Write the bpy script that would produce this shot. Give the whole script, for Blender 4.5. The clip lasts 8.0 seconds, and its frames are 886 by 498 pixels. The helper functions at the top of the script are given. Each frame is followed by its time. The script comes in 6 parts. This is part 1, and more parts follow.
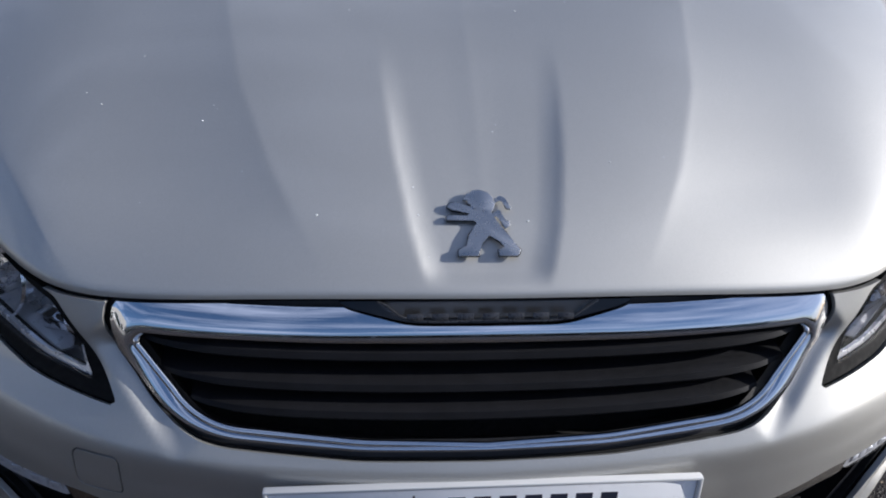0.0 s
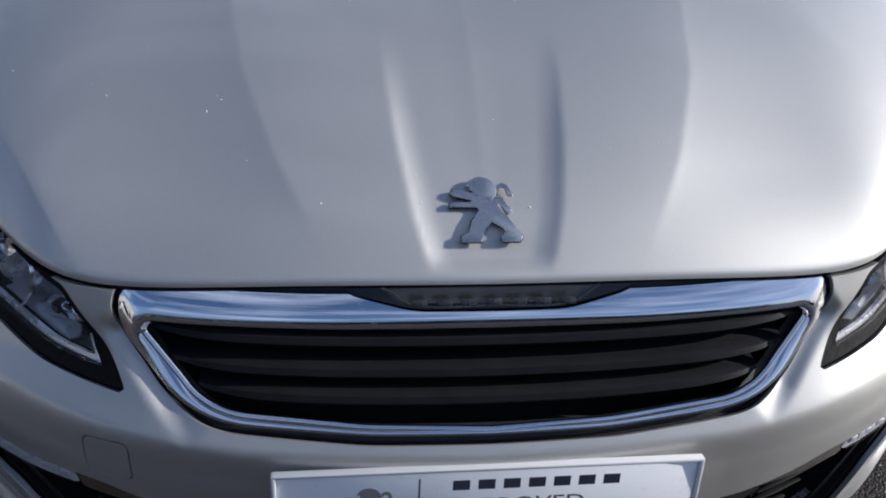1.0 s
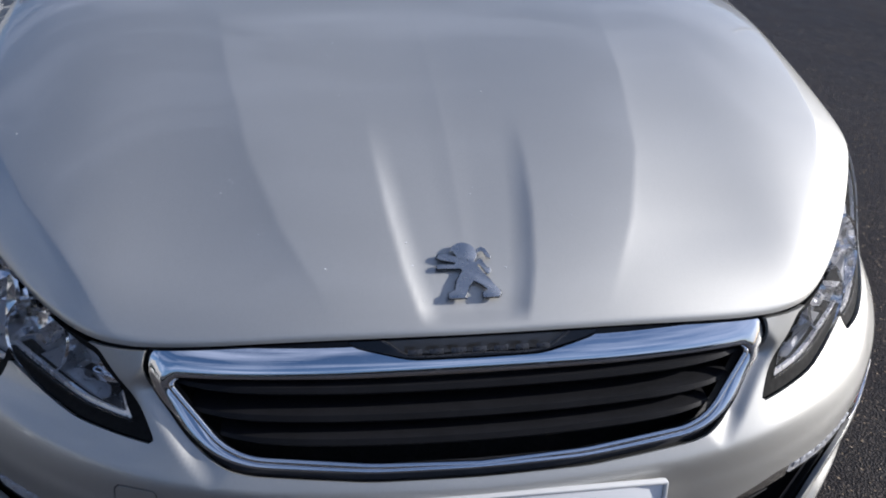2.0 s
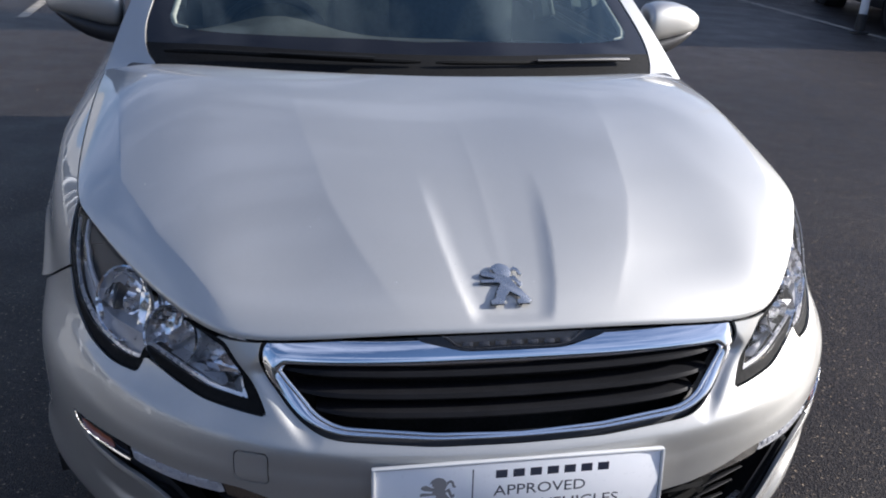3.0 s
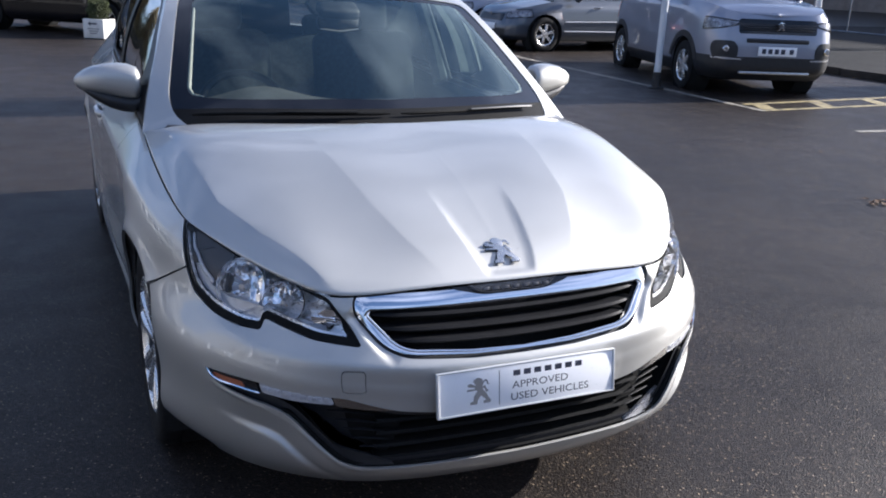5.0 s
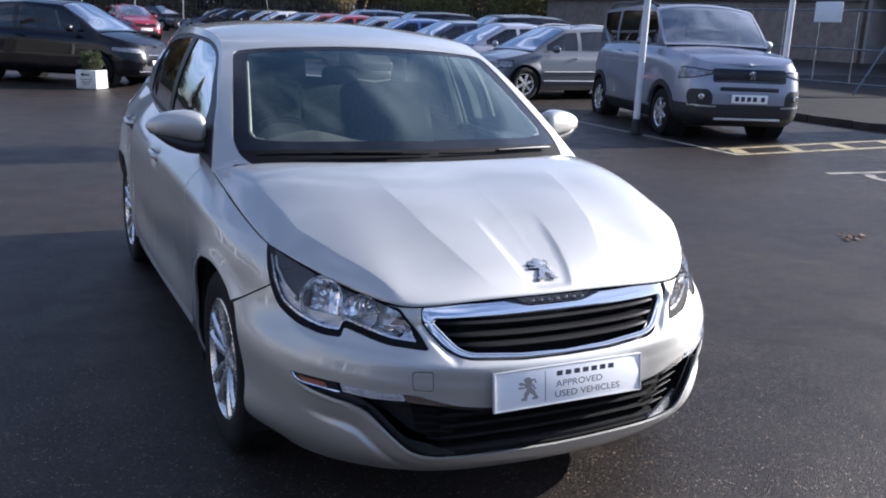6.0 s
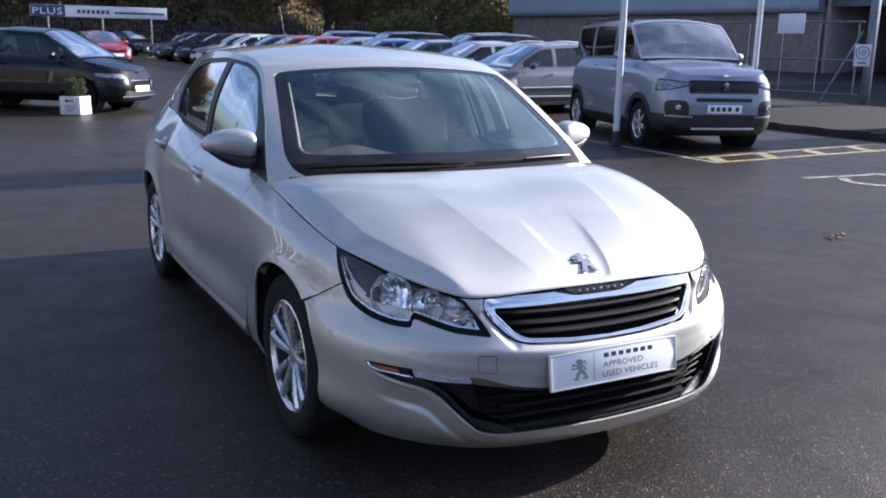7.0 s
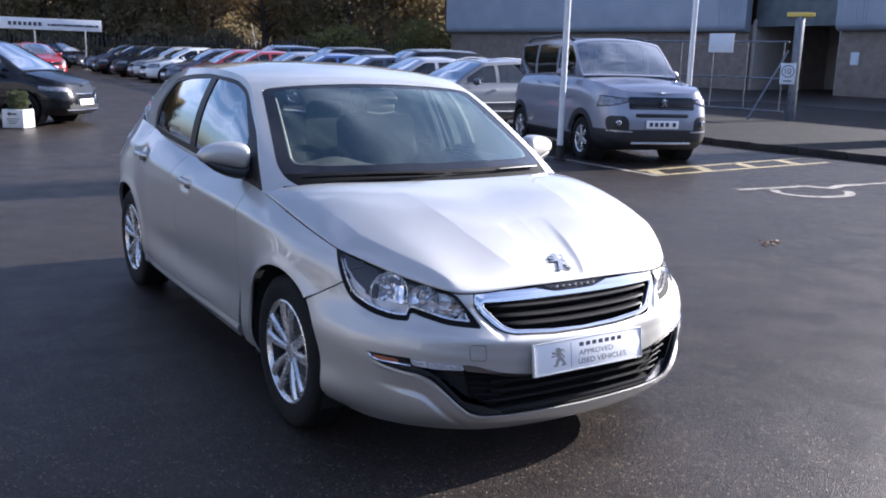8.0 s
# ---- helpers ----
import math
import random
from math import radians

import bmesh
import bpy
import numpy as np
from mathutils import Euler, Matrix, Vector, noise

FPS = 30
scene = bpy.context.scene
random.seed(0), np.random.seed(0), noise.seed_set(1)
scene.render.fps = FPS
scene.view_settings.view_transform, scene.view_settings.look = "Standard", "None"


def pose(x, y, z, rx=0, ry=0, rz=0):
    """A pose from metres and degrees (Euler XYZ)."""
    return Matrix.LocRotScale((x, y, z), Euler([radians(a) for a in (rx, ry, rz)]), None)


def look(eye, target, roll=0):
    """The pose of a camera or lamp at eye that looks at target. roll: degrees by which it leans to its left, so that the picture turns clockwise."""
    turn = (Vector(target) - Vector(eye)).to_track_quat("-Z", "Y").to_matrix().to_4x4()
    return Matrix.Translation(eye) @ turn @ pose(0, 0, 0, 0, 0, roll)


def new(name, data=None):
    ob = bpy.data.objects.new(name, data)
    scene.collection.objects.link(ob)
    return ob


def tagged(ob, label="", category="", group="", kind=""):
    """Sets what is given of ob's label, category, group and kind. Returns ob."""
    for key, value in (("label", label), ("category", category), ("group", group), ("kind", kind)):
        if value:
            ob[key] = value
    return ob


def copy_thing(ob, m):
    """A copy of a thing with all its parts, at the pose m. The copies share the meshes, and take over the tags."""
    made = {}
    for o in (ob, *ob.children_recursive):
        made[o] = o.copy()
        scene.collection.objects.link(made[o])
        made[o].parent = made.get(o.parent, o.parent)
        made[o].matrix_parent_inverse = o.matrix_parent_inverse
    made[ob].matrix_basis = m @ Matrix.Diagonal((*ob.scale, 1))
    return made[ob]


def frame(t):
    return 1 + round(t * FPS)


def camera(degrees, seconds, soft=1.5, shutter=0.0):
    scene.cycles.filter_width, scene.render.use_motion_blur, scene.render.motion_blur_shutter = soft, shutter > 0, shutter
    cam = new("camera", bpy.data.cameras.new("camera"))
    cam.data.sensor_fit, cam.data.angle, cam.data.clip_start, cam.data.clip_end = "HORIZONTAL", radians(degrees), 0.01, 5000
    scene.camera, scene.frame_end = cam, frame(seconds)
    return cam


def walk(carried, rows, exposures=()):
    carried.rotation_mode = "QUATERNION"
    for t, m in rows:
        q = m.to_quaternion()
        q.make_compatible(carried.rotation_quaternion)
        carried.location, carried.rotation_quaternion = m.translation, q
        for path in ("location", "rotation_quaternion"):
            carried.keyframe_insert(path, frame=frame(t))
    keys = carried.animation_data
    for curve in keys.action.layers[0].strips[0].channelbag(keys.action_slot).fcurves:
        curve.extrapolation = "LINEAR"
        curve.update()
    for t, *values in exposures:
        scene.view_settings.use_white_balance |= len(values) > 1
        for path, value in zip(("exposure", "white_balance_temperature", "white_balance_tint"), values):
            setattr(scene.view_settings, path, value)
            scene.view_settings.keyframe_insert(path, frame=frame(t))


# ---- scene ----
cam = camera(52.95, 8.0, 1.9)
PATH = [
    (0, pose(-0.1783, -0.6907, 1.3179, 56.060, -3.571, -5.699)),
    (0.5, pose(-0.1738, -0.6980, 1.3169, 55.340, -3.237, -5.529)),
    (1, pose(-0.1863, -0.7059, 1.3177, 55.685, -3.208, -6.111)),
    (1.5, pose(-0.2214, -0.7328, 1.3394, 57.624, -2.989, -8.175)),
    (1.7, pose(-0.2389, -0.7698, 1.3515, 59.227, -3.048, -9.218)),
    (2.8, pose(-0.3877, -1.1468, 1.4146, 66.300, -2.992, -10.731)),
    (3, pose(-0.4604, -1.2103, 1.4127, 67.749, -3.470, -11.905)),
    (3.5, pose(-0.5999, -1.3726, 1.4368, 69.321, -3.199, -14.572)),
    (4, pose(-0.7186, -1.5580, 1.4368, 70.231, -3.469, -16.657)),
    (4.2, pose(-0.7815, -1.6265, 1.4364, 70.480, -3.682, -17.858)),
    (5.3, pose(-1.2503, -1.9045, 1.4578, 73.891, -2.291, -25.120)),
    (5.5, pose(-1.3270, -1.9600, 1.4575, 74.458, -2.398, -25.263)),
    (6, pose(-1.4923, -2.0772, 1.4678, 76.016, -2.441, -25.850)),
    (6.5, pose(-1.6923, -2.1345, 1.4651, 76.953, -1.701, -27.362)),
    (7, pose(-1.8736, -2.2131, 1.4640, 77.230, -1.240, -28.096)),
    (7.5, pose(-2.0303, -2.3428, 1.4682, 77.945, -1.754, -29.092)),
    (8, pose(-2.1966, -2.3889, 1.4797, 78.250, -1.705, -32.131)),
]
# the exposure opens up as the view widens
walk(cam, PATH, [(0, 0.61, 5320, 14), (1.7, 0.63, 5320, 14), (3.2, 1.12, 5390, 15), (4.2, 1.31, 5390, 15), (5.5, 1.40, 5310, 16), (7.5, 1.54, 5310, 18), (8, 1.68, 5310, 19)])
# ---- light: low winter sun from the car's left flank, thin cloud in a blue sky ----
SUN_ELEV, SUN_AZIM = 22.0, 91.0
world = bpy.data.worlds.new("sky")
scene.world = world
world.use_nodes = True
wn = world.node_tree
wn.nodes.clear()
w_out = wn.nodes.new("ShaderNodeOutputWorld")
w_bg = wn.nodes.new("ShaderNodeBackground")
w_sky = wn.nodes.new("ShaderNodeTexSky")
w_sky.sky_type = "NISHITA"
w_sky.sun_disc = False
w_sky.sun_elevation = radians(SUN_ELEV)
w_sky.sun_rotation = radians(SUN_AZIM)
w_sky.dust_density = 2.4
w_sky.ozone_density = 2.5
w_co = wn.nodes.new("ShaderNodeTexCoord")
w_map = wn.nodes.new("ShaderNodeMapping")
w_map.inputs["Scale"].default_value = (1.0, 1.0, 2.6)
w_map.inputs["Location"].default_value = (5.3, 4.1, 2.2)
w_noise = wn.nodes.new("ShaderNodeTexNoise")
w_noise.inputs["Scale"].default_value = 2.8
w_noise.inputs["Detail"].default_value = 7.0
w_noise.inputs["Roughness"].default_value = 0.58
w_ramp = wn.nodes.new("ShaderNodeValToRGB")
w_ramp.color_ramp.elements[0].position = 0.46
w_ramp.color_ramp.elements[1].position = 0.66
w_ramp.color_ramp.elements[0].color = (0, 0, 0, 1)
w_ramp.color_ramp.elements[1].color = (0.65, 0.65, 0.65, 1)
w_mix = wn.nodes.new("ShaderNodeMix")
w_mix.data_type = "RGBA"
w_mix.inputs["B"].default_value = (7.1, 7.3, 8.1, 1)
wn.links.new(w_co.outputs["Generated"], w_map.inputs["Vector"])
wn.links.new(w_map.outputs["Vector"], w_noise.inputs["Vector"])
wn.links.new(w_noise.outputs["Fac"], w_ramp.inputs["Fac"])
wn.links.new(w_ramp.outputs["Color"], w_mix.inputs["Factor"])
wn.links.new(w_sky.outputs["Color"], w_mix.inputs["A"])
wn.links.new(w_mix.outputs["Result"], w_bg.inputs["Color"])
w_bg.inputs["Strength"].default_value = 0.062
wn.links.new(w_bg.outputs["Background"], w_out.inputs["Surface"])

sun_dir = Vector((math.sin(radians(SUN_AZIM)) * math.cos(radians(SUN_ELEV)), math.cos(radians(SUN_AZIM)) * math.cos(radians(SUN_ELEV)), math.sin(radians(SUN_ELEV))))
sun_data = bpy.data.lights.new("sun", "SUN")
sun_data.energy, sun_data.angle, sun_data.color = 4.45, radians(0.53), (1.0, 0.87, 0.67)
sun = new("sun", sun_data)
sun.matrix_world = look(sun_dir * 60, (0, 0, 0))
# ---- small mesh library ----
def spline(knots, pts, at):
    """Natural cubic spline through pts (n, k) at the knots, read at the values at."""
    t, p, q = np.asarray(knots, float), np.asarray(pts, float), np.asarray(at, float)
    n, h = len(t), np.diff(np.asarray(knots, float))
    p2 = p.reshape(n, -1)
    a, b = np.eye(n), np.zeros((n, p2.shape[1]))
    for i in range(1, n - 1):
        a[i, i - 1:i + 2] = h[i - 1], 2 * (h[i - 1] + h[i]), h[i]
        b[i] = 6 * ((p2[i + 1] - p2[i]) / h[i] - (p2[i] - p2[i - 1]) / h[i - 1])
    m = np.linalg.solve(a, b)
    k = np.clip(np.searchsorted(t, q) - 1, 0, n - 2)
    u, v, hh = (q - t[k])[:, None], (t[k + 1] - q)[:, None], h[k][:, None]
    r = (m[k] * v ** 3 + m[k + 1] * u ** 3) / (6 * hh) + (p2[k] / hh - m[k] * hh / 6) * v + (p2[k + 1] / hh - m[k + 1] * hh / 6) * u
    return r.reshape((len(q),) + p.shape[1:])


def curve(pts, n):
    """n points along a smooth open curve through pts, by chord length."""
    p = np.asarray(pts, float)
    t = np.concatenate([[0], np.cumsum(np.linalg.norm(np.diff(p, axis=0), axis=1))])
    return spline(t, p, np.linspace(0, t[-1], n))


def rounded(pts, r, n=6):
    """A closed 2D outline with its corners rounded by r (a number, or one for each corner)."""
    p, out = [Vector(q) for q in pts], []
    for i, q in enumerate(p):
        a, b = p[i - 1] - q, p[(i + 1) % len(p)] - q
        rr = min(r[i] if isinstance(r, (list, tuple)) else r, a.length * 0.49, b.length * 0.49)
        s, e = q + a.normalized() * rr, q + b.normalized() * rr
        for k in range(n + 1):
            f = k / n
            out.append(((1 - f) ** 2 * s + 2 * f * (1 - f) * q + f * f * e)[:])
    return np.array(out)


def outline_field(poly, a, b):
    """Signed distance (inside: minus) of the points (a, b) to a closed outline."""
    q, p = np.stack([np.ravel(a), np.ravel(b)], 1), np.asarray(poly, float)
    best, inside = np.full(len(q), 1e9), np.zeros(len(q), bool)
    for i in range(len(p)):
        s, e = p[i], p[(i + 1) % len(p)]
        d = e - s
        w = np.clip(((q - s) @ d) / max(d @ d, 1e-12), 0, 1)
        best = np.minimum(best, np.hypot(*(q - s - w[:, None] * d).T))
        cross = (s[1] > q[:, 1]) != (e[1] > q[:, 1])
        with np.errstate(divide="ignore", invalid="ignore"):
            inside ^= cross & (q[:, 0] < d[0] * (q[:, 1] - s[1]) / (d[1] if d[1] else 1e-12) + s[0])
    return np.where(inside, -best, best).reshape(np.shape(a))


def grid_normals(p, out):
    """Normals of a grid of points, turned towards the vector field out."""
    n = np.cross(np.gradient(p, axis=0), np.gradient(p, axis=1))
    n /= np.linalg.norm(n, axis=-1, keepdims=True) + 1e-12
    return n * (1 if (n * out).sum() > 0 else -1)


def cut_sheet(p, n, keep, rim=0.0, flip=False):
    """Cuts a grid of points along the zero lines of the fields in keep (kept where they are below zero) and folds its edges in by rim.
    Returns points, normals and faces."""
    nu, nv = p.shape[:2]
    v = np.concatenate([p.reshape(-1, 3), n.reshape(-1, 3)] + [np.reshape(f, (-1, 1)) for f in keep], 1)
    ids = np.arange(nu * nv).reshape(nu, nv)
    polys = np.stack([ids[:-1, :-1], ids[1:, :-1], ids[1:, 1:], ids[:-1, 1:]], -1).reshape(-1, 4)
    d = np.cross(p[1, 0] - p[0, 0], p[0, 1] - p[0, 0]) if nu > 1 else None
    c = (nu // 2, nv // 2)
    d = np.cross(p[c[0] + 1, c[1]] - p[c], p[c[0], c[1] + 1] - p[c])
    if np.dot(d, n[c]) < 0:
        polys = polys[:, ::-1]
    if len(keep):
        some = np.all(np.stack([np.any(v[polys, 6 + k] <= 0, axis=1) for k in range(len(keep))]), axis=0)
        polys = polys[some]
    polys = polys.tolist()
    for k in range(len(keep)):
        col, ins, cut, extra, done = v[:, 6 + k], (v[:, 6 + k] <= 0).tolist(), {}, [], []
        base = len(v)
        for q in polys:
            flags = [ins[i] for i in q]
            if all(flags):
                done.append(q)
            elif any(flags):
                r = []
                for j, i in enumerate(q):
                    a, b = q[j - 1], i
                    if flags[j - 1] != flags[j]:
                        key = (min(a, b), max(a, b))
                        if key not in cut:
                            lo, hi = key
                            w = col[lo] / (col[lo] - col[hi])
                            extra.append(v[lo] + (v[hi] - v[lo]) * w)
                            cut[key] = base + len(extra) - 1
                        r.append(cut[key])
                    if flags[j]:
                        r.append(i)
                if len(r) > 2:
                    done.append(r)
        polys = done
        if extra:
            v = np.concatenate([v, np.array(extra)])
    used = sorted({i for q in polys for i in q})
    new_id = {i: j for j, i in enumerate(used)}
    polys = [[new_id[i] for i in q] for q in polys]
    pts, nor = v[used, :3], v[used, 3:6]
    if rim:
        edges = {(q[j - 1], q[j]) for q in polys for j in range(len(q))}
        border = [e for e in edges if (e[1], e[0]) not in edges]
        ring, rp, rn, base = {}, [], [], len(pts)
        acc = {}
        for a, b in border:
            t = np.cross(pts[b] - pts[a], nor[a])
            t /= np.linalg.norm(t) + 1e-9
            for i in (a, b):
                acc[i] = acc.get(i, 0) + t
        for i, t in acc.items():
            t = t / (np.linalg.norm(t) + 1e-9)
            ring[i] = base + len(rp)
            rp += [pts[i], pts[i] - nor[i] * min(rim, 0.001) + t * 0.0, pts[i] - nor[i] * rim]
            rn += [(nor[i] + t) / 1.414, t, t]
        pts, nor = np.concatenate([pts, rp]), np.concatenate([nor, rn])
        for a, b in border:
            for s in (0, 1):
                polys.append([ring[b] + s, ring[a] + s, ring[a] + s + 1, ring[b] + s + 1])
    if flip:
        pts, nor = pts * (-1, 1, 1), nor * (-1, 1, 1)
        polys = [q[::-1] for q in polys]
    return pts, nor, polys


def holder(parent):
    """The thing or part that takes a new piece, so that nothing lies deeper than a sub-part."""
    while parent and parent.parent and parent.parent.parent:
        parent = parent.parent
    return parent


def sheet_part(name, sheet, material, parent, label=""):
    pts, nor, polys = sheet
    me = bpy.data.meshes.new(name)
    me.from_pydata(np.asarray(pts).tolist(), [], polys)
    me.polygons.foreach_set("use_smooth", [True] * len(me.polygons))
    me.update()
    me.normals_split_custom_set_from_vertices(np.asarray(nor).tolist())
    me.materials.append(material)
    ob = new(name, me)
    ob.parent = holder(parent)
    return tagged(ob, label)


def part(name, bm, material, parent, label="", smooth=40):
    """Links a bmesh as one mesh object under a thing or a part."""
    bm.normal_update()
    me = bpy.data.meshes.new(name)
    for f in bm.faces:
        f.smooth = smooth > 0
    if smooth:
        for e in bm.edges:
            e.smooth = len(e.link_faces) != 2 or e.calc_face_angle(0) < radians(smooth)
    bm.to_mesh(me)
    bm.free()
    for m in material if isinstance(material, (list, tuple)) else [material]:
        me.materials.append(m)
    ob = new(name, me)
    ob.parent = holder(parent)
    return tagged(ob, label)


def thing(name, label, category, at=(0, 0, 0), turn=0.0, group="", kind=""):
    ob = new(name)
    ob.empty_display_size = 0.1
    ob.matrix_basis = pose(*at, 0, 0, turn)
    return tagged(ob, label, category, group, kind)


def box(bm, size, m=Matrix(), bevel=0.0, seg=2):
    r = bmesh.ops.create_cube(bm, size=1.0, matrix=m @ Matrix.Diagonal((*size, 1)))
    if bevel:
        es = list({e for v in r["verts"] for e in v.link_edges})
        bmesh.ops.bevel(bm, geom=es, offset=bevel, segments=seg, affect="EDGES", profile=0.5)
    return bm


def box_bm(size, m=Matrix(), bevel=0.0, seg=2):
    return box(bmesh.new(), size, m, bevel, seg)


def lathe(profile, n=48, axis="x", centre=(0, 0, 0), bm=None):
    """Turns a profile of (along, radius) pairs round an axis."""
    bm = bm or bmesh.new()
    rings = []
    for a, r in profile:
        ring = []
        for k in range(n):
            t = 2 * math.pi * k / n
            c, s = r * math.cos(t), r * math.sin(t)
            co = {"x": (a, c, s), "y": (c, a, s), "z": (c, s, a)}[axis]
            ring.append(bm.verts.new(Vector(co) + Vector(centre)))
        rings.append(ring)
    for r0, r1 in zip(rings, rings[1:]):
        for k in range(n):
            bm.faces.new((r0[k], r0[(k + 1) % n], r1[(k + 1) % n], r1[k]))
    bmesh.ops.recalc_face_normals(bm, faces=bm.faces)
    return bm


def extrude_outline(outline, depth, m=Matrix(), bevel=0.0, bm=None):
    """A plate: a closed 2D outline in x, y made depth thick along z."""
    bm = bm or bmesh.new()
    lo = [bm.verts.new(m @ Vector((x, y, 0))) for x, y in outline]
    hi = [bm.verts.new(m @ Vector((x, y, depth))) for x, y in outline]
    n = len(lo)
    fs = [bm.faces.new(hi), bm.faces.new(lo[::-1])]
    fs += [bm.faces.new((lo[i], lo[(i + 1) % n], hi[(i + 1) % n], hi[i])) for i in range(n)]
    if bevel:
        bmesh.ops.bevel(bm, geom=list(fs[0].edges), offset=bevel, segments=2, affect="EDGES", profile=0.5)
    bmesh.ops.recalc_face_normals(bm, faces=bm.faces)
    return bm


def sweep(path, radius, n=8, flat=1.0, bm=None):
    """A tube along a list of points; radius a number or one for each point; flat squeezes it vertically."""
    bm = bm or bmesh.new()
    p, rings = [Vector(q) for q in path], []
    for i, q in enumerate(p):
        d = (p[min(i + 1, len(p) - 1)] - p[max(i - 1, 0)]).normalized()
        side = d.cross(Vector((0, 0, 1)))
        side = side.normalized() if side.length > 1e-4 else Vector((1, 0, 0))
        up = side.cross(d)
        r = radius[i] if isinstance(radius, (list, tuple, np.ndarray)) else radius
        rings.append([bm.verts.new(q + side * r * math.cos(2 * math.pi * k / n) + up * r * flat * math.sin(2 * math.pi * k / n)) for k in range(n)])
    for r0, r1 in zip(rings, rings[1:]):
        for k in range(n):
            bm.faces.new((r0[k], r0[(k + 1) % n], r1[(k + 1) % n], r1[k]))
    bm.faces.new(rings[0][::-1])
    bm.faces.new(rings[-1])
    bmesh.ops.recalc_face_normals(bm, faces=bm.faces)
    return bm


def letters(body, size, material, parent, m, name="lettering", label="", depth=0.0006, spacing=1.0, width=None):
    """Real letters as a mesh part, scaled to width if given."""
    cu = bpy.data.curves.new(name, "FONT")
    cu.body, cu.size, cu.extrude, cu.space_character, cu.resolution_u = body, size, depth, spacing, 3
    cu.align_x, cu.align_y = "LEFT", "BOTTOM_BASELINE"
    tmp = bpy.data.objects.new(name, cu)
    me = bpy.data.meshes.new_from_object(tmp)
    bpy.data.objects.remove(tmp)
    if width:
        xs = [v.co.x for v in me.vertices]
        k = width / (max(xs) - min(xs))
        me.transform(Matrix.Translation((-min(xs) * k, 0, 0)) @ Matrix.Diagonal((k, 1, 1, 1)))
    me.transform(m)
    me.materials.clear()
    me.materials.append(material)
    ob = new(name, me)
    ob.parent = parent
    return tagged(ob, label)
# ---- materials ----
def base(name, colour, rough=0.5, metal=0.0, **more):
    m = bpy.data.materials.new(name)
    m.use_nodes = True
    b = m.node_tree.nodes["Principled BSDF"]
    b.inputs["Base Color"].default_value = (*colour, 1)
    b.inputs["Roughness"].default_value = rough
    b.inputs["Metallic"].default_value = metal
    for k, v in more.items():
        b.inputs[k.replace("_", " ")].default_value = v
    return m


def node(m, kind, **ins):
    n = m.node_tree.nodes.new(kind)
    for k, v in ins.items():
        n.inputs[k.replace("_", " ")].default_value = v
    return n


def wire(m, a, b):
    m.node_tree.links.new(a, b)


def bsdf(m):
    return m.node_tree.nodes["Principled BSDF"]


def coords(m, scale=(1, 1, 1)):
    t = node(m, "ShaderNodeTexCoord")
    mp = node(m, "ShaderNodeMapping")
    mp.inputs["Scale"].default_value = scale
    wire(m, t.outputs["Object"], mp.inputs["Vector"])
    return mp.outputs["Vector"]


def noise_of(m, scale, detail=4.0, rough=0.55, stretch=(1, 1, 1)):
    n = node(m, "ShaderNodeTexNoise", Scale=scale, Detail=detail, Roughness=rough)
    wire(m, coords(m, stretch), n.inputs["Vector"])
    return n.outputs["Fac"]


def ramp(m, fac, stops):
    r = node(m, "ShaderNodeValToRGB")
    els = r.color_ramp.elements
    while len(els) < len(stops):
        els.new(0.5)
    for e, (p, c) in zip(els, stops):
        e.position, e.color = p, (*c, 1) if len(c) == 3 else c
    wire(m, fac, r.inputs["Fac"])
    return r.outputs["Color"]


def bump(m, fac, strength, distance=0.002, into=None):
    b = node(m, "ShaderNodeBump", Strength=strength, Distance=distance)
    wire(m, fac, b.inputs["Height"])
    wire(m, b.outputs["Normal"], (into or bsdf(m)).inputs["Normal"])
    return b


def g3(v):
    return (v, v, v)


def varied(name, dark, light, rough, scale=6.0, metal=0.0, bump_scale=0.0, bump_by=0.0, detail=5.0, rough_by=0.1, **more):
    """A surface with two scales of variation in tone and roughness, and fine relief."""
    m = base(name, light, rough, metal, **more)
    f = noise_of(m, scale, detail)
    wire(m, ramp(m, f, [(0.3, dark), (0.7, light)]), bsdf(m).inputs["Base Color"])
    g = noise_of(m, scale * 7.3, 3.0)
    wire(m, ramp(m, g, [(0.3, g3(max(0.02, rough - rough_by))), (0.7, g3(min(1, rough + rough_by)))]), bsdf(m).inputs["Roughness"])
    if bump_by:
        bump(m, noise_of(m, bump_scale, 4.0), bump_by)
    return m


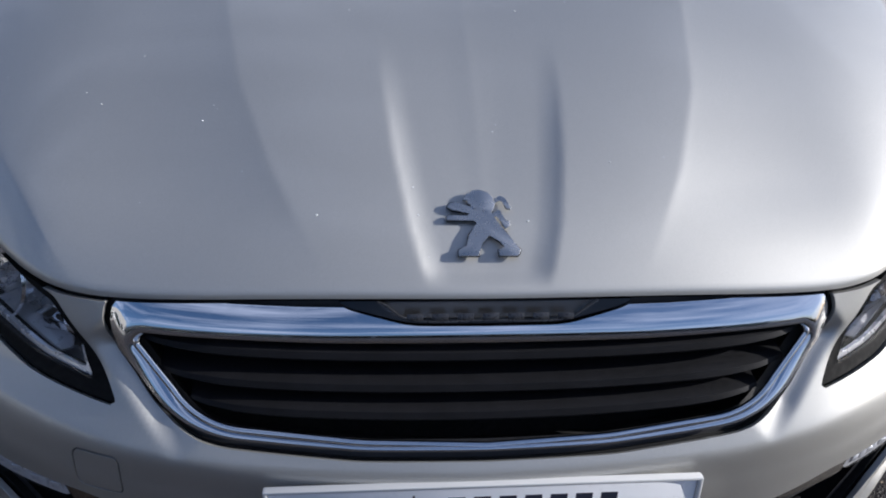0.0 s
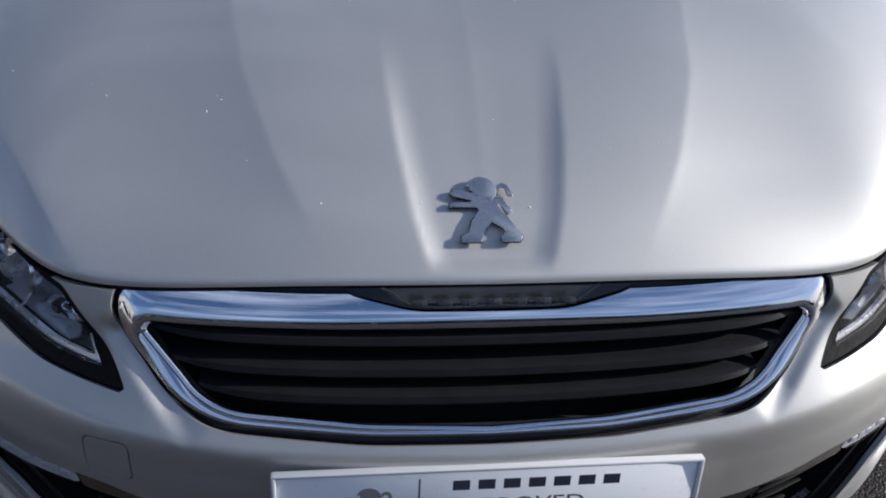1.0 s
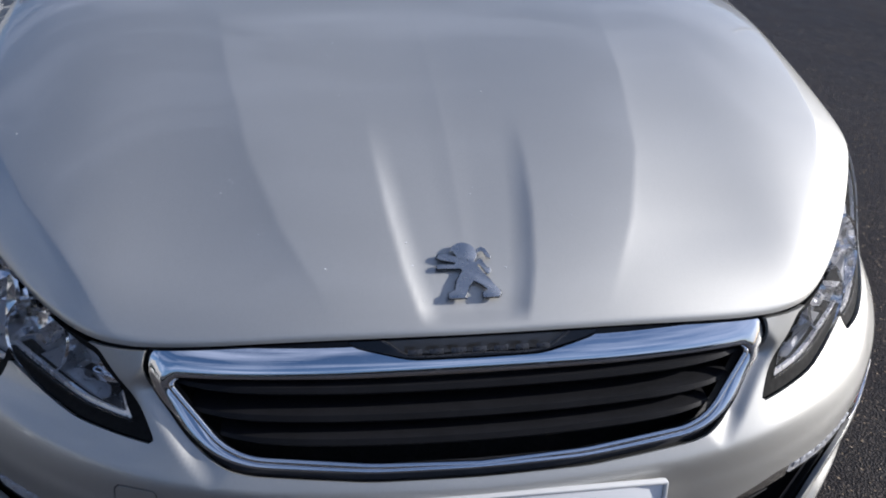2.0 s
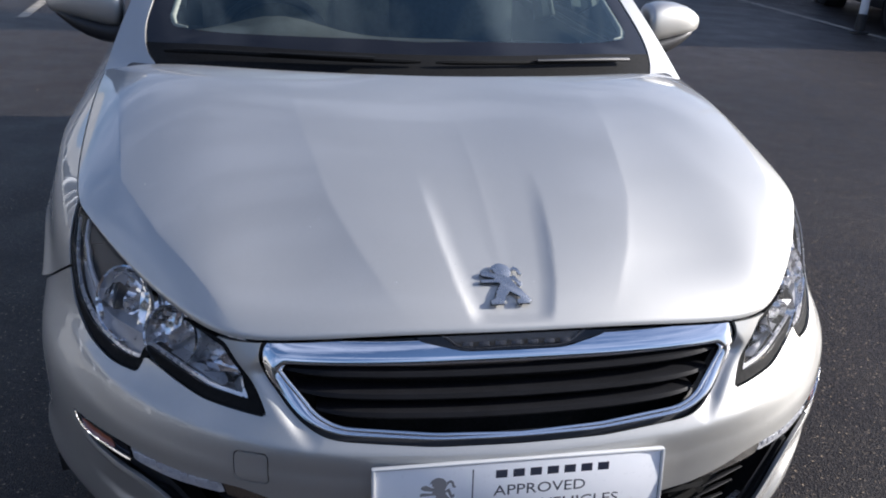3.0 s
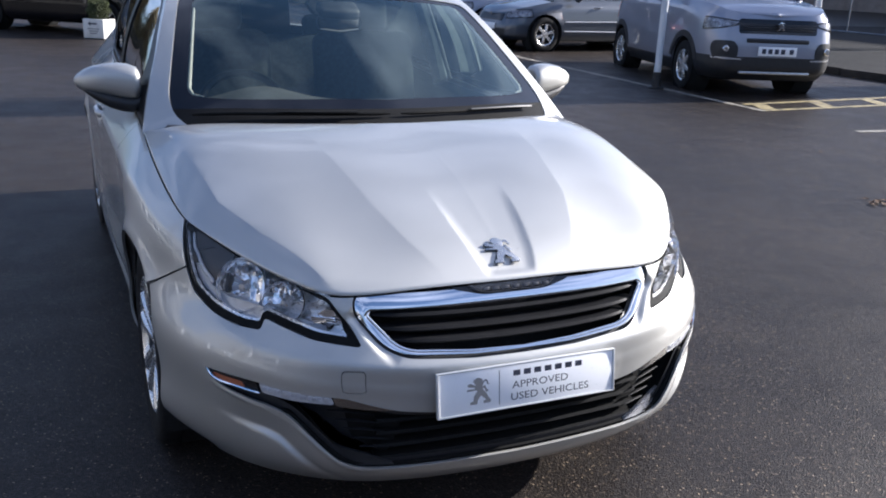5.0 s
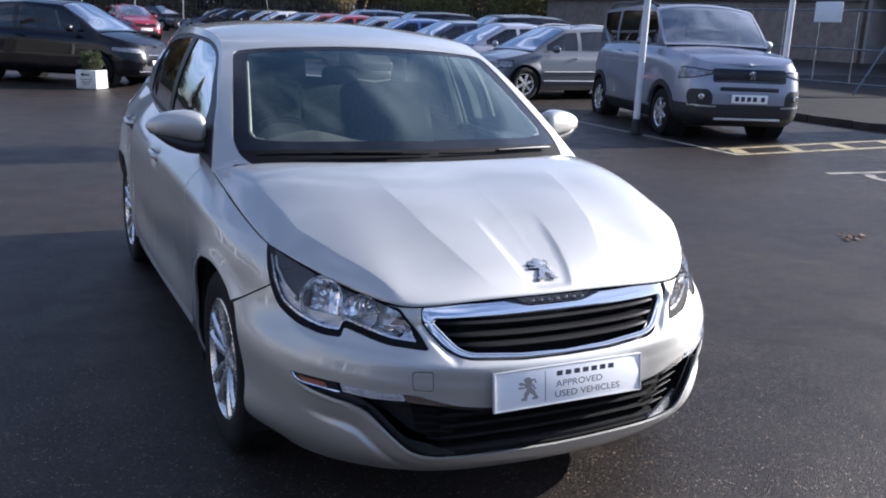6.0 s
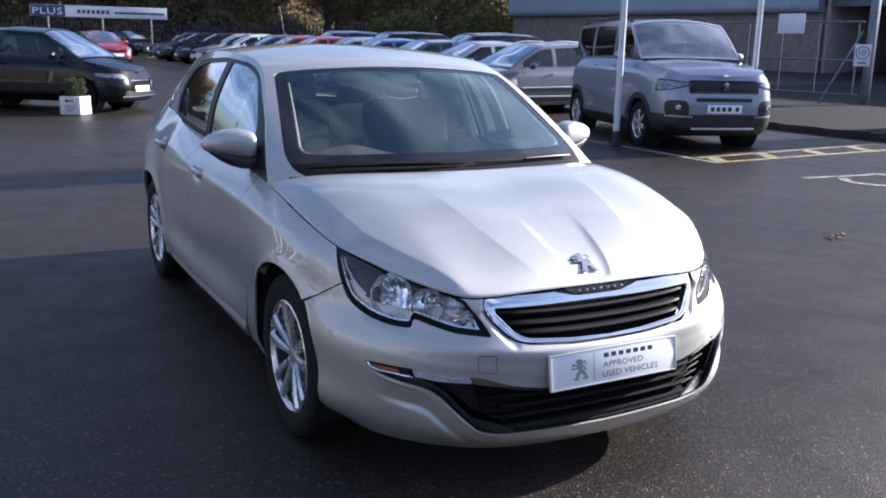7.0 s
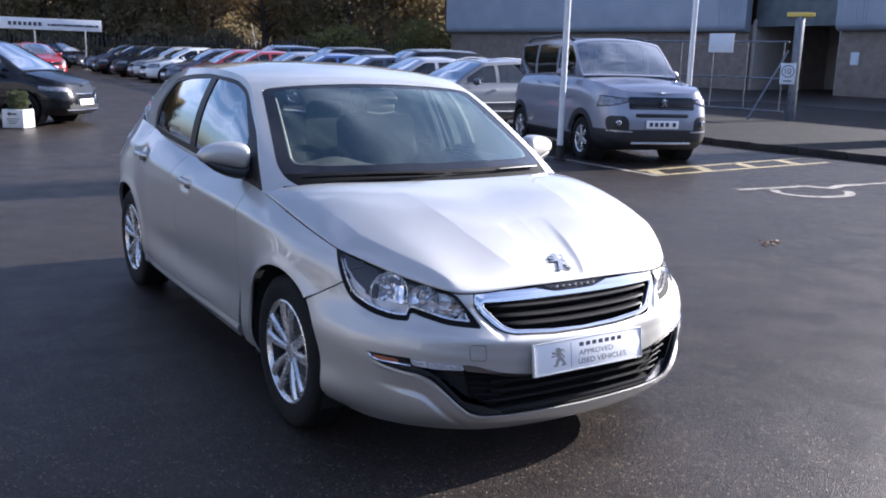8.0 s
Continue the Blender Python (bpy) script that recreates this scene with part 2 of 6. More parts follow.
def car_paint(name, colour, metal=0.75, rough=0.34, flake=0.5, coat=1.0):
    m = base(name, colour, rough, metal)
    b = bsdf(m)
    b.inputs["Coat Weight"].default_value = coat
    b.inputs["Coat Roughness"].default_value = 0.02
    b.inputs["Coat IOR"].default_value = 1.62
    v = node(m, "ShaderNodeTexVoronoi", Scale=2600.0)
    wire(m, coords(m), v.inputs["Vector"])
    c = [tuple(min(1, x * k) for x in colour) for k in (1 - 0.18 * flake, 1 + 0.12 * flake)]
    sep = node(m, "ShaderNodeSeparateColor")
    wire(m, v.outputs["Color"], sep.inputs["Color"])
    film = noise_of(m, 3.0, 6.0)
    mixed = node(m, "ShaderNodeMix")
    mixed.data_type = "RGBA"
    mixed.inputs["B"].default_value = (*[x * 0.93 for x in colour], 1)
    wire(m, ramp(m, sep.outputs["Red"], [(0.1, c[0]), (0.9, c[1])]), mixed.inputs["A"])
    wire(m, ramp(m, film, [(0.5, g3(0)), (0.8, g3(0.6))]), mixed.inputs["Factor"])
    wire(m, mixed.outputs["Result"], b.inputs["Base Color"])
    wire(m, ramp(m, noise_of(m, 9.0, 5.0), [(0.35, g3(0.01)), (0.75, g3(0.045))]), b.inputs["Coat Roughness"])
    return m


def glass(name, tint, rough=0.0, mix=0.85, haze=0.0):
    """Window glass: clear with a tint, mirror-like at a slant, and paled by haze, a share of white."""
    m = bpy.data.materials.new(name)
    m.use_nodes = True
    t = m.node_tree
    t.nodes.clear()
    out, mx = t.nodes.new("ShaderNodeOutputMaterial"), t.nodes.new("ShaderNodeMixShader")
    tr, gl, fr = t.nodes.new("ShaderNodeBsdfTransparent"), t.nodes.new("ShaderNodeBsdfGlossy"), t.nodes.new("ShaderNodeFresnel")
    tr.inputs["Color"].default_value = (*tint, 1)
    gl.inputs["Roughness"].default_value = rough
    fr.inputs["IOR"].default_value = 1.52
    amp = t.nodes.new("ShaderNodeMath")
    amp.operation = "MULTIPLY"
    amp.inputs[1].default_value = mix
    amp.use_clamp = True
    t.links.new(fr.outputs["Fac"], amp.inputs[0])
    t.links.new(amp.outputs["Value"], mx.inputs["Fac"])
    if haze:
        df, hz = t.nodes.new("ShaderNodeBsdfDiffuse"), t.nodes.new("ShaderNodeMixShader")
        df.inputs["Color"].default_value = (.85, .85, .85, 1)
        hz.inputs["Fac"].default_value = haze
        t.links.new(tr.outputs["BSDF"], hz.inputs[1])
        t.links.new(df.outputs["BSDF"], hz.inputs[2])
    t.links.new((hz.outputs["Shader"] if haze else tr.outputs["BSDF"]), mx.inputs[1])
    t.links.new(gl.outputs["BSDF"], mx.inputs[2])
    t.links.new(mx.outputs["Shader"], out.inputs["Surface"])
    return m


SILVER = car_paint("silver metallic paint", (0.525, 0.518, 0.492), 0.87, 0.57)
VAN_GREY = car_paint("grey metallic paint", (0.30, 0.31, 0.365), 0.6, 0.46)
ESTATE_GREY = car_paint("light grey blue metallic paint", (0.062, 0.072, 0.092), 0.55, 0.40)
BLACK_PAINT = car_paint("black paint", (0.004, 0.004, 0.006), 0.0, 0.25, 0.5, 0.35)
bsdf(BLACK_PAINT).inputs["Specular IOR Level"].default_value = .22
RED_PAINT = car_paint("red paint", (0.28, 0.012, 0.018), 0.1, 0.3)
BLUE_PAINT = car_paint("blue metallic paint", (0.04, 0.10, 0.30), 0.5, 0.3)
NAVY_PAINT = car_paint("dark blue metallic paint", (0.03, 0.045, 0.09), 0.5, 0.3)
WHITE_PAINT = car_paint("white paint", (0.75, 0.75, 0.74), 0.0, 0.3)
CHROME = base("chrome", (0.84, 0.84, 0.85), 0.06, 1.0)
wire(CHROME, ramp(CHROME, noise_of(CHROME, 40.0, 5.0), [(0.4, g3(0.03)), (0.8, g3(0.16))]), bsdf(CHROME).inputs["Roughness"])
SMOKED = base("smoked chrome trim", (.34, .33, .32), .16, 1.0)
SATIN = varied("satin silver plastic", (0.52, 0.52, 0.53), (0.62, 0.62, 0.63), 0.3, 30.0, 0.8)
ALLOY = varied("painted alloy", (0.66, 0.65, 0.63), (0.74, 0.73, 0.71), 0.26, 5.0, 0.8, rough_by=0.03)
BLACK_PLASTIC = varied("black plastic", (0.014, 0.014, 0.016), (0.022, 0.022, 0.024), 0.45, 25.0, bump_scale=900.0, bump_by=0.15)
GRILLE_BLACK = varied("dark grille plastic", (0.006, 0.006, 0.007), (0.010, 0.010, 0.012), 0.55, 25.0)
bsdf(GRILLE_BLACK).inputs["Specular IOR Level"].default_value = .18
GLOSS_BLACK = varied("gloss black", (0.008, 0.008, 0.010), (0.012, 0.012, 0.014), 0.12, 15.0, rough_by=0.05)
SATIN_BLACK = varied("satin black window trim", (0.006, 0.006, 0.007), (0.009, 0.009, 0.010), 0.38, 15.0, rough_by=0.05)
bsdf(SATIN_BLACK).inputs["Specular IOR Level"].default_value = .25
RUBBER = varied("tyre rubber", (0.007, 0.007, 0.008), (0.013, 0.0125, 0.012), 0.8, 14.0, bump_scale=250.0, bump_by=0.3)
bsdf(RUBBER).inputs["Specular IOR Level"].default_value = .25
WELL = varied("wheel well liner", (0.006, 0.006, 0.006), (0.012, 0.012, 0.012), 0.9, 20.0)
UNDER = varied("underbody", (0.006, 0.006, 0.006), (0.015, 0.014, 0.013), 0.85, 9.0)
BRAKE = varied("brake disc steel", (0.16, 0.15, 0.14), (0.30, 0.29, 0.28), 0.4, 40.0, 0.9)
BADGE_GREY = varied("dark badge metal", (.05, .05, .055), (.09, .09, .095), .3, 40.0, .6)
LAMP_BACK = varied("bright lamp housing", (.80, .80, .81), (.88, .88, .89), .28, 8.0, .6, rough_by=.03)
EMBLEM = varied("brushed chrome", (.60, .59, .57), (.66, .65, .63), .27, 8.0, 1.0, rough_by=.03)
ARM = varied("grey wiper arm", (.035, .035, .037), (.06, .06, .062), .5, 30.0)
WIPER = varied("matt black rubber", (.004, .004, .004), (.007, .007, .007), .75, 20.0)
bsdf(WIPER).inputs["Specular IOR Level"].default_value = .2
SEAT = varied("dark seat cloth", (0.032, 0.032, 0.033), (0.052, 0.052, 0.053), 0.9, 60.0, bump_scale=700.0, bump_by=0.5)
TRIM = varied("dark cabin plastic", (0.012, 0.012, 0.013), (0.020, 0.020, 0.021), 0.6, 30.0, bump_scale=800.0, bump_by=0.4)
DASH = varied("grey dashboard plastic", (0.034, 0.036, 0.034), (0.050, 0.052, 0.050), 0.7, 30.0, bump_scale=800.0, bump_by=0.4)
LINING = varied("pale headlining", (0.32, 0.31, 0.29), (0.40, 0.39, 0.37), 0.95, 40.0)
SCREEN = glass("windscreen glass", (0.76, 0.85, 0.80), 0.0, 2.15)
[n_ for n_ in SCREEN.node_tree.nodes if n_.type == "BSDF_GLOSSY"][0].inputs["Color"].default_value = (.83, .96, .88, 1)
# white veil and raised gloss stand in for bright sky on the screen
FAR_SCREEN = glass("windscreen glass paled for sky reflection", (0.84, 0.90, 0.86), 0.03, 6.0, 0.06)
SIDE_GLASS = glass("side window glass", (0.36, 0.42, 0.41), 0.0, 4.0)
FAR_GLASS = glass("dark side glass of parked cars", (0.30, 0.35, 0.34), 0.0, 1.7)
LAMP_GLASS = glass("clear lamp lens", (0.98, 0.98, 0.99), 0.0, 0.40, 0.035)
REFLECTOR = base("lamp reflector", (0.95, 0.95, 0.96), 0.10, 1.0)
r_cell = node(REFLECTOR, "ShaderNodeTexVoronoi", Scale=45.0)
wire(REFLECTOR, coords(REFLECTOR, (1.0, 1.0, .6)), r_cell.inputs["Vector"])
bump(REFLECTOR, r_cell.outputs["Distance"], .30, .012)
FACET = base("frosted lamp facet", (0.62, 0.63, 0.66), 0.22, 0.3)
AMBER = base("amber lamp plastic", (0.34, 0.10, 0.04), 0.15, 0.0, Coat_Weight=1.0)
LAMP_GREY = varied("grey lamp shelf", (.48, .48, .49), (.60, .60, .61), .35, 20.0, .3)
LED = varied("frosted lamp strip", (0.55, 0.55, 0.56), (0.75, 0.75, 0.76), 0.15, 120.0, 0.3)
PLATE_WHITE = varied("white plate plastic", (0.88, 0.89, 0.90), (0.92, 0.92, 0.93), 0.35, 12.0)
PLATE_FRAME = base("clear plate surround", (0.62, 0.62, 0.61), 0.2, 0.0, Coat_Weight=0.5)
INK = base("dark blue ink", (0.035, 0.04, 0.065), 0.5)
PRINT_MID = base("mid grey print", (0.17, 0.175, 0.19), 0.5)
PRINT_GREY = base("dark grey print", (0.045, 0.05, 0.065), 0.5)
# ---- the hatchback's shape: style lines (half width, length, height) from the nose's middle round to the tail's ----
LINES = [
    [(0, .085, .155), (.26, .095, .160), (.45, .125, .172), (.62, .215, .185), (.74, .350, .195), (.79, .475, .205), (.83, .650, .21), (.84, .865, .21), (.845, 1.25, .21), (.85, 2.1, .215), (.85, 3.0, .225), (.84, 3.5, .24), (.80, 3.95, .28), (.60, 4.14, .30), (0, 4.18, .30)],
    [(0, .048, .195), (.26, .057, .200), (.45, .085, .212), (.62, .170, .225), (.75, .312, .237), (.836, .455, .248), (.889, .650, .26), (.895, .865, .26), (.868, 1.25, .265), (.868, 2.1, .27), (.87, 3.0, .28), (.87, 3.5, .30), (.83, 3.95, .34), (.62, 4.19, .36), (0, 4.22, .36)],
    [(0, .030, .310), (.26, .040, .310), (.45, .068, .320), (.62, .147, .330), (.755, .283, .345), (.849, .435, .360), (.899, .650, .38), (.908, .865, .38), (.876, 1.25, .40), (.874, 2.1, .40), (.88, 3.0, .41), (.893, 3.5, .42), (.85, 3.95, .46), (.64, 4.22, .48), (0, 4.25, .48)],
    [(0, .018, .420), (.26, .030, .420), (.45, .064, .430), (.62, .145, .440), (.760, .278, .455), (.849, .430, .470), (.900, .650, .49), (.912, .865, .50), (.884, 1.25, .52), (.880, 2.1, .53), (.886, 3.0, .54), (.898, 3.5, .55), (.86, 3.95, .58), (.64, 4.23, .60), (0, 4.253, .60)],
    [(0, .036, .505), (.26, .047, .508), (.45, .079, .514), (.62, .163, .522), (.757, .294, .535), (.838, .442, .550), (.887, .650, .575), (.907, .865, .60), (.893, 1.25, .63), (.888, 2.1, .65), (.892, 3.0, .67), (.900, 3.5, .68), (.86, 3.95, .71), (.64, 4.22, .73), (0, 4.25, .73)],
    [(0, .090, .595), (.26, .096, .596), (.44, .125, .598), (.60, .212, .600), (.735, .345, .610), (.810, .475, .630), (.866, .655, .67), (.898, .865, .70), (.895, 1.25, .73), (.895, 2.1, .76), (.892, 3.0, .79), (.886, 3.5, .81), (.85, 3.95, .84), (.62, 4.17, .86), (0, 4.20, .86)],
    [(0, .113, .641), (.26, .118, .641), (.45, .140, .639), (.585, .208, .646), (.708, .345, .674), (.790, .478, .708), (.845, .640, .750), (.872, .865, .795), (.880, 1.25, .835), (.882, 2.1, .868), (.862, 3.0, .91), (.835, 3.5, .94), (.78, 3.95, .97), (.58, 4.11, .99), (0, 4.15, .99)],
    [(0, .134, .682), (.26, .139, .680), (.45, .154, .675), (.56, .206, .690), (.672, .345, .730), (.752, .478, .771), (.798, .620, .806), (.815, .865, .852), (.815, 1.25, .917), (.792, 2.1, .950), (.765, 3.0, 1.01), (.74, 3.5, 1.05), (.70, 3.95, 1.09), (.50, 4.06, 1.11), (0, 4.09, 1.11)],
]
LEVELS = (0, .05, .165, .285, .395, .49, .56, .62)
_mid = np.array(LINES[3])
STATIONS = np.concatenate([[0], np.cumsum(np.linalg.norm(np.diff(_mid, axis=0), axis=1))])


def shell(u, v):
    """The lower body at the ways u round it (minus: the other flank) and the levels v (0 sill, 1 top): a grid of points."""
    full = np.concatenate([-STATIONS[:0:-1], STATIONS])
    rows = []
    for line in LINES:
        p = np.array(line)
        rows.append(spline(full, np.concatenate([p[:0:-1] * (-1, 1, 1), p]), u))
    rows = np.array(rows)
    return np.moveaxis(spline(LEVELS, rows, np.asarray(v) * LEVELS[-1]), 0, 1)


def ways(u0, u1, step):
    return np.linspace(u0, u1, max(3, int(round((u1 - u0) / step)) + 1))


def bend(p, n):
    """Press the groove beside the grille and the dimple under the lamps into the nose."""
    x, y, z = np.abs(p[..., 0]), p[..., 1], p[..., 2]
    s = x + y
    a, b = np.array((.615, .625)), np.array((.425, .505))
    d = (b - a) / np.linalg.norm(b - a)
    rs, rz = s - a[0], z - a[1]
    along, off = rs * d[0] + rz * d[1], rs * -d[1] * -1 + rz * d[0] * -1
    off = (rs * (-d[1]) + rz * d[0]) * -1
    length = np.linalg.norm(b - a)
    win = np.clip(along / .03, 0, 1) * np.clip((length - along) / .07, 0, 1)
    inn = np.clip(off / .022, 0, 1)
    groove = .016 * win * inn * inn * (3 - 2 * inn) * np.exp(-np.clip(off, 0, 1) / .055)
    fi = outline_field(INTAKE, s, z)
    low = np.clip((np.interp(s, (.55, .70, .85, 1.1), (.25, .345, .40, .44)) - z) / .01, 0, 1)
    q, back = np.clip((fi - .012) / .058, 0, 1), np.clip((fi - .066) / .022, 0, 1)
    dimple = .010 * q ** 1.25 * (1 - back * back * (3 - 2 * back)) * low * np.clip((s - .58) / .14, 0, 1) * np.clip((1.06 - s) / .22, 0, 1)
    dimple = dimple - .0035 * np.exp(-((fi - .007) / .0055) ** 2) * low * np.clip((s - .42) / .10, 0, 1)
    dc = z - np.interp(s, (0, .35, .60, .90, 1.20), (.500, .508, .528, .552, .592))
    fold = .0075 * np.exp(-np.sqrt(dc * dc + .00003) / .030) * np.clip((1.32 - s) / .35, 0, 1)
    a, b = np.clip(-dc / .045, 0, 1), np.clip((-dc - .075) / .07, 0, 1)
    under = .006 * a * a * (3 - 2 * a) * (1 - b * b * (3 - 2 * b)) * np.clip((s - .20) / .15, 0, 1) * np.clip((1.25 - s) / .25, 0, 1)
    return p - n * (groove + dimple - fold + under)[..., None]


def bonnet_sheet(w, v):
    """The bonnet: w across (-1..1), v from nose to windscreen."""
    full = np.concatenate([-STATIONS[:0:-1], STATIONS])
    top = np.array(LINES[-1])
    top = np.concatenate([top[:0:-1] * (-1, 1, 1), top])
    corner, rear = 0.5 * STATIONS[5] + 0.5 * STATIONS[6], STATIONS[8] - .02
    aw = np.abs(w)
    c0 = spline(full, top, aw * corner)
    side = spline(full, top, corner + v * (rear - corner))
    mid = curve([(0, .134, .682), (0, .177, .7165), (0, .29, .782), (0, .42, .838), (0, .68, .915), (0, .97, .968)], 200)
    mid = spline(np.linspace(0, 1, 200), mid, v)
    c1 = spline([0, .45, .8, 1], [mid[-1], (.42, 1.02, .965), (.70, 1.15, .945), side[-1]], aw)
    W, V = aw[:, None, None], v[None, :, None]
    p10, p11 = side[0], side[-1]
    lin = (1 - V) * c0[:, None] + V * c1[:, None] + (1 - W) * mid[None] + W * side[None]
    lin = lin - ((1 - W) * (1 - V) * mid[0] + W * (1 - V) * p10 + (1 - W) * V * mid[-1] + W * V * p11)
    x, y = lin[..., 0], lin[..., 1]
    w2, v2 = aw[:, None], v[None, :]
    z = lin[..., 2] + .050 * np.sin(np.pi * w2 ** 1.35) * np.sin(np.pi * np.clip(v2, 0, 1)) ** .75
    # two short flutes beside the emblem, and the long power lines outside them
    def step(q):
        q = np.clip(q, 0, 1)
        return q * q * (3 - 2 * q)
    d1 = x - np.interp(y, (.15, .21, .30, .40, .55), (.074, .092, .107, .117, .124))
    fade = step((y - .140) / .03) * (1 - step((y - .30) / .22))
    z = z - .0072 * fade * (1 - np.clip((d1 + .032) / .034, 0, 1) ** 2) * np.clip(1 - (.085 + d1) * 2.5, .55, 1)
    d2 = x - np.interp(y, (.15, .20, .28, .41, .64, 1.0), (.19, .220, .262, .308, .345, .38))
    x3 = np.interp(y, (.13, .19, .23, .32, .37, .47, .54, .73, 1.02, 1.2), (.45, .505, .53, .592, .625, .674, .703, .726, .754, .77))
    d3 = x - x3
    t = np.clip(d2 / (d2 - d3), 0, 1)
    fade2 = step((y - .14) / .14) * (1 - step((y - .55) / .45))
    z = z - .0085 * fade2 * np.sin(np.pi * t ** .86)
    ridge = np.where(d3 < 0, np.exp(-np.sqrt(d3 * d3 + .00006) / .06), np.exp(-np.sqrt(d3 * d3 + .00006) / .034))
    z = z + .0075 * ridge * step((1 - w2) / .09) * step((y - .15) / .06) * (1 - step((y - .85) / .3))
    out = np.stack([x * np.sign(w)[:, None], y, z], -1)
    out[np.abs(w) < 1e-9, :, 0] = 0
    return out


RAIL = [(.815, 1.235, .915), (.775, 1.38, 1.03), (.722, 1.55, 1.155), (.662, 1.75, 1.285), (.625, 1.93, 1.365), (.625, 2.15, 1.405), (.628, 2.5, 1.420), (.615, 2.9, 1.412), (.585, 3.3, 1.375), (.55, 3.7, 1.315), (.52, 4.02, 1.25)]


def rail_at(y):
    r = np.array(RAIL)
    return spline(r[:, 1], r[:, [0, 2]], y)


def belt_at(y):
    b = np.array(LINES[-1])[6:13]
    return spline(b[:, 1], b[:, [0, 2]], y)


def tuck(y):
    """How far the tail of the body is drawn in at station y."""
    a, b = np.clip((y - 2.9) / .5, 0, 1), np.clip((y - 3.5) / .6, 0, 1)
    return .022 * a * a * (3 - 2 * a) + .055 * b * b * (3 - 2 * b)


def flank_sheet(y, t):
    """The glasshouse's side (right half): stations y, t from the waist to the roof rail."""
    lo, hi = belt_at(y)[:, None].copy(), rail_at(y)[:, None]
    lo[..., 0] -= tuck(y)[:, None]
    T = t[None, :, None]
    xz = lo + (hi - lo) * T
    h = np.clip((hi[..., 1] - lo[..., 1]) / .4, 0, 1)
    x = xz[..., 0] + .030 * h * np.sin(np.pi * t)[None]
    return np.stack([x, np.repeat(y[:, None], len(t), 1), xz[..., 1]], -1)


def top_sheet(y, w):
    """Windscreen and roof: stations y, w across (-1..1) from rail to rail."""
    mid = spline([.93, 1.2, 1.5, 1.77, 1.84, 1.95, 2.3, 2.9, 3.5, 3.9, 4.1], np.array([.925, 1.068, 1.225, 1.360, 1.388, 1.412, 1.457, 1.468, 1.432, 1.375, 1.32])[:, None], y)[:, 0]
    ye = np.maximum(y, 1.235)
    r = rail_at(ye)
    xe, ze = r[:, 0], r[:, 1] - np.maximum(1.235 - y, 0) * .5
    aw = np.abs(w)[None]
    z = mid[:, None] - (mid - ze)[:, None] * (.8 * aw ** 2 + .2 * aw ** 6)
    return np.stack([xe[:, None] * w[None], np.repeat(y[:, None], len(w), 1), z], -1)


# outlines round the nose (half width plus length, height)
GRILLE = rounded([(-.2, .6915), (.36, .690), (.606, .686), (.582, .624), (.480, .560), (.402, .530), (.20, .516), (-.2, .512)], [.01, .01, .045, .05, .05, .04, .02, .01])
CHROME_OUT = rounded([(-.2, .6765), (.36, .6765), (.597, .681), (.574, .625), (.471, .562), (.396, .5375), (.20, .525), (-.2, .521)], [.01, .01, .042, .05, .05, .04, .02, .01])
GRILLE_IN = rounded([(-.2, .634), (.30, .636), (.542, .641), (.545, .630), (.446, .566), (.390, .547), (.20, .533), (-.2, .529)], [.01, .01, .012, .03, .035, .03, .02, .01])
HEADLAMP = rounded([(.543, .562), (.672, .672), (.742, .692), (1.065, .748), (1.22, .788), (1.352, .800), (1.322, .745), (1.285, .690), (1.235, .637), (1.12, .600), (.985, .582), (.903, .582), (.897, .610), (.76, .584), (.70, .574)], [.006, .01, .03, .05, .05, .004, .03, .04, .05, .06, .05, .006, .006, .03, .02])
INTAKE = rounded([(-.2, .385), (.30, .385), (.39, .396), (.454, .410), (.56, .437), (.74, .4465), (.88, .461), (1.108, .4685), (1.075, .445), (1.02, .427), (.92, .412), (.83, .402), (.76, .383), (.70, .345), (.632, .297), (.565, .252), (.50, .238), (.40, .230), (-.2, .222)], [.01, .01, .02, .03, .03, .03, .03, .003, .02, .03, .03, .03, .03, .03, .03, .03, .03, .03, .01])
TOW = rounded([(.497, .450), (.572, .453), (.583, .508), (.507, .506)], .012)
# ---- the silver hatchback ----
car = thing("hatchback_car", "silver metallic five-door hatchback parked on wet asphalt", "car")
GAP = 0.0028
U_NOSE, U_DOOR, U_TAIL = STATIONS[7] + .02, STATIONS[8] + .15, STATIONS[14]


def body_grid(u, v):
    p = shell(u, v)
    n = grid_normals(p, p - np.array((0, 2.1, .5)))
    return p, n


def side_of(p):
    return np.abs(p[..., 0]) + p[..., 1]


# nose: bumper skin with its openings
u = ways(-U_NOSE, U_NOSE, .0060)
v = np.linspace(0, 1, 125)
p0, n0 = body_grid(u, v)
s0, z0, y0, x0 = side_of(p0), p0[..., 2], p0[..., 1], p0[..., 0]
nose_p = bend(p0, n0)
nose_n = grid_normals(nose_p, n0)
f_grille, f_lamp, f_intake = (outline_field(o, s0, z0) for o in (GRILLE, HEADLAMP, INTAKE))
f_tow = np.where(x0 < 0, outline_field(TOW, s0, z0), 1.0)
f_arch = .358 - np.hypot(y0 - .865, z0 - .318)
f_shut = (s0 - 1.271) * .367 + (z0 - .691) * .930
front_bumper = sheet_part("front_bumper", cut_sheet(nose_p, nose_n, [-f_grille, .0025 - f_lamp, -f_intake, .0012 - f_tow, f_arch, f_shut + GAP], .008), SILVER, car)
sheet_part("tow_cover", cut_sheet(nose_p, nose_n, [f_tow + .0012], .008), SILVER, front_bumper)

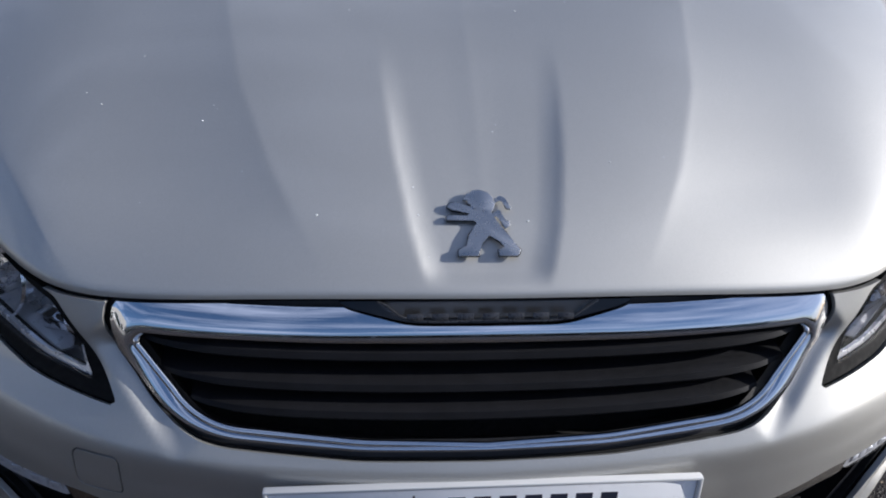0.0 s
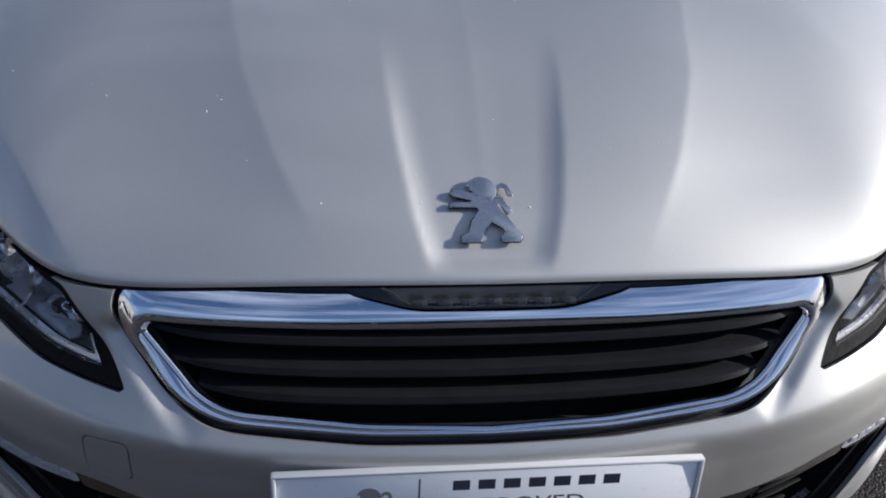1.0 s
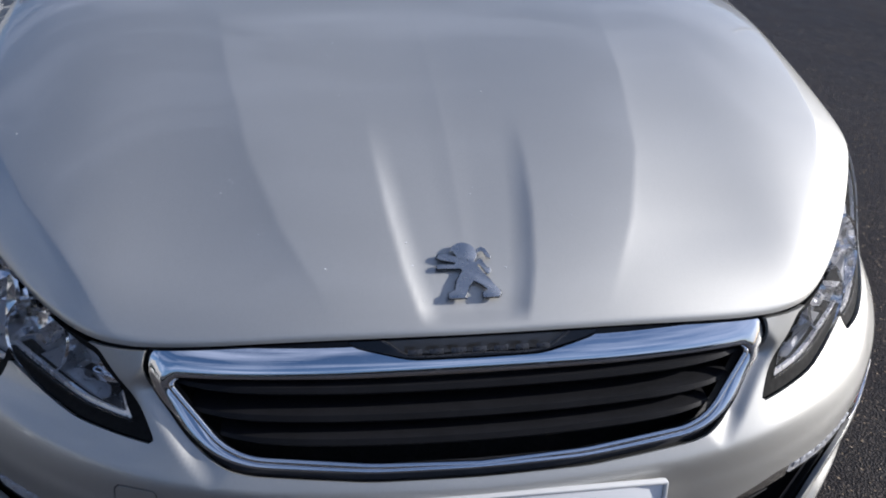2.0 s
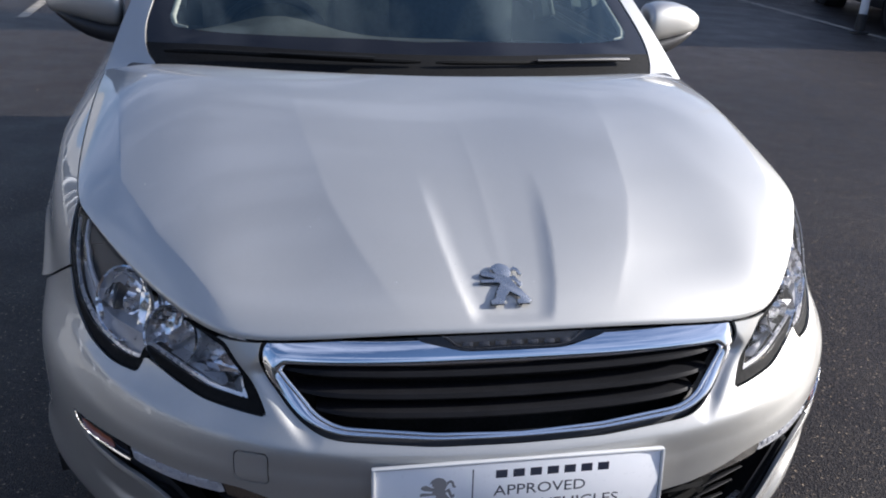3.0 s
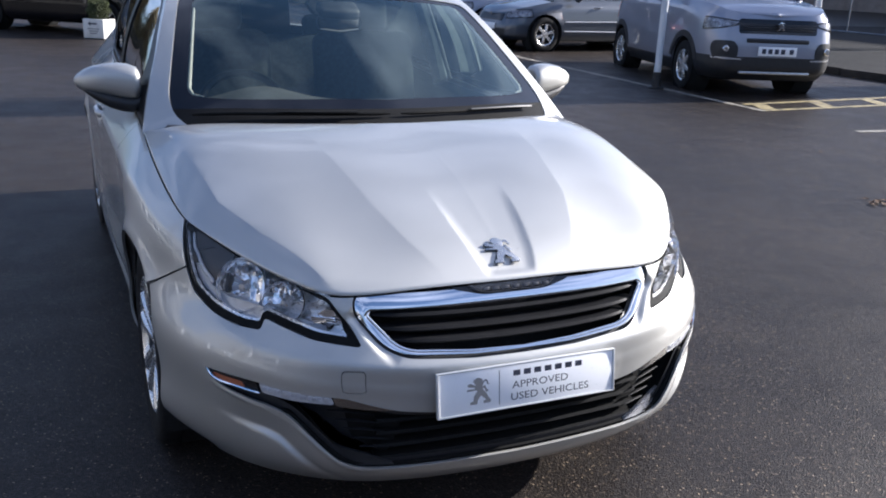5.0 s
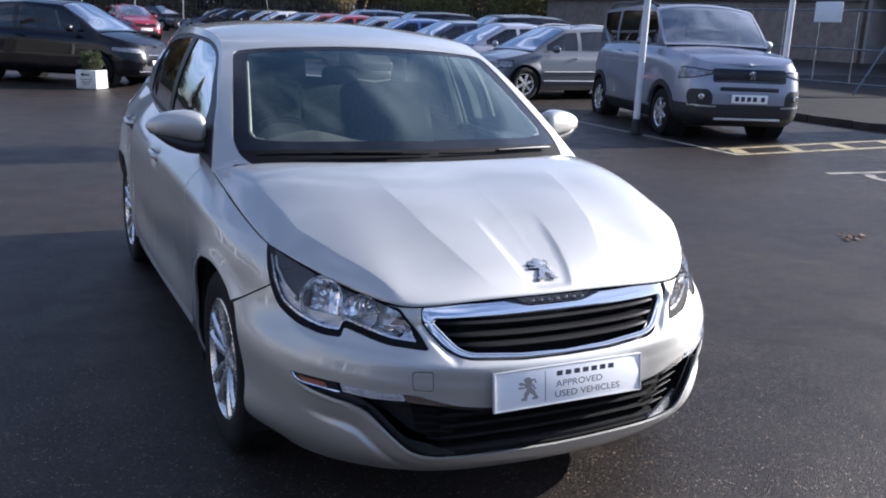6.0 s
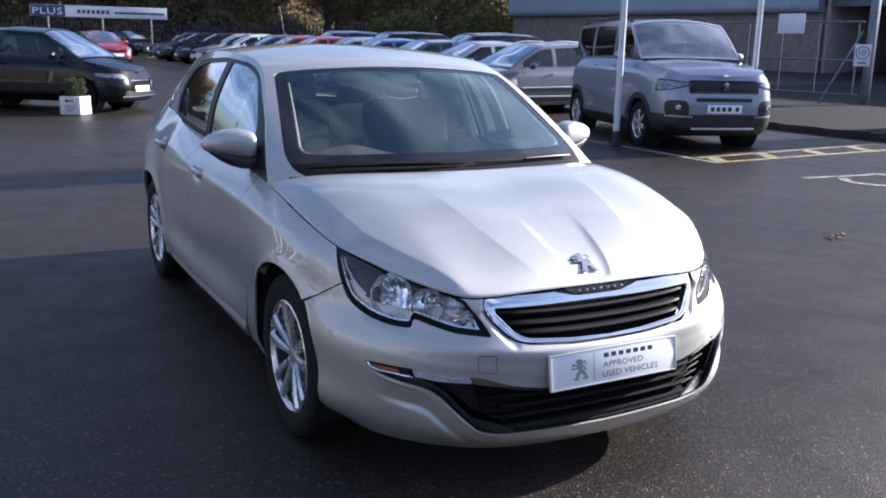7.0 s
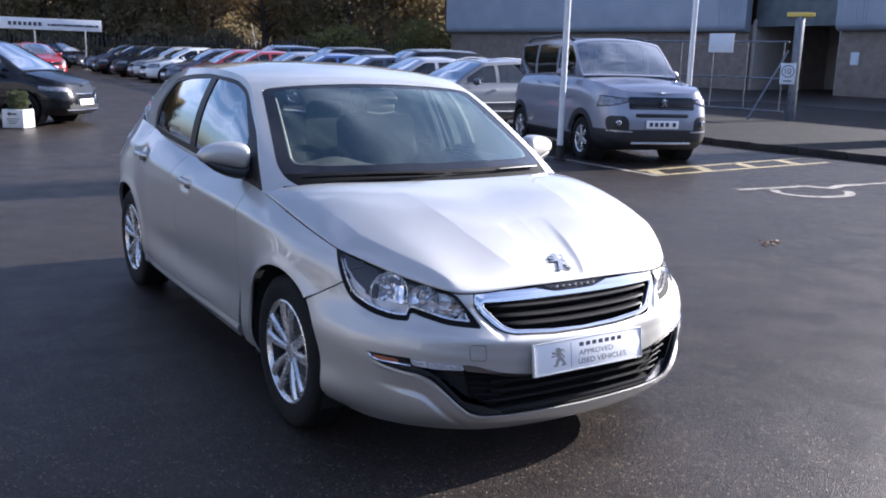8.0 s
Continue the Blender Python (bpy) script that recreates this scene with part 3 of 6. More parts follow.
# black lining behind the bumper, seen in its gaps
back_p = nose_p - nose_n * .022
sheet_part("bumper_lining", cut_sheet(back_p, nose_n, [-f_grille - .02, -f_intake - .02, f_arch, f_shut - .03, -f_lamp]), BLACK_PLASTIC, front_bumper)

# chrome surround of the grille, rounded across its width
ur = ways(-.70, .70, .0035)
q0, m0 = body_grid(ur, np.linspace(.42, 1, 260))
ring_s, ring_z = side_of(q0), q0[..., 2]
r_out, f_in = outline_field(CHROME_OUT, ring_s, ring_z), outline_field(GRILLE_IN, ring_s, ring_z)
BADGE = rounded([(-.2, .700), (.345, .700), (.310, .676), (.215, .657), (-.2, .654)], [.01, .01, .02, .02, .01])
r_badge = outline_field(BADGE, ring_s, ring_z)
across = np.clip(-r_out / (np.abs(r_out) + np.abs(f_in) + 1e-6), 0, 1)
over = np.clip((ring_z - .600) / .070, 0, 1)
crest = .30 + .48 * over * over * (3 - 2 * over)
swell = -.002 - .005 * ((across - crest) / np.maximum(crest, 1 - crest)) ** 2
ring_p = q0 + m0 * swell[..., None]
ring_n = grid_normals(ring_p, m0)
f_gr4 = f_grille + .004
f_badge = outline_field(BADGE, s0, z0)
grille = sheet_part("radiator_grille", cut_sheet(p0 - n0 * .10, n0, [f_grille - .03]), WELL, car, "black slatted radiator grille in a chrome surround")
surround = sheet_part("chrome_surround", cut_sheet(ring_p, ring_n, [r_out, .003 - f_in, -r_badge], .003), CHROME, grille, "polished chrome grille surround")
# bright bead round the opening
half_p = q0[q0[:, 0, 0] >= 0]
half_n = m0[q0[:, 0, 0] >= 0]


def on_nose(s, z, inward):
    """The point of the bare nose at girth s and height z on the +x side, moved inward."""
    cols = [np.concatenate([[np.interp(z, c[:, 2], c[:, k]) for k in range(2)], [z], [np.interp(z, c[:, 2], m[:, k]) for k in range(3)]]) for c, m in zip(half_p, half_n)]
    cols = np.array(cols)
    g = cols[:, 0] + cols[:, 1]
    q = np.array([np.interp(s, g, cols[:, k]) for k in range(6)])
    return q[:3] - q[3:] * inward


half = [on_nose(a, b, .0070) for a, b in GRILLE_IN if a > .10 and (b < .60 or a > .53)]
ring_path = half + [on_nose(.118, .5285, .0070) * (0, 1, 1)] + [q * (-1, 1, 1) for q in half[::-1]]
dense = []
for a, b in zip(ring_path, ring_path[1:]):
    dense += [a + (b - a) * f for f in np.linspace(0, 1, max(2, int(np.linalg.norm(b - a) / .012)))[:-1]]
bead = dense + [ring_path[-1]]
part("bead", sweep(bead, [.0046 * min(1, .12 + .11 * min(k, len(bead) - 1 - k)) for k in range(len(bead))], 10), CHROME, surround)
# badge holder: a dark tray with a clear strip and raised blocks
tray_p = nose_p - nose_n * .014
sheet_part("badge_tray", cut_sheet(tray_p, nose_n, [f_badge + .001, f_gr4, -outline_field(GRILLE_IN, s0, z0)], .02), GLOSS_BLACK, grille)
BADGE_STRIP = rounded([(-.2, .684), (.275, .684), (.235, .666), (-.2, .663)], [.004, .006, .008, .004])
f_strip = outline_field(BADGE_STRIP, s0, z0)
sheet_part("badge_strip", cut_sheet(nose_p - nose_n * .005, nose_n, [f_strip], .008), LAMP_GLASS, grille, "clear strip over the dark badge tray")
rim_pts = [on_nose(a, b, .0035) for a, b in ((.268, .6835), (.250, .676), (.232, .667), (.222, .6645), (.14, .6625), (.121, .6622))]
rim_pts = rim_pts[:-1] + [q * (-1, 1, 1) for q in rim_pts[-2::-1]]
part("strip_rim", sweep(curve(rim_pts, 40), .0013, 6), BADGE_GREY, grille)
for k in range(7):
    part("badge_mark", box_bm((.019, .0016, .008), pose(-.090 + .030 * k, .1195, .6725, -27), .0006), BADGE_GREY, grille)
# slats: three long blades with lighter tips
def nose_at(x, z, inward):
    """The nose's surface at half width x and height z, moved inward."""
    k = np.argmin(np.abs(np.abs(p0[..., 0]) - abs(x)) + np.abs(p0[..., 2] - z) + 9 * (p0[..., 0] * (1 if x >= 0 else -1) < -1e-6))
    q = p0.reshape(-1, 3)[k]
    return Vector((x, q[1] + inward, z))


def at_s(s, z, inward, sgn):
    """The nose's surface at girth s and height z on one side, moved inward along its normal."""
    k = np.argmin(np.abs(s0 - s) + np.abs(z0 - z) + 9 * (x0 * sgn < 0))
    return Vector(nose_p.reshape(-1, 3)[k] - nose_n.reshape(-1, 3)[k] * inward)


for zc, half in ((.6175, .412), (.584, .388), (.556, .352)):
    bm = bmesh.new()
    rows = []
    xs = np.linspace(-half, half, 41)
    for x in xs:
        q = nose_at(x, zc, .021)
        e = 1 - .8 * (abs(x) / half) ** 9
        prof = [(-.014, -.002), (-.010, .0055 * e), (.0, .0080 * e), (.030, .0075 * e), (.034, -.005), (.0, -.0085 * e), (-.011, -.007 * e)]
        lift = .012 * (x / half) ** 2
        rows.append([bm.verts.new((x, q.y + a + .016 * (abs(x) / half) ** 10, zc + b + lift)) for a, b in prof])
    for r0, r1 in zip(rows, rows[1:]):
        for i in range(7):
            bm.faces.new((r0[i], r1[i], r1[(i + 1) % 7], r0[(i + 1) % 7]))
    bm.faces.new(rows[0]), bm.faces.new(rows[-1][::-1])
    bmesh.ops.recalc_face_normals(bm, faces=bm.faces)
    part("slat", bm, GRILLE_BLACK, grille)

sheet_part("duct_wall", cut_sheet(p0 - n0 * .012, n0, [f_grille - .008, .001 - f_grille], .09), WELL, grille)

# lower intake: black mouth, slats, side blades, lamp strip and chrome trims
mouth_p = nose_p - nose_n * .012
lower = sheet_part("lower_intake", cut_sheet(nose_p - nose_n * .085, nose_n, [f_intake - .03]), BLACK_PLASTIC, car, "black lower air intake")
sheet_part("mouth_edge", cut_sheet(mouth_p, nose_n, [f_intake - .004, -f_intake - .006, z0 - .39, s0 - .85], .05), WIPER, lower)
for k in range(4):
    zc = .250 + .036 * k
    bm = bmesh.new()
    rows = []
    for x in np.linspace(-.40, .40, 31):
        q = nose_at(x, zc, .034)
        rows.append([bm.verts.new((x, q.y + a, zc + b)) for a, b in ((-.010, -.002), (-.006, .006), (.03, .008), (.03, -.006))])
    for r0, r1 in zip(rows, rows[1:]):
        for i in range(4):
            bm.faces.new((r0[i], r1[i], r1[(i + 1) % 4], r0[(i + 1) % 4]))
    bm.faces.new(rows[0]), bm.faces.new(rows[-1][::-1])
    bmesh.ops.recalc_face_normals(bm, faces=bm.faces)
    part("slat", bm, WIPER, lower)
FLOOR = rounded([(.405, .236), (.52, .243), (.60, .266), (.655, .306), (.60, .292), (.50, .270)], .012)
f_floor = outline_field(FLOOR, s0, z0)
PILLAR = rounded([(.36, .392), (.62, .430), (.58, .385), (.545, .300), (.43, .250), (.40, .30)], .02)
STRIP = rounded([(.612, .4385), (.74, .4445), (.872, .458), (.857, .434), (.74, .424), (.600, .419)], .006)
TURN = rounded([(.940, .452), (1.072, .458), (1.045, .445), (.925, .437)], .005)
CORNER = rounded([(.886, .458), (1.097, .4660), (1.055, .441), (.868, .430)], .006)
EDGE = rounded([(.395, .396), (.56, .435), (.605, .438), (.594, .416), (.50, .405)], .006)
f_strip2, f_turn, f_edge, f_corner = (outline_field(o, s0, z0) for o in (STRIP, TURN, EDGE, CORNER))
for sgn in (-1, 1):
    on = np.where(x0 * sgn > 0, 0.0, 1.0)
    drl = sheet_part("running_lamp", cut_sheet(nose_p - nose_n * .001, nose_n, [f_strip2 + on]), LAMP_GLASS, lower, "clear daytime running lamp strip")
    sheet_part("lamp_strip", cut_sheet(nose_p - nose_n * .004, nose_n, [f_strip2 - .001 + on]), LED, drl)
    for k in range(13):
        q = at_s(.628 + .0185 * k, .4305 + .00115 * k, .003, sgn)
        part("facet", box_bm((.0125, .003, .0125), pose(0, 0, 0, 8 * (-1) ** k, 0, 0), .0012), FACET, drl).matrix_basis = pose(*q, 0, 0, 22 * sgn)
    corner = sheet_part("indicator", cut_sheet(nose_p - nose_n * .004, nose_n, [f_corner + on], .02), GLOSS_BLACK, lower, "dark turn indicator with an amber core")
    sheet_part("amber_core", cut_sheet(nose_p - nose_n * .002, nose_n, [f_turn + on], .004), AMBER, corner)
    sheet_part("gloss_trim", cut_sheet(nose_p - nose_n * .003, nose_n, [f_edge + on], .02), SMOKED, lower)
    # floor in bright satin on the sunny side, black on the shaded one
    sheet_part("intake_floor", cut_sheet(nose_p - nose_n * (.010 + .02 * np.clip((z0 - .24) / .05, 0, 1))[..., None], nose_n, [f_floor + on], .01), SATIN if sgn > 0 else BLACK_PLASTIC, lower)
    wall = outline_field(PILLAR, s0, z0)
    sheet_part("intake_cheek", cut_sheet(nose_p - nose_n * (.045 + .04 * np.clip((s0 - .42) / .2, 0, 1))[..., None], nose_n, [wall + on], .01), WIPER, lower)
    for k in range(5):
        q0, q1 = nose_at(sgn * (.36 + .012 * k), .285 + .024 * k, .022), nose_at(sgn * (.44 + .020 * k), .288 + .026 * k, .034)
        part("side_blade", sweep([q0, (q0 + q1) / 2 + Vector((0, 0, .002)), q1], [.002, .0055, .003], 8, .55), GRILLE_BLACK, lower)
    path = [nose_p.reshape(-1, 3)[np.argmin(np.abs(s0 - a) + np.abs(z0 - b) + 9 * on)] for a, b in zip(np.linspace(.545, .886, 26), np.interp(np.linspace(.545, .886, 26), (.545, .60, .74, .85, .870, .886), (.408, .416, .4205, .430, .442, .459)))]
    path = curve(path[::5] + path[-1:], 30)
    part("chrome_trim", sweep([Vector(q) + Vector((0, -.001, 0)) for q in path], .0034, 6), CHROME, lower)
    path = curve([at_s(a, b, .0, sgn) for a, b in ((.868, .4305), (.92, .434), (.98, .438), (1.04, .4415), (1.075, .452), (1.096, .465))], 24)
    part("chrome_trim", sweep(path, [.0022] + [.0032] * 22 + [.0018], 6), CHROME, corner)

# lip under the nose
lip = bmesh.new()
rows = []
for k in range(0, len(u), 8):
    q, n = nose_p[k, 0], nose_n[k, 0]
    if abs(q[0]) < .80:
        rows.append([lip.verts.new(q), lip.verts.new(q + np.array((-.1 * q[0], .06, -.004))), lip.verts.new(q + np.array((-.3 * q[0], .30, .0)))])
for r0, r1 in zip(rows, rows[1:]):
    for i in range(2):
        lip.faces.new((r0[i], r1[i], r1[i + 1], r0[i + 1]))
part("chin_spoiler", lip, BLACK_PLASTIC, front_bumper)

# bonnet
bw, bv = np.linspace(-1, 1, 401), np.linspace(0, 1, 160)
bon_p = bonnet_sheet(bw, bv)
bon_n = grid_normals(bon_p, np.zeros_like(bon_p) + (0, 0, 1))
edge = np.minimum(np.minimum((1 - np.abs(bw))[:, None] * .8, bv[None, :] * .9), (1 - bv)[None, :] * .9)
roll = .006 * np.clip(1 - edge / .012, 0, 1) ** 2
bon_p = bon_p + np.array((0, 0, .004)) - bon_n * roll[..., None]
bonnet = sheet_part("bonnet", cut_sheet(bon_p, grid_normals(bon_p, bon_n), [.0025 - edge], .02), SILVER, car, "silver bonnet with pressed flutes and a few droplets")
drops = bmesh.new()
rnd = random.Random(4)
for k in range(46):
    i, j = rnd.randrange(20, 381), rnd.randrange(8, 118)
    q, r = Vector(bon_p[i, j]), rnd.uniform(.0008, .0019)
    bmesh.ops.create_icosphere(drops, subdivisions=1, radius=r, matrix=Matrix.Translation(q) @ Matrix.Diagonal((1, 1.2, .45, 1)))
part("water_drops", drops, base("water", (0.95, 0.96, 0.97), 0.08, 0.0, Transmission_Weight=0.35, IOR=1.33), bonnet)["kind"] = "stuff"

# flanks: wings, doors, sills and quarters, each cut out of one skin
v2 = np.linspace(0, 1, 64)
arch2 = lambda y, z: .362 - np.hypot(y - 3.485, z - .318)
for sgn in (-1, 1):
    flip = sgn < 0
    uw = ways(STATIONS[5] - .10, U_DOOR, .009)
    p, n = body_grid(uw, np.linspace(0, 1, 90))
    s, y, z = side_of(p), p[..., 1], p[..., 2]
    crease = .006 * np.exp(-((z - (.80 + .045 * (y - .865))) / .022) ** 2) * np.clip((y - .75) / .3, 0, 1)
    flare = .010 * np.exp(-((np.hypot(y - .865, z - .318) - .358) / .035) ** 2)
    p = p + n * (crease + flare)[..., None]
    n = grid_normals(p, n)
    fl, fa = outline_field(HEADLAMP, s, z), .358 - np.hypot(y - .865, z - .318)
    fs = np.where(y > .95, -1.0, -((s - 1.271) * .367 + (z - .691) * .930))
    door_line = y - (1.385 + .05 * np.clip((z - .45) / .4, -1, 1) ** 2 - .055 * np.clip((z - .55) / .3, -1, 2))
    sill_line = .262 - z
    wing = sheet_part("front_wing", cut_sheet(p, n, [.0025 - fl, fa, fs + GAP, door_line + GAP], .009, flip), SILVER, car)
    part("side_indicator", extrude_outline(rounded([(-.028, -.008), (.028, -.010), (.020, .010), (-.02, .008)], .006), .006, pose(sgn * .885, 1.18, .772, 90, 0, 90 * sgn) , .002), AMBER, wing)
    ud = ways(STATIONS[8] - .05, U_TAIL - .001, .018)
    p, n = body_grid(ud, v2)
    s, y, z = side_of(p), p[..., 1], p[..., 2]
    crease = .007 * np.exp(-((z - (.80 + .045 * (y - .865))) / .022) ** 2)
    hollow = .010 * np.exp(-((z - .44) / .09) ** 2) * np.clip((y - 1.5) / .3, 0, 1) * np.clip((3.0 - y) / .3, 0, 1)
    flare = .012 * np.exp(-((np.hypot(y - 3.485, z - .318) - .362) / .04) ** 2)
    for (hy, hz) in ((2.13, .838), (3.04, .888)):
        crease = crease - .016 * np.exp(-((y - hy) / .075) ** 4 - ((z - hz) / .030) ** 4)
    sill_edge = .010 * np.exp(-((z - .248) / .016) ** 2)
    p = p + n * (crease - hollow + flare + sill_edge)[..., None]
    p[..., 0] -= np.sign(p[..., 0]) * tuck(y)
    n = grid_normals(p, n)
    door_line = y - (1.385 + .05 * np.clip((z - .45) / .4, -1, 1) ** 2 - .055 * np.clip((z - .55) / .3, -1, 2))
    mid_line = y - (2.37 + .02 * np.clip((z - .3) / .6, 0, 1))
    rear_line = y - np.where(z > .62, 3.36 - .10 * (z - .62), 3.36)
    fa2 = arch2(y, z)
    sill_line = z - .278
    sheet_part("inner_panel", cut_sheet(p - n * .021, n, [fa2 - .005, .375 - np.hypot(y - .865, z - .318)], 0, flip), WELL, car)
    front_door = sheet_part("front_door", cut_sheet(p, n, [-door_line + GAP, mid_line + GAP, -sill_line + GAP], .02, flip), SILVER, car)
    rear_door = sheet_part("rear_door", cut_sheet(p, n, [-mid_line + GAP, rear_line + GAP, -sill_line + GAP, fa2 - .028], .02, flip), SILVER, car)
    sheet_part("sill", cut_sheet(p, n, [sill_line + GAP * .5, fa2, -door_line + GAP * .5], .03, flip), SILVER, car)
    sheet_part("rear_quarter", cut_sheet(p, n, [np.where(fa2 - .028 > 0, -.5, -rear_line) + GAP, fa2, -sill_line + GAP], .02, flip), SILVER, car)
    for door, hy, hz in ((front_door, 2.13, .838), (rear_door, 3.04, .888)):
        bar = curve([(sgn * .874, hy - .105, hz + .012), (sgn * .898, hy - .07, hz + .014), (sgn * .903, hy, hz + .016), (sgn * .898, hy + .07, hz + .018), (sgn * .872, hy + .105, hz + .02)], 15)
        handle = part("handle", sweep(bar, [.008] + [.013] * 13 + [.008], 10, 1.1), SILVER, door)
        # black block in the dimple gives the cup's shade as colour
        part("recess_shade", box_bm((.010, .105, .040), pose(sgn * .878, hy, hz - .004, 0, -14 * sgn), .003), GLOSS_BLACK, handle)

    # headlamp: lens, dark housing with reflectors behind it
    um = ways(0.2, STATIONS[6] + .1, .006)
    p, n = body_grid(um, np.linspace(.55, 1, 90))
    s, z = side_of(p), p[..., 2]
    fl = outline_field(HEADLAMP, s, z)
    lamp = sheet_part("headlamp", cut_sheet(p - n * (.050 + .035 * np.clip((z - .63) / .03, 0, 1))[..., None], n, [fl - .004], 0, flip), LAMP_BACK, car, "clear-lensed headlamp with two round reflectors")
    sheet_part("lamp_hood", cut_sheet(p - n * .030, n, [fl - .002, np.interp(s, (.54, .75, .86, 1.03, 1.2, 1.35), (.652, .688, .708, .742, .752, .72)) - z, .80 - s], .04, flip), BLACK_PLASTIC, lamp)
    sheet_part("lamp_hood", cut_sheet(p - n * .034, n, [fl - .002, 1.105 - s], .03, flip), BLACK_PLASTIC, lamp)
    under = z - np.interp(s, (.54, .70, .90, 1.10, 1.25, 1.35), (.605, .618, .640, .665, .715, .795))
    k = np.clip(.5 - under / .03, 0, 1)
    inner = fl + .007 + .010 * k * k * (3 - 2 * k)
    sheet_part("bezel", cut_sheet(p - n * .003, n, [fl, -inner], .03, flip), WIPER, lamp)
    sheet_part("bright_trim", cut_sheet(p - n * .007, n, [inner, -inner - .0055, under], .006, flip), LAMP_BACK, lamp)
    shelf = z - np.interp(s, (.60, .75, .85, .95, 1.08, 1.16, 1.25), (.580, .606, .622, .634, .640, .655, .70))
    sheet_part("lamp_shelf", cut_sheet(p - n * .020, n, [inner + .004, shelf], .04, flip), LAMP_GREY, lamp)
    sheet_part("lens", cut_sheet(p, n, [inner - .001], 0, flip), LAMP_GLASS, lamp)
    for (cs, cz, r, tilt) in ((1.035, .680, .066, 8), (.850, .652, .052, 0)):
        k = np.argmin(np.abs(s - cs) + np.abs(z - cz))
        q = (p - n * .048).reshape(-1, 3)[k] * (sgn, 1, 1)
        bowl = lathe([(-.046, r), (-.050, r * 1.04), (-.046, r * 1.08), (-.02, r * .96), (.0, r * .78), (.012, r * .5), (.016, r * .16), (.0, r * .14), (-.012, r * .10), (-.014, .001)], 40, "y")
        for vtx in bowl.verts:
            rad = math.hypot(vtx.co.x, vtx.co.z)
            ang = math.atan2(vtx.co.z, vtx.co.x)
            if r * .3 < rad < r * .97:
                vtx.co.y += .004 * math.sin(ang * 9)
        bmesh.ops.transform(bowl, matrix=pose(*q, -16, 0, 32 * sgn + tilt * sgn) @ pose(0, .012, 0), verts=bowl.verts)
        refl = part("reflector", bowl, REFLECTOR, lamp, smooth=12)
        part("bulb_shield", lathe([(-.030, .001), (-.028, .010), (-.018, .013), (.01, .013)], 20, "y", (0, 0, 0)), SATIN, refl).matrix_basis = pose(*q, 0, 0, 32 * sgn + tilt * sgn)
    for (cs, cz, w) in ((.660, .618, .05), (.715, .606, .06)):
        k = np.argmin(np.abs(s - cs) + np.abs(z - cz))
        q = (p - n * .040).reshape(-1, 3)[k] * (sgn, 1, 1)
        part("inner_reflector", extrude_outline(rounded([(-w, -.012), (w * .6, -.018), (w, .016), (-w * .4, .02)], .010), .02, pose(*q, 90, 0, 30 * sgn) @ pose(0, 0, -.01), .004), REFLECTOR, lamp)
    k = np.argmin(np.abs(s - .940) + np.abs(z - .672))
    q = (p - n * .050).reshape(-1, 3)[k] * (sgn, 1, 1)
    bm = bmesh.new()
    for j in range(6):
        box(bm, (.017, .006, .072 - .003 * j), pose((j - 2.5) * .0155, 0, 0, -8, 0, 20 * (-1) ** j), .001, 1)
    bmesh.ops.transform(bm, matrix=pose(*q, -12, 0, 34 * sgn), verts=bm.verts)
    part("ribbed_reflector", bm, REFLECTOR, lamp, smooth=0)
    band = np.array([(1.315, .775), (1.285, .738), (1.245, .705), (1.205, .680), (1.165, .664)])
    path = []
    for a, b in curve(band, 9):
        path.append((p - n * .026).reshape(-1, 3)[np.argmin(np.abs(s - a) + np.abs(z - b))] * (sgn, 1, 1))
    path = curve(path, 28)
    part("light_guide", sweep(path, [.0035] + [.005] * 26 + [.0035], 8), LED, lamp)

# glasshouse
gy = ways(1.238, 4.02, .014)
gt = np.linspace(0, 1, 50)
flank_p = flank_sheet(gy, gt)
flank_n = grid_normals(flank_p, np.zeros_like(flank_p) + (1, 0, .3))
fy, fz = flank_p[..., 1], flank_p[..., 2]
FRAME = rounded([(1.25, .920), (3.31, 1.032), (3.36, 1.115), (3.31, 1.205), (3.14, 1.340), (2.85, 1.374), (2.45, 1.389), (2.06, 1.371), (1.86, 1.321), (1.537, 1.139)], [.008, .05, .04, .05, .08, .10, .10, .10, .08, .05])
GLASS_F = rounded([(1.56, .968), (2.345, 1.008), (2.325, 1.372), (2.06, 1.355), (1.870, 1.306), (1.58, 1.110)], [.012, .01, .015, .08, .08, .05])
GLASS_R = rounded([(2.435, 1.012), (3.285, 1.055), (3.255, 1.212), (3.115, 1.324), (2.82, 1.358), (2.415, 1.374)], [.01, .02, .05, .08, .10, .015])
f_frame, f_gf, f_gr = (outline_field(o, fy, fz) for o in (FRAME, GLASS_F, GLASS_R))
for sgn in (-1, 1):
    flip = sgn < 0
    cant = sheet_part("roof_pillar", cut_sheet(flank_p, flank_n, [-f_frame + .002], .02, flip), SILVER, car)
    sheet_part("window_surround", cut_sheet(flank_p - flank_n * .004, flank_n, [f_frame, -f_gf, -f_gr], .012, flip), SATIN_BLACK, cant)
    sheet_part("window", cut_sheet(flank_p - flank_n * .009, flank_n, [f_gf - .004], 0, flip), SIDE_GLASS, car, "tinted front side window reflecting the sky")
    sheet_part("window", cut_sheet(flank_p - flank_n * .009, flank_n, [f_gr - .004], 0, flip), SIDE_GLASS, car, "tinted rear side window reflecting the sky")

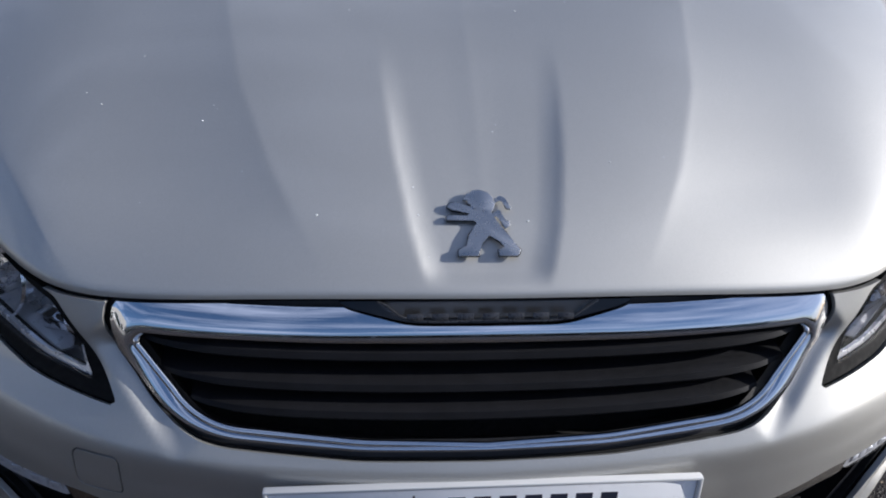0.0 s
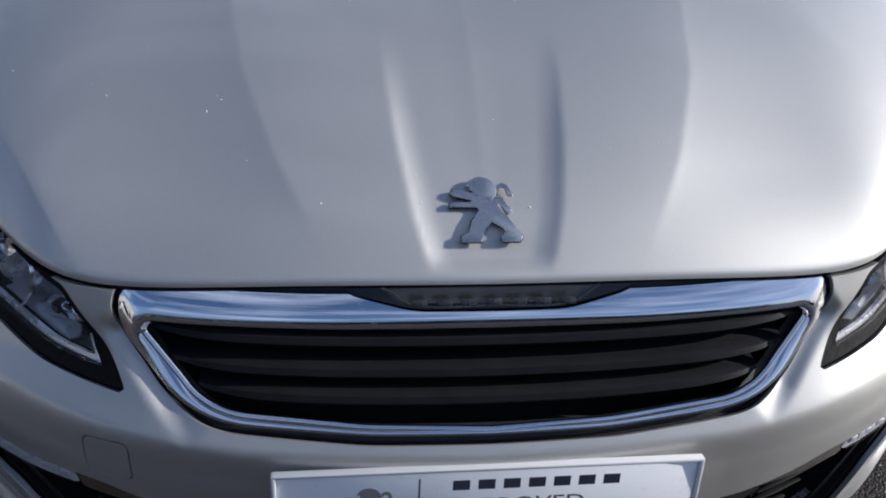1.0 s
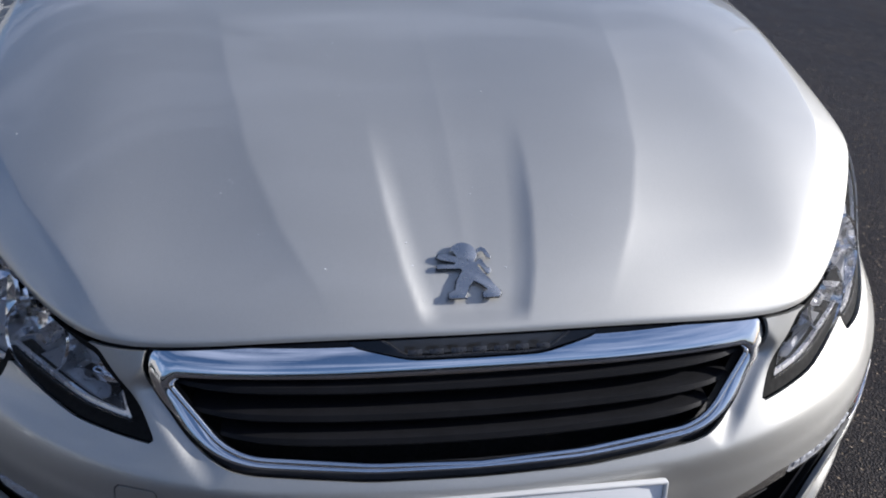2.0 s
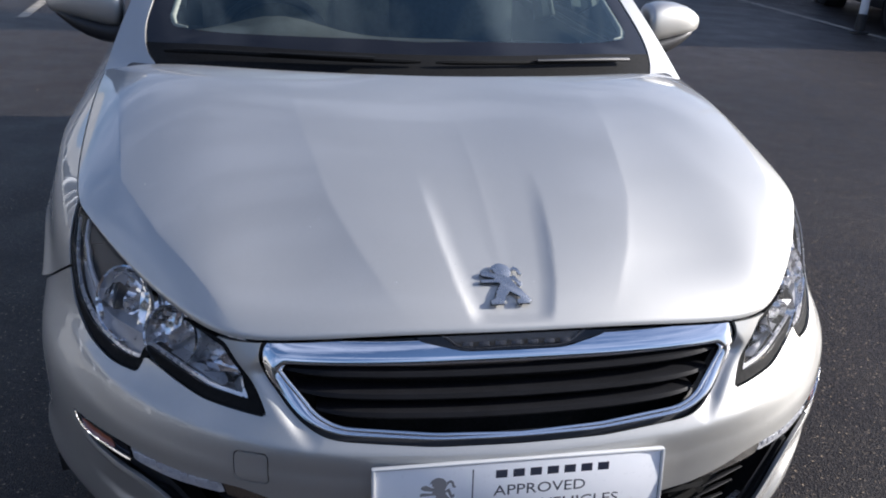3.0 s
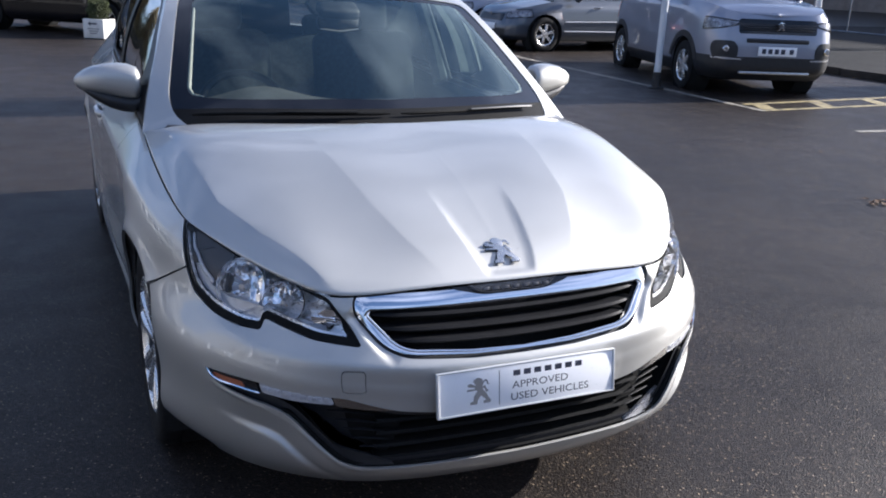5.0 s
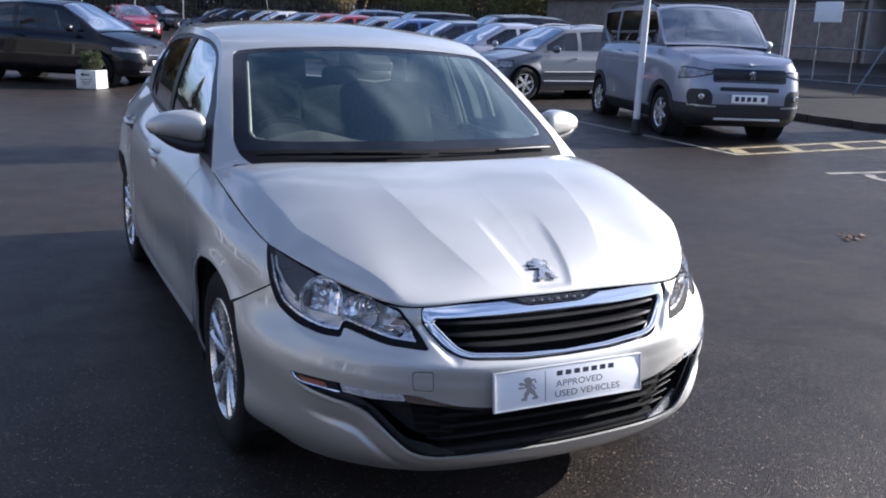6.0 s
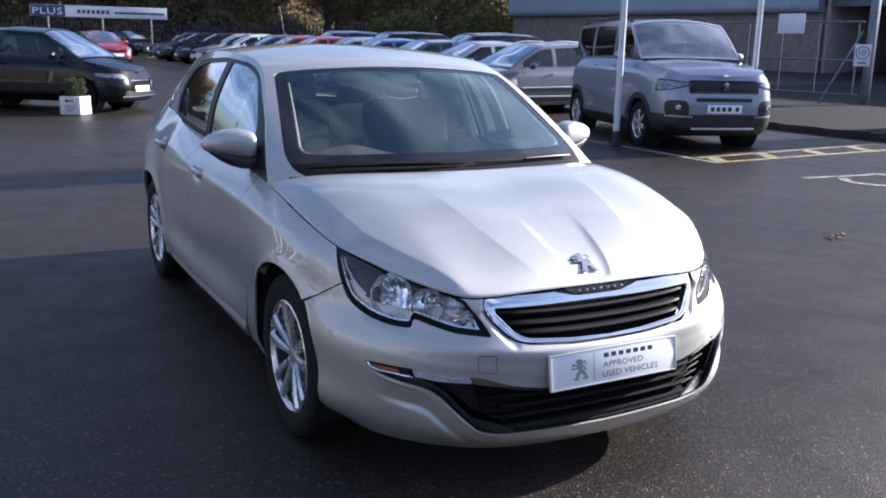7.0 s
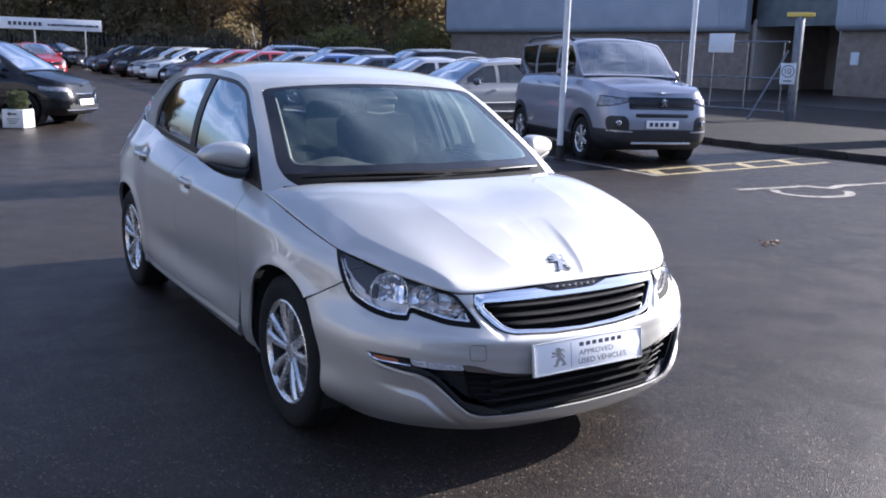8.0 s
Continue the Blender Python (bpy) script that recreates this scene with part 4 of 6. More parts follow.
ty, tw = ways(.93, 4.10, .014), np.linspace(-1, 1, 121)
top_p = top_sheet(ty, tw)
top_n = grid_normals(top_p, np.zeros_like(top_p) + (0, 0, 1))
tx, tyy = np.abs(top_p[..., 0]), top_p[..., 1]
SCREEN_EDGE = rounded([(-.3, .90), (.50, .90), (.648, 1.105), (.728, 1.275), (.597, 1.818), (.30, 1.790), (-.3, 1.778)], [.01, .05, .12, .10, .03, .10, .01])
f_ws = outline_field(SCREEN_EDGE, tx, tyy)
f_tail = tyy - 3.62
roof = sheet_part("roof", cut_sheet(top_p, top_n, [-f_ws + .002, f_tail, np.where(tyy < 1.8, np.maximum(1.09 - tyy, -1), -1)], .012), SILVER, car)
tail = sheet_part("tailgate", cut_sheet(top_p, top_n, [-f_tail + GAP], .012), SILVER, car)
f_cowl = tyy - (1.078 + .205 * (tx / .74) ** 2)
sheet_part("cowl", cut_sheet(top_p - top_n * .003, top_n, [f_ws, f_cowl], .01), WIPER, car)
INNER_EDGE = rounded([(-.3, 1.122), (0, 1.122), (.30, 1.157), (.50, 1.213), (.662, 1.297), (.551, 1.787), (.30, 1.760), (-.3, 1.748)], [.01, .10, .12, .10, .05, .03, .10, .01])
f_ws_in = outline_field(INNER_EDGE, tx, tyy)
screen = sheet_part("windscreen", cut_sheet(top_p - top_n * .004, top_n, [f_ws_in - .002, -f_cowl]), SCREEN, car, "tinted windscreen with a black border reflecting clouds")
sheet_part("screen_border", cut_sheet(top_p - top_n * .0035, top_n, [f_ws, -f_ws_in, -f_cowl]), GLOSS_BLACK, screen)
screen.visible_shadow = False
part("antenna", sweep(curve([(0, 3.40, 1.435), (0, 3.44, 1.48), (0.0, 3.56, 1.70)], 12), [.009, .007, .0045] + [.0032] * 9, 8), BLACK_PLASTIC, roof)
# rear closure of the body
part("rear_window", box_bm((.84, .02, .34), pose(0, 4.055, 1.16, -18), .008), GLOSS_BLACK, tail)

# underbody, wheel wells
part("underbody", box_bm((1.40, 3.5, .16), pose(0, 2.25, .30), .03), UNDER, car)
for wy in (.865, 3.485):
    for sgn in (-1, 1):
        bm = bmesh.new()
        n = 28
        rows = []
        for k in range(n + 1):
            a = math.pi * (-.12 + 1.24 * k / n)
            c, s_ = math.cos(a), math.sin(a)
            rows.append([bm.verts.new((sgn * x, wy + c * .366, .318 + s_ * .366)) for x in ((.868 if wy < 2 else .835), .50)] + [bm.verts.new((sgn * .50, wy, .30))])
        for r0, r1 in zip(rows, rows[1:]):
            bm.faces.new((r0[0], r1[0], r1[1], r0[1]))
            bm.faces.new((r0[1], r1[1], r1[2]))
        part("wheel_well", bm, WELL, car)

# scuttle and wipers
part("scuttle", sweep([(x, .985 + .33 * (abs(x) / .74) ** 2.2 * .62, .945 + .02 * 0 - .012 * (x / .7) ** 2) for x in np.linspace(-.74, .74, 31)], .028, 8, .5), BLACK_PLASTIC, car)


def on_top(x, y, up):
    """A point of the windscreen or roof at x, y, moved up by up."""
    xe = rail_at(np.array([max(y, 1.235)]))[0, 0]
    q = top_sheet(np.array([y]), np.array([x / xe]))[0, 0]
    return Vector((x, y - up * .45, q[2] + up * .89))


def sill_of_screen(x):
    return 1.022 + .20 * (abs(x) / .74) ** 2


for x0_, x1_, arm0, arm1 in ((-.66, -.02, -.14, -.40), (.02, .56, .60, .30)):
    # the sunlit arm is coloured grey, the shaded one black
    arm = part("wiper", sweep([on_top(x, sill_of_screen(x) + .012, .020) for x in np.linspace(arm0, arm1, 7)], [.010, .010, .009, .008, .007, .006, .005], 8, .6), ARM if x0_ > 0 else WIPER, car)
    part("blade", sweep([on_top(x, sill_of_screen(x) + .016, .010) for x in np.linspace(x0_, x1_, 15)], [.003] + [.0055] * 13 + [.003], 6, 1.2), WIPER, arm)

# door mirrors
for sgn in (-1, 1):
    def pod(levels, depth, tail_depth, n_=24):
        """A lofted shell along x; levels give (x, bottom, top, size of the end rounding)."""
        bm, rows = bmesh.new(), []
        for x, lo, hi, g in levels:
            f = (x - .79) / .22
            row = []
            for j in range(n_):
                t_ = 2 * math.pi * j / n_
                c, s_ = math.cos(t_), math.sin(t_)
                dy = math.copysign(abs(c) ** .75, c) * (tail_depth if c > 0 else depth) * g
                dz = math.copysign(abs(s_) ** .62, s_) * (hi - lo) / 2
                row.append(bm.verts.new((sgn * x, 1.515 + .040 * f + dy, (lo + hi) / 2 + dz)))
            rows.append(row)
        for r0, r1 in zip(rows, rows[1:]):
            for j in range(n_):
                bm.faces.new((r0[j], r0[(j + 1) % n_], r1[(j + 1) % n_], r1[j]))
        bm.faces.new(rows[0]), bm.faces.new(rows[-1])
        bmesh.ops.recalc_face_normals(bm, faces=bm.faces)
        return bm

    at = [.790, .793, .800, .812, .83, .86, .90, .94, .97, .988, .999, 1.004]
    hi = np.interp(at, (.790, .80, .83, .87, .92, .96, .99, 1.004), (1.084, 1.100, 1.110, 1.113, 1.107, 1.093, 1.073, 1.054))
    lo = np.interp(at, (.790, .80, .83, .90, .97, .99, 1.004), (1.000, .986, .984, .998, 1.012, 1.020, 1.040))
    g = (.80, .90, .97, 1.0, 1.0, .98, .93, .84, .70, .55, .36, .10)
    mirror = part("door_mirror", pod(zip(at, lo, hi, g), .072, .034), SILVER, car, "silver-capped door mirror with a black base", smooth=60)
    at2 = [.786, .790, .80, .82, .85, .89, .93, .965, .985]
    hi2 = np.interp(at2, at, lo) + .016
    lo2 = np.interp(at2, (.786, .80, .83, .88, .94, .985), (.970, .944, .938, .950, .982, 1.022))
    part("mirror_base", pod(zip(at2, lo2, hi2, (.6, .85, .95, .97, .95, .90, .82, .66, .35)), .066, .032), BLACK_PLASTIC, mirror, smooth=60)
    part("mirror_arm", sweep([(sgn * .770, 1.50, .955), (sgn * .80, 1.525, .975), (sgn * .835, 1.535, .985)], [.030, .026, .020], 10, .6), BLACK_PLASTIC, mirror)
    part("mirror_sail", extrude_outline(rounded([(1.36, .945), (1.56, .952), (1.66, 1.10), (1.61, 1.125)], .01), .012, Matrix(((0, 0, sgn, sgn * .778), (1, 0, 0, 0), (0, 1, 0, 0), (0, 0, 0, 1))) , .003), BLACK_PLASTIC, mirror).matrix_basis = Matrix.Translation((sgn * .778, 0, .95)) @ Matrix.Rotation(radians(-16 * sgn), 4, "Y") @ Matrix.Translation((-sgn * .778, 0, -.95))

# emblem on the bonnet: an abstract chrome figure on two feet
EMB = [
    (.0030, [(-0.0112, 0.0211), (-0.0044, 0.0226), (0.0024, 0.0293), (0.0136, 0.0238), (0.0167, 0.0143), (0.0152, 0.0114), (0.0227, -0.0015), (0.0308, -0.0106), (0.0407, -0.0282), (0.0482, -0.0364), (0.0464, -0.0413), (0.0434, -0.0447), (0.0211, -0.0447), (0.0203, -0.0364), (0.0302, -0.0331), (0.0227, -0.0256), (0.0105, -0.0165), (0.0024, -0.0271), (-0.002, -0.0354), (-0.0031, -0.0447), (-0.0282, -0.0447), (-0.0282, -0.0358), (-0.0173, -0.0327), (-0.0146, -0.0165), (-0.0024, -0.0004), (-0.0064, 0.0034), (-0.0396, 0.0022), (-0.0403, 0.0079), (-0.0356, 0.0106), (-0.0136, 0.0083), (-0.0105, 0.0128), (-0.0315, 0.0162), (-0.039, 0.0211), (-0.0356, 0.0267), (-0.0261, 0.0286), (-0.0159, 0.0226)]),
    (.0034, [(-0.0193, 0.0301), (-0.0136, 0.0399), (-0.0051, 0.0447), (0.0024, 0.0455), (0.0125, 0.0421), (0.0187, 0.0346), (0.0211, 0.0256), (0.0187, 0.0181), (0.0132, 0.0114), (0.0064, 0.0143), (-0.0011, 0.0195), (-0.0064, 0.0181), (-0.0112, 0.0211), (-0.0071, 0.024), (-0.0139, 0.0256), (-0.0119, 0.0309), (-0.0159, 0.0323)]),
    (.0026, [(0.0207, 0.0338), (0.0282, 0.0376), (0.035, 0.0338), (0.0383, 0.0226), (0.0418, 0.0211), (0.0396, 0.0181), (0.0336, 0.0195), (0.0308, 0.0293), (0.0261, 0.0313), (0.0227, 0.0263), (0.02, 0.0286)]),
    (.0026, [(0.0146, 0.012), (0.0261, 0.0181), (0.0328, 0.0015), (0.0383, 0.003), (0.0376, -0.0045), (0.0315, -0.0083), (0.0275, -0.0022), (0.0227, 0.009), (0.0173, 0.0075)]),
]


def emblem(material, parent, m, size=1.0, depth=.003, name="emblem"):
    bm = bmesh.new()
    for tall, o in EMB:
        extrude_outline([(x * size, y * size) for x, y in o], depth * tall / .003, m, min(.0009, depth * .3) if depth > .001 else 0, bm)
    return part(name, bm, material, parent, "" if name == "emblem" else "")


def emblem_seam(parent, m):
    """Dark seam round the raised body of the emblem."""
    o = [Vector(q) for q in EMB[0][1]]
    grown = []
    for i, q in enumerate(o):
        a, b = (q - o[i - 1]).normalized(), (o[(i + 1) % len(o)] - q).normalized()
        n = Vector((-(a.y + b.y), a.x + b.x))
        n = n.normalized() if n.length > 1e-6 else Vector((-a.y, a.x))
        grown.append((q + n * .0009)[:])
    part("emblem_seam", extrude_outline(grown, .0016, m), GLOSS_BLACK, parent)


ci, cj = 200, int(np.argmin(np.abs(bon_p[200, :, 1] - .222)))
eq, en = Vector(bon_p[ci, cj]), Vector(bon_n[ci, cj])
tilt_e = math.degrees(math.atan2(-en.y, en.z))
emblem_m = pose(eq.x - .0075, eq.y - .0065, eq.z + .0007, tilt_e)
emblem_seam(emblem(EMBLEM, bonnet, emblem_m), emblem_m)

# show plate
plate_m = pose(0, .0145, .437, 82, 0, 0)
plate = part("number_plate", box_bm((.522, .113, .006), plate_m, .003), PLATE_WHITE, car, "white show plate with dark lettering in a clear surround")
fr = bmesh.new()
for sx, sy, w, h in ((0, .0580, .531, .004), (0, -.0580, .531, .004), (-.2640, 0, .006, .119), (.2640, 0, .006, .119)):
    box(fr, (w, h, .012), plate_m @ pose(sx, sy, 0), .0015)
part("plate_surround", fr, PLATE_FRAME, plate)
up = plate_m @ pose(0, 0, .0031)
letters("APPROVED", .028, PRINT_GREY, plate, up @ pose(-.052, -.008, 0), width=.170, depth=.0002)
letters("USED VEHICLES", .028, PRINT_GREY, plate, up @ pose(-.055, -.040, 0), width=.238, depth=.0002)
for k in range(7):
    part("printed_bar", box_bm((.021, .015, .0004), up @ pose(-.0385 + .0315 * k, .0335, 0)), INK, plate)
part("divider", box_bm((.0022, .092, .0004), up @ pose(-.090, 0, 0)), PRINT_GREY, plate)
emblem(PRINT_MID, plate, up @ pose(-.152, 0, 0), .78, .0003, "printed_emblem")


# wheels
def wheel(parent, at, sgn):
    w = new("wheel")
    w.parent = parent
    w.matrix_basis = Matrix.Translation(at)
    tyre = [(-.088, .205), (-.098, .225), (-.103, .262), (-.098, .295), (-.086, .3085), (-.07, .3135), (-.046, .3155), (-.044, .309), (-.036, .309), (-.034, .316), (.034, .316), (.036, .309), (.044, .309), (.046, .3155), (.07, .3135), (.086, .3085), (.098, .295), (.103, .262), (.098, .225), (.088, .205)]
    part("tyre", lathe(tyre, 64, "x"), RUBBER, w)
    rim = [(.094, .214), (.097, .209), (.092, .203), (.078, .197), (.05, .190), (-.02, .186), (-.085, .200), (-.09, .212)]
    part("rim", lathe([(a * sgn, r) for a, r in rim[:4]], 64, "x"), ALLOY, w)
    part("barrel", lathe([(a * sgn, r) for a, r in rim[3:]], 48, "x"), BLACK_PLASTIC, w)
    for k in range(5):
        for side in (-1, 1):
            sp = bmesh.new()
            a0, a1 = radians(72 * k + 90 + side * 17), radians(72 * k + 90 + side * 12.5)
            w0, w1 = .013, .032
            rows = []
            for f in np.linspace(0, 1, 6):
                rr = .040 + (.198 - .040) * f
                ang = a0 + (a1 - a0) * (f ** .6) + side * .02 * math.sin(math.pi * f)
                hw = w0 + (w1 - w0) * f * .6
                xx = (.070 + .018 * math.sin(math.pi * f * .5)) * sgn
                c, s_ = math.cos(ang), math.sin(ang)
                rows.append([sp.verts.new((xx + dx * sgn, rr * c - h * s_, rr * s_ + h * c)) for dx, h in ((0, -hw), (.010, -hw * .55), (.010, hw * .55), (0, hw), (-.03, hw * .7), (-.03, -hw * .7))])
            for r0, r1 in zip(rows, rows[1:]):
                for i in range(6):
                    sp.faces.new((r0[i], r0[(i + 1) % 6], r1[(i + 1) % 6], r1[i]))
            sp.faces.new(rows[0]), sp.faces.new(rows[-1])
            bmesh.ops.recalc_face_normals(sp, faces=sp.faces)
            part("spoke", sp, ALLOY, w)
    part("hub", lathe([(.050 * sgn, .058), (.070 * sgn, .056), (.076 * sgn, .044), (.074 * sgn, .031), (.079 * sgn, .029), (.081 * sgn, .001)], 32, "x"), ALLOY, w)
    part("brake_disc", lathe([(.030 * sgn, .06), (.030 * sgn, .140), (.010 * sgn, .140)], 40, "x"), BRAKE, w)
    # near-black disc added behind the spokes as the shade inside the rim
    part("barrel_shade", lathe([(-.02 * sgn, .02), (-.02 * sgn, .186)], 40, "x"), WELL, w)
    return w


for wy, wx in ((.865, .773), (3.485, .757)):
    for sgn in (-1, 1):
        wheel(car, (sgn * wx, wy, .3145), sgn)

# cabin: dashboard, wheel, seats, mirror
for sgn in (-1, 1):
    path = [on_top(sgn * .605, 1.282, -.012), on_top(sgn * .637, 1.302, -.012)] + [on_top(sgn * (.645 - .090 * f), 1.335 + .40 * f, -.013) for f in np.linspace(0, 1, 12)]
    part("pillar_trim", sweep(path, [.002, .005] + list(np.linspace(.008, .005, 12)), 10), LINING, car)
GREY_TRIM = varied("grey pillar trim", (.10, .11, .11), (.15, .16, .16), .7, 20.0)
cabin = new("cabin")
cabin.parent = car
dash = bmesh.new()
rows = []
for x in np.linspace(-.69, .69, 25):
    hump = .055 * math.exp(-((x + .36) / .17) ** 2)
    fr_y = 1.13 + .10 * (x / .69) ** 2
    rows.append([dash.verts.new((x, y, z)) for y, z in ((fr_y, .945), (1.32, .968 + .2 * hump), (1.50, .975 + hump), (1.60, .955 + hump), (1.64, .88), (1.66, .60))])
for r0, r1 in zip(rows, rows[1:]):
    for i in range(5):
        dash.faces.new((r0[i], r0[i + 1], r1[i + 1], r1[i]))
part("dashboard", dash, DASH, cabin)
wheel_c = pose(-.36, 1.80, .885, 66)
pts = [wheel_c @ Vector((.178 * math.cos(a), .165 * math.sin(a), 0)) for a in np.linspace(0, 2 * math.pi, 41)]
part("steering_wheel", sweep(pts, .016, 10), TRIM, cabin)
part("steering_hub", lathe([(-.04, .001), (-.04, .06), (0, .075), (.03, .06), (.03, .001)], 24, "z"), TRIM, cabin).matrix_basis = wheel_c
part("cabin_floor", box_bm((1.42, 2.7, .05), pose(0, 2.55, .40)), TRIM, cabin)
for x in (-.36, .36):
    seat = new("front_seat")
    seat.parent = car
    seat.matrix_basis = pose(x, 2.25, .45)
    part("seat_back", box_bm((.50, .16, .62), pose(0, .12, .42, -14), .06, 3), SEAT, seat)
    part("seat_cushion", box_bm((.50, .52, .18), pose(0, -.18, .08, 6), .06, 3), SEAT, seat)
    part("headrest", box_bm((.27, .11, .19), pose(0, .225, .80, -10), .05, 3), SEAT, seat)
part("rear_bench", box_bm((1.25, .2, .60), pose(0, 3.20, .80, -18), .07, 3), SEAT, cabin)
for x in (-.42, .42):
    part("rear_headrest", box_bm((.25, .10, .13), pose(x, 3.30, 1.14, -10), .04, 3), SEAT, cabin)
part("headlining", box_bm((1.06, 1.35, .012), pose(0, 2.75, 1.385, -1), .004), LINING, cabin)
for sgn in (-1, 1):
    part("belt_pillar", sweep([(sgn * .700, 2.22, .95), (sgn * .670, 2.29, 1.14), (sgn * .615, 2.37, 1.36)], [.040, .036, .030], 8), GREY_TRIM, cabin)
    part("door_frame_edge", sweep([(sgn * .690, 2.09, .98), (sgn * .662, 2.16, 1.13), (sgn * .622, 2.25, 1.325)], [.008, .011, .008], 8), LINING, cabin)
mirror_in = part("interior_mirror", box_bm((.185, .032, .064), pose(.02, 1.745, 1.252, -8), .028, 4), TRIM, cabin)
part("mirror_rim", sweep([(.02 - .08, 1.732, 1.226), (.02, 1.730, 1.217), (.02 + .08, 1.732, 1.228)], [.003, .005, .003], 6), LINING, mirror_in)
part("sensor_housing", box_bm((.165, .09, .046), pose(.005, 1.715, 1.300, 24), .016, 3), TRIM, cabin)
# ---- ground, markings, kerb ----
def rise(x, y):
    d = .53 * x + .83 * y - 5.0
    return .0135 * (np.sqrt(d * d + 4.0) + d) / 2


def ground_z(x, y):
    return float(rise(min(max(x, -60), 90), min(max(y, -60), 130)))


ASPHALT = base("wet asphalt", (.05, .05, .05), .5)
a_big, a_mid = noise_of(ASPHALT, .35, 5.0), noise_of(ASPHALT, 3.0, 6.0)
a_vor = node(ASPHALT, "ShaderNodeTexVoronoi", Scale=200.0)
wire(ASPHALT, coords(ASPHALT), a_vor.inputs["Vector"])
a_sep = node(ASPHALT, "ShaderNodeSeparateColor")
wire(ASPHALT, a_vor.outputs["Color"], a_sep.inputs["Color"])
# stone tones; the brightest stops paint the sun's glints into the colour
stone_glints = ramp(ASPHALT, a_sep.outputs["Red"], [(0.0, (.013, .0112, .0102)), (.62, (.032, .0275, .0255)), (.90, (.054, .046, .041)), (.962, (.074, .061, .048)), (.984, (.14, .113, .083)), (1.0, (.36, .295, .205))])
patch = ramp(ASPHALT, a_big, [(.35, (.80, .78, .765)), (.65, (1.18, 1.13, 1.06))])
a_mix = node(ASPHALT, "ShaderNodeMix")
a_mix.data_type, a_mix.blend_type = "RGBA", "MULTIPLY"
a_mix.inputs["Factor"].default_value = 1.0
wire(ASPHALT, stone_glints, a_mix.inputs["A"])
wire(ASPHALT, patch, a_mix.inputs["B"])
wire(ASPHALT, a_mix.outputs["Result"], bsdf(ASPHALT).inputs["Base Color"])
wire(ASPHALT, ramp(ASPHALT, a_mid, [(.35, g3(.34)), (.65, g3(.46))]), bsdf(ASPHALT).inputs["Roughness"])
bsdf(ASPHALT).inputs["Specular IOR Level"].default_value = .17
bump(ASPHALT, a_vor.outputs["Distance"], .72, .0035)
xs = np.concatenate([-np.geomspace(3000, 14, 24), np.linspace(-12, 40, 60), np.geomspace(43, 3000, 24)])
ys = np.concatenate([-np.geomspace(3000, 14, 24), np.linspace(-12, 60, 80), np.geomspace(64, 3000, 24)])
gm = bpy.data.meshes.new("ground")
gv = [(x, y, ground_z(x, y)) for x in xs for y in ys]
ny = len(ys)
gm.from_pydata(gv, [], [(i * ny + j, (i + 1) * ny + j, (i + 1) * ny + j + 1, i * ny + j + 1) for i in range(len(xs) - 1) for j in range(ny - 1)])
gm.polygons.foreach_set("use_smooth", [True] * len(gm.polygons))
gm.materials.append(ASPHALT)
tagged(new("ground", gm), "dark wet asphalt of a car park", "ground", kind="structure")


def worn_paint(name, colour):
    m = base(name, colour, .6)
    f = noise_of(m, 9.0, 8.0, .7)
    wire(m, ramp(m, f, [(.36, (.06, .06, .058)), (.50, tuple(c * .8 for c in colour)), (.7, colour)]), bsdf(m).inputs["Base Color"])
    bump(m, noise_of(m, 160.0, 3.0), .5)
    return m


YELLOW = worn_paint("worn yellow road paint", (.46, .37, .18))
PALE = worn_paint("worn pale road paint", (.40, .36, .29))


def stripe(a, b, width, material, name="road_marking", label="worn yellow line painted on the asphalt"):
    """A painted line lying on the ground from a to b."""
    a, b = Vector((*a, 0)), Vector((*b, 0))
    d = (b - a)
    side = Vector((-d.y, d.x, 0)).normalized() * width / 2
    n = max(2, int(d.length / .5))
    bm = bmesh.new()
    rows = []
    for k in range(n + 1):
        q = a + d * k / n
        rows.append([bm.verts.new((*(q + side * s)[:2], ground_z(*(q + side * s)[:2]) + h)) for s, h in ((1, .004), (-1, .004))])
    for r0, r1 in zip(rows, rows[1:]):
        bm.faces.new((r0[0], r0[1], r1[1], r1[0]))
    bmesh.ops.recalc_face_normals(bm, faces=bm.faces)
    ob = part(name, bm, material, None, label, 0)
    return tagged(ob, label, "road marking", "bay markings", "structure")


stripe((6.85, 6.40), (10.95, 6.57), .10, YELLOW)
stripe((6.97, 6.86), (11.10, 7.16), .10, YELLOW)
for x in (7.10, 8.10, 9.12, 10.20):
    stripe((x - .09, 6.46), (x + .12, 6.90 + .06 * (x - 7)), .20, YELLOW)
stripe((6.85, 6.36), (6.72, 12.4), .10, PALE, label="worn pale bay line painted on the asphalt")
stripe((6.80, 12.4), (6.70, 15.4), .10, PALE, label="worn pale bay line painted on the asphalt")
stripe((-2.50, 8.0), (-2.56, 12.5), .10, PALE, label="worn pale bay line painted on the asphalt")
stripe((2.4, 11.9), (6.5, 12.1), .08, PALE, label="worn pale bay line painted on the asphalt")
# wheelchair sign on the ground
bm = bmesh.new()
def flat_path(pts, width, bm):
    p = [Vector((*q, 0)) for q in pts]
    rows = []
    for i, q in enumerate(p):
        d = (p[min(i + 1, len(p) - 1)] - p[max(i - 1, 0)]).normalized()
        s = Vector((-d.y, d.x, 0)) * width / 2
        rows.append([bm.verts.new((*(q + s)[:2], ground_z(*(q + s)[:2]) + .005)), bm.verts.new((*(q - s)[:2], ground_z(*(q - s)[:2]) + .005))])
    for r0, r1 in zip(rows, rows[1:]):
        bm.faces.new((r0[0], r0[1], r1[1], r1[0]))


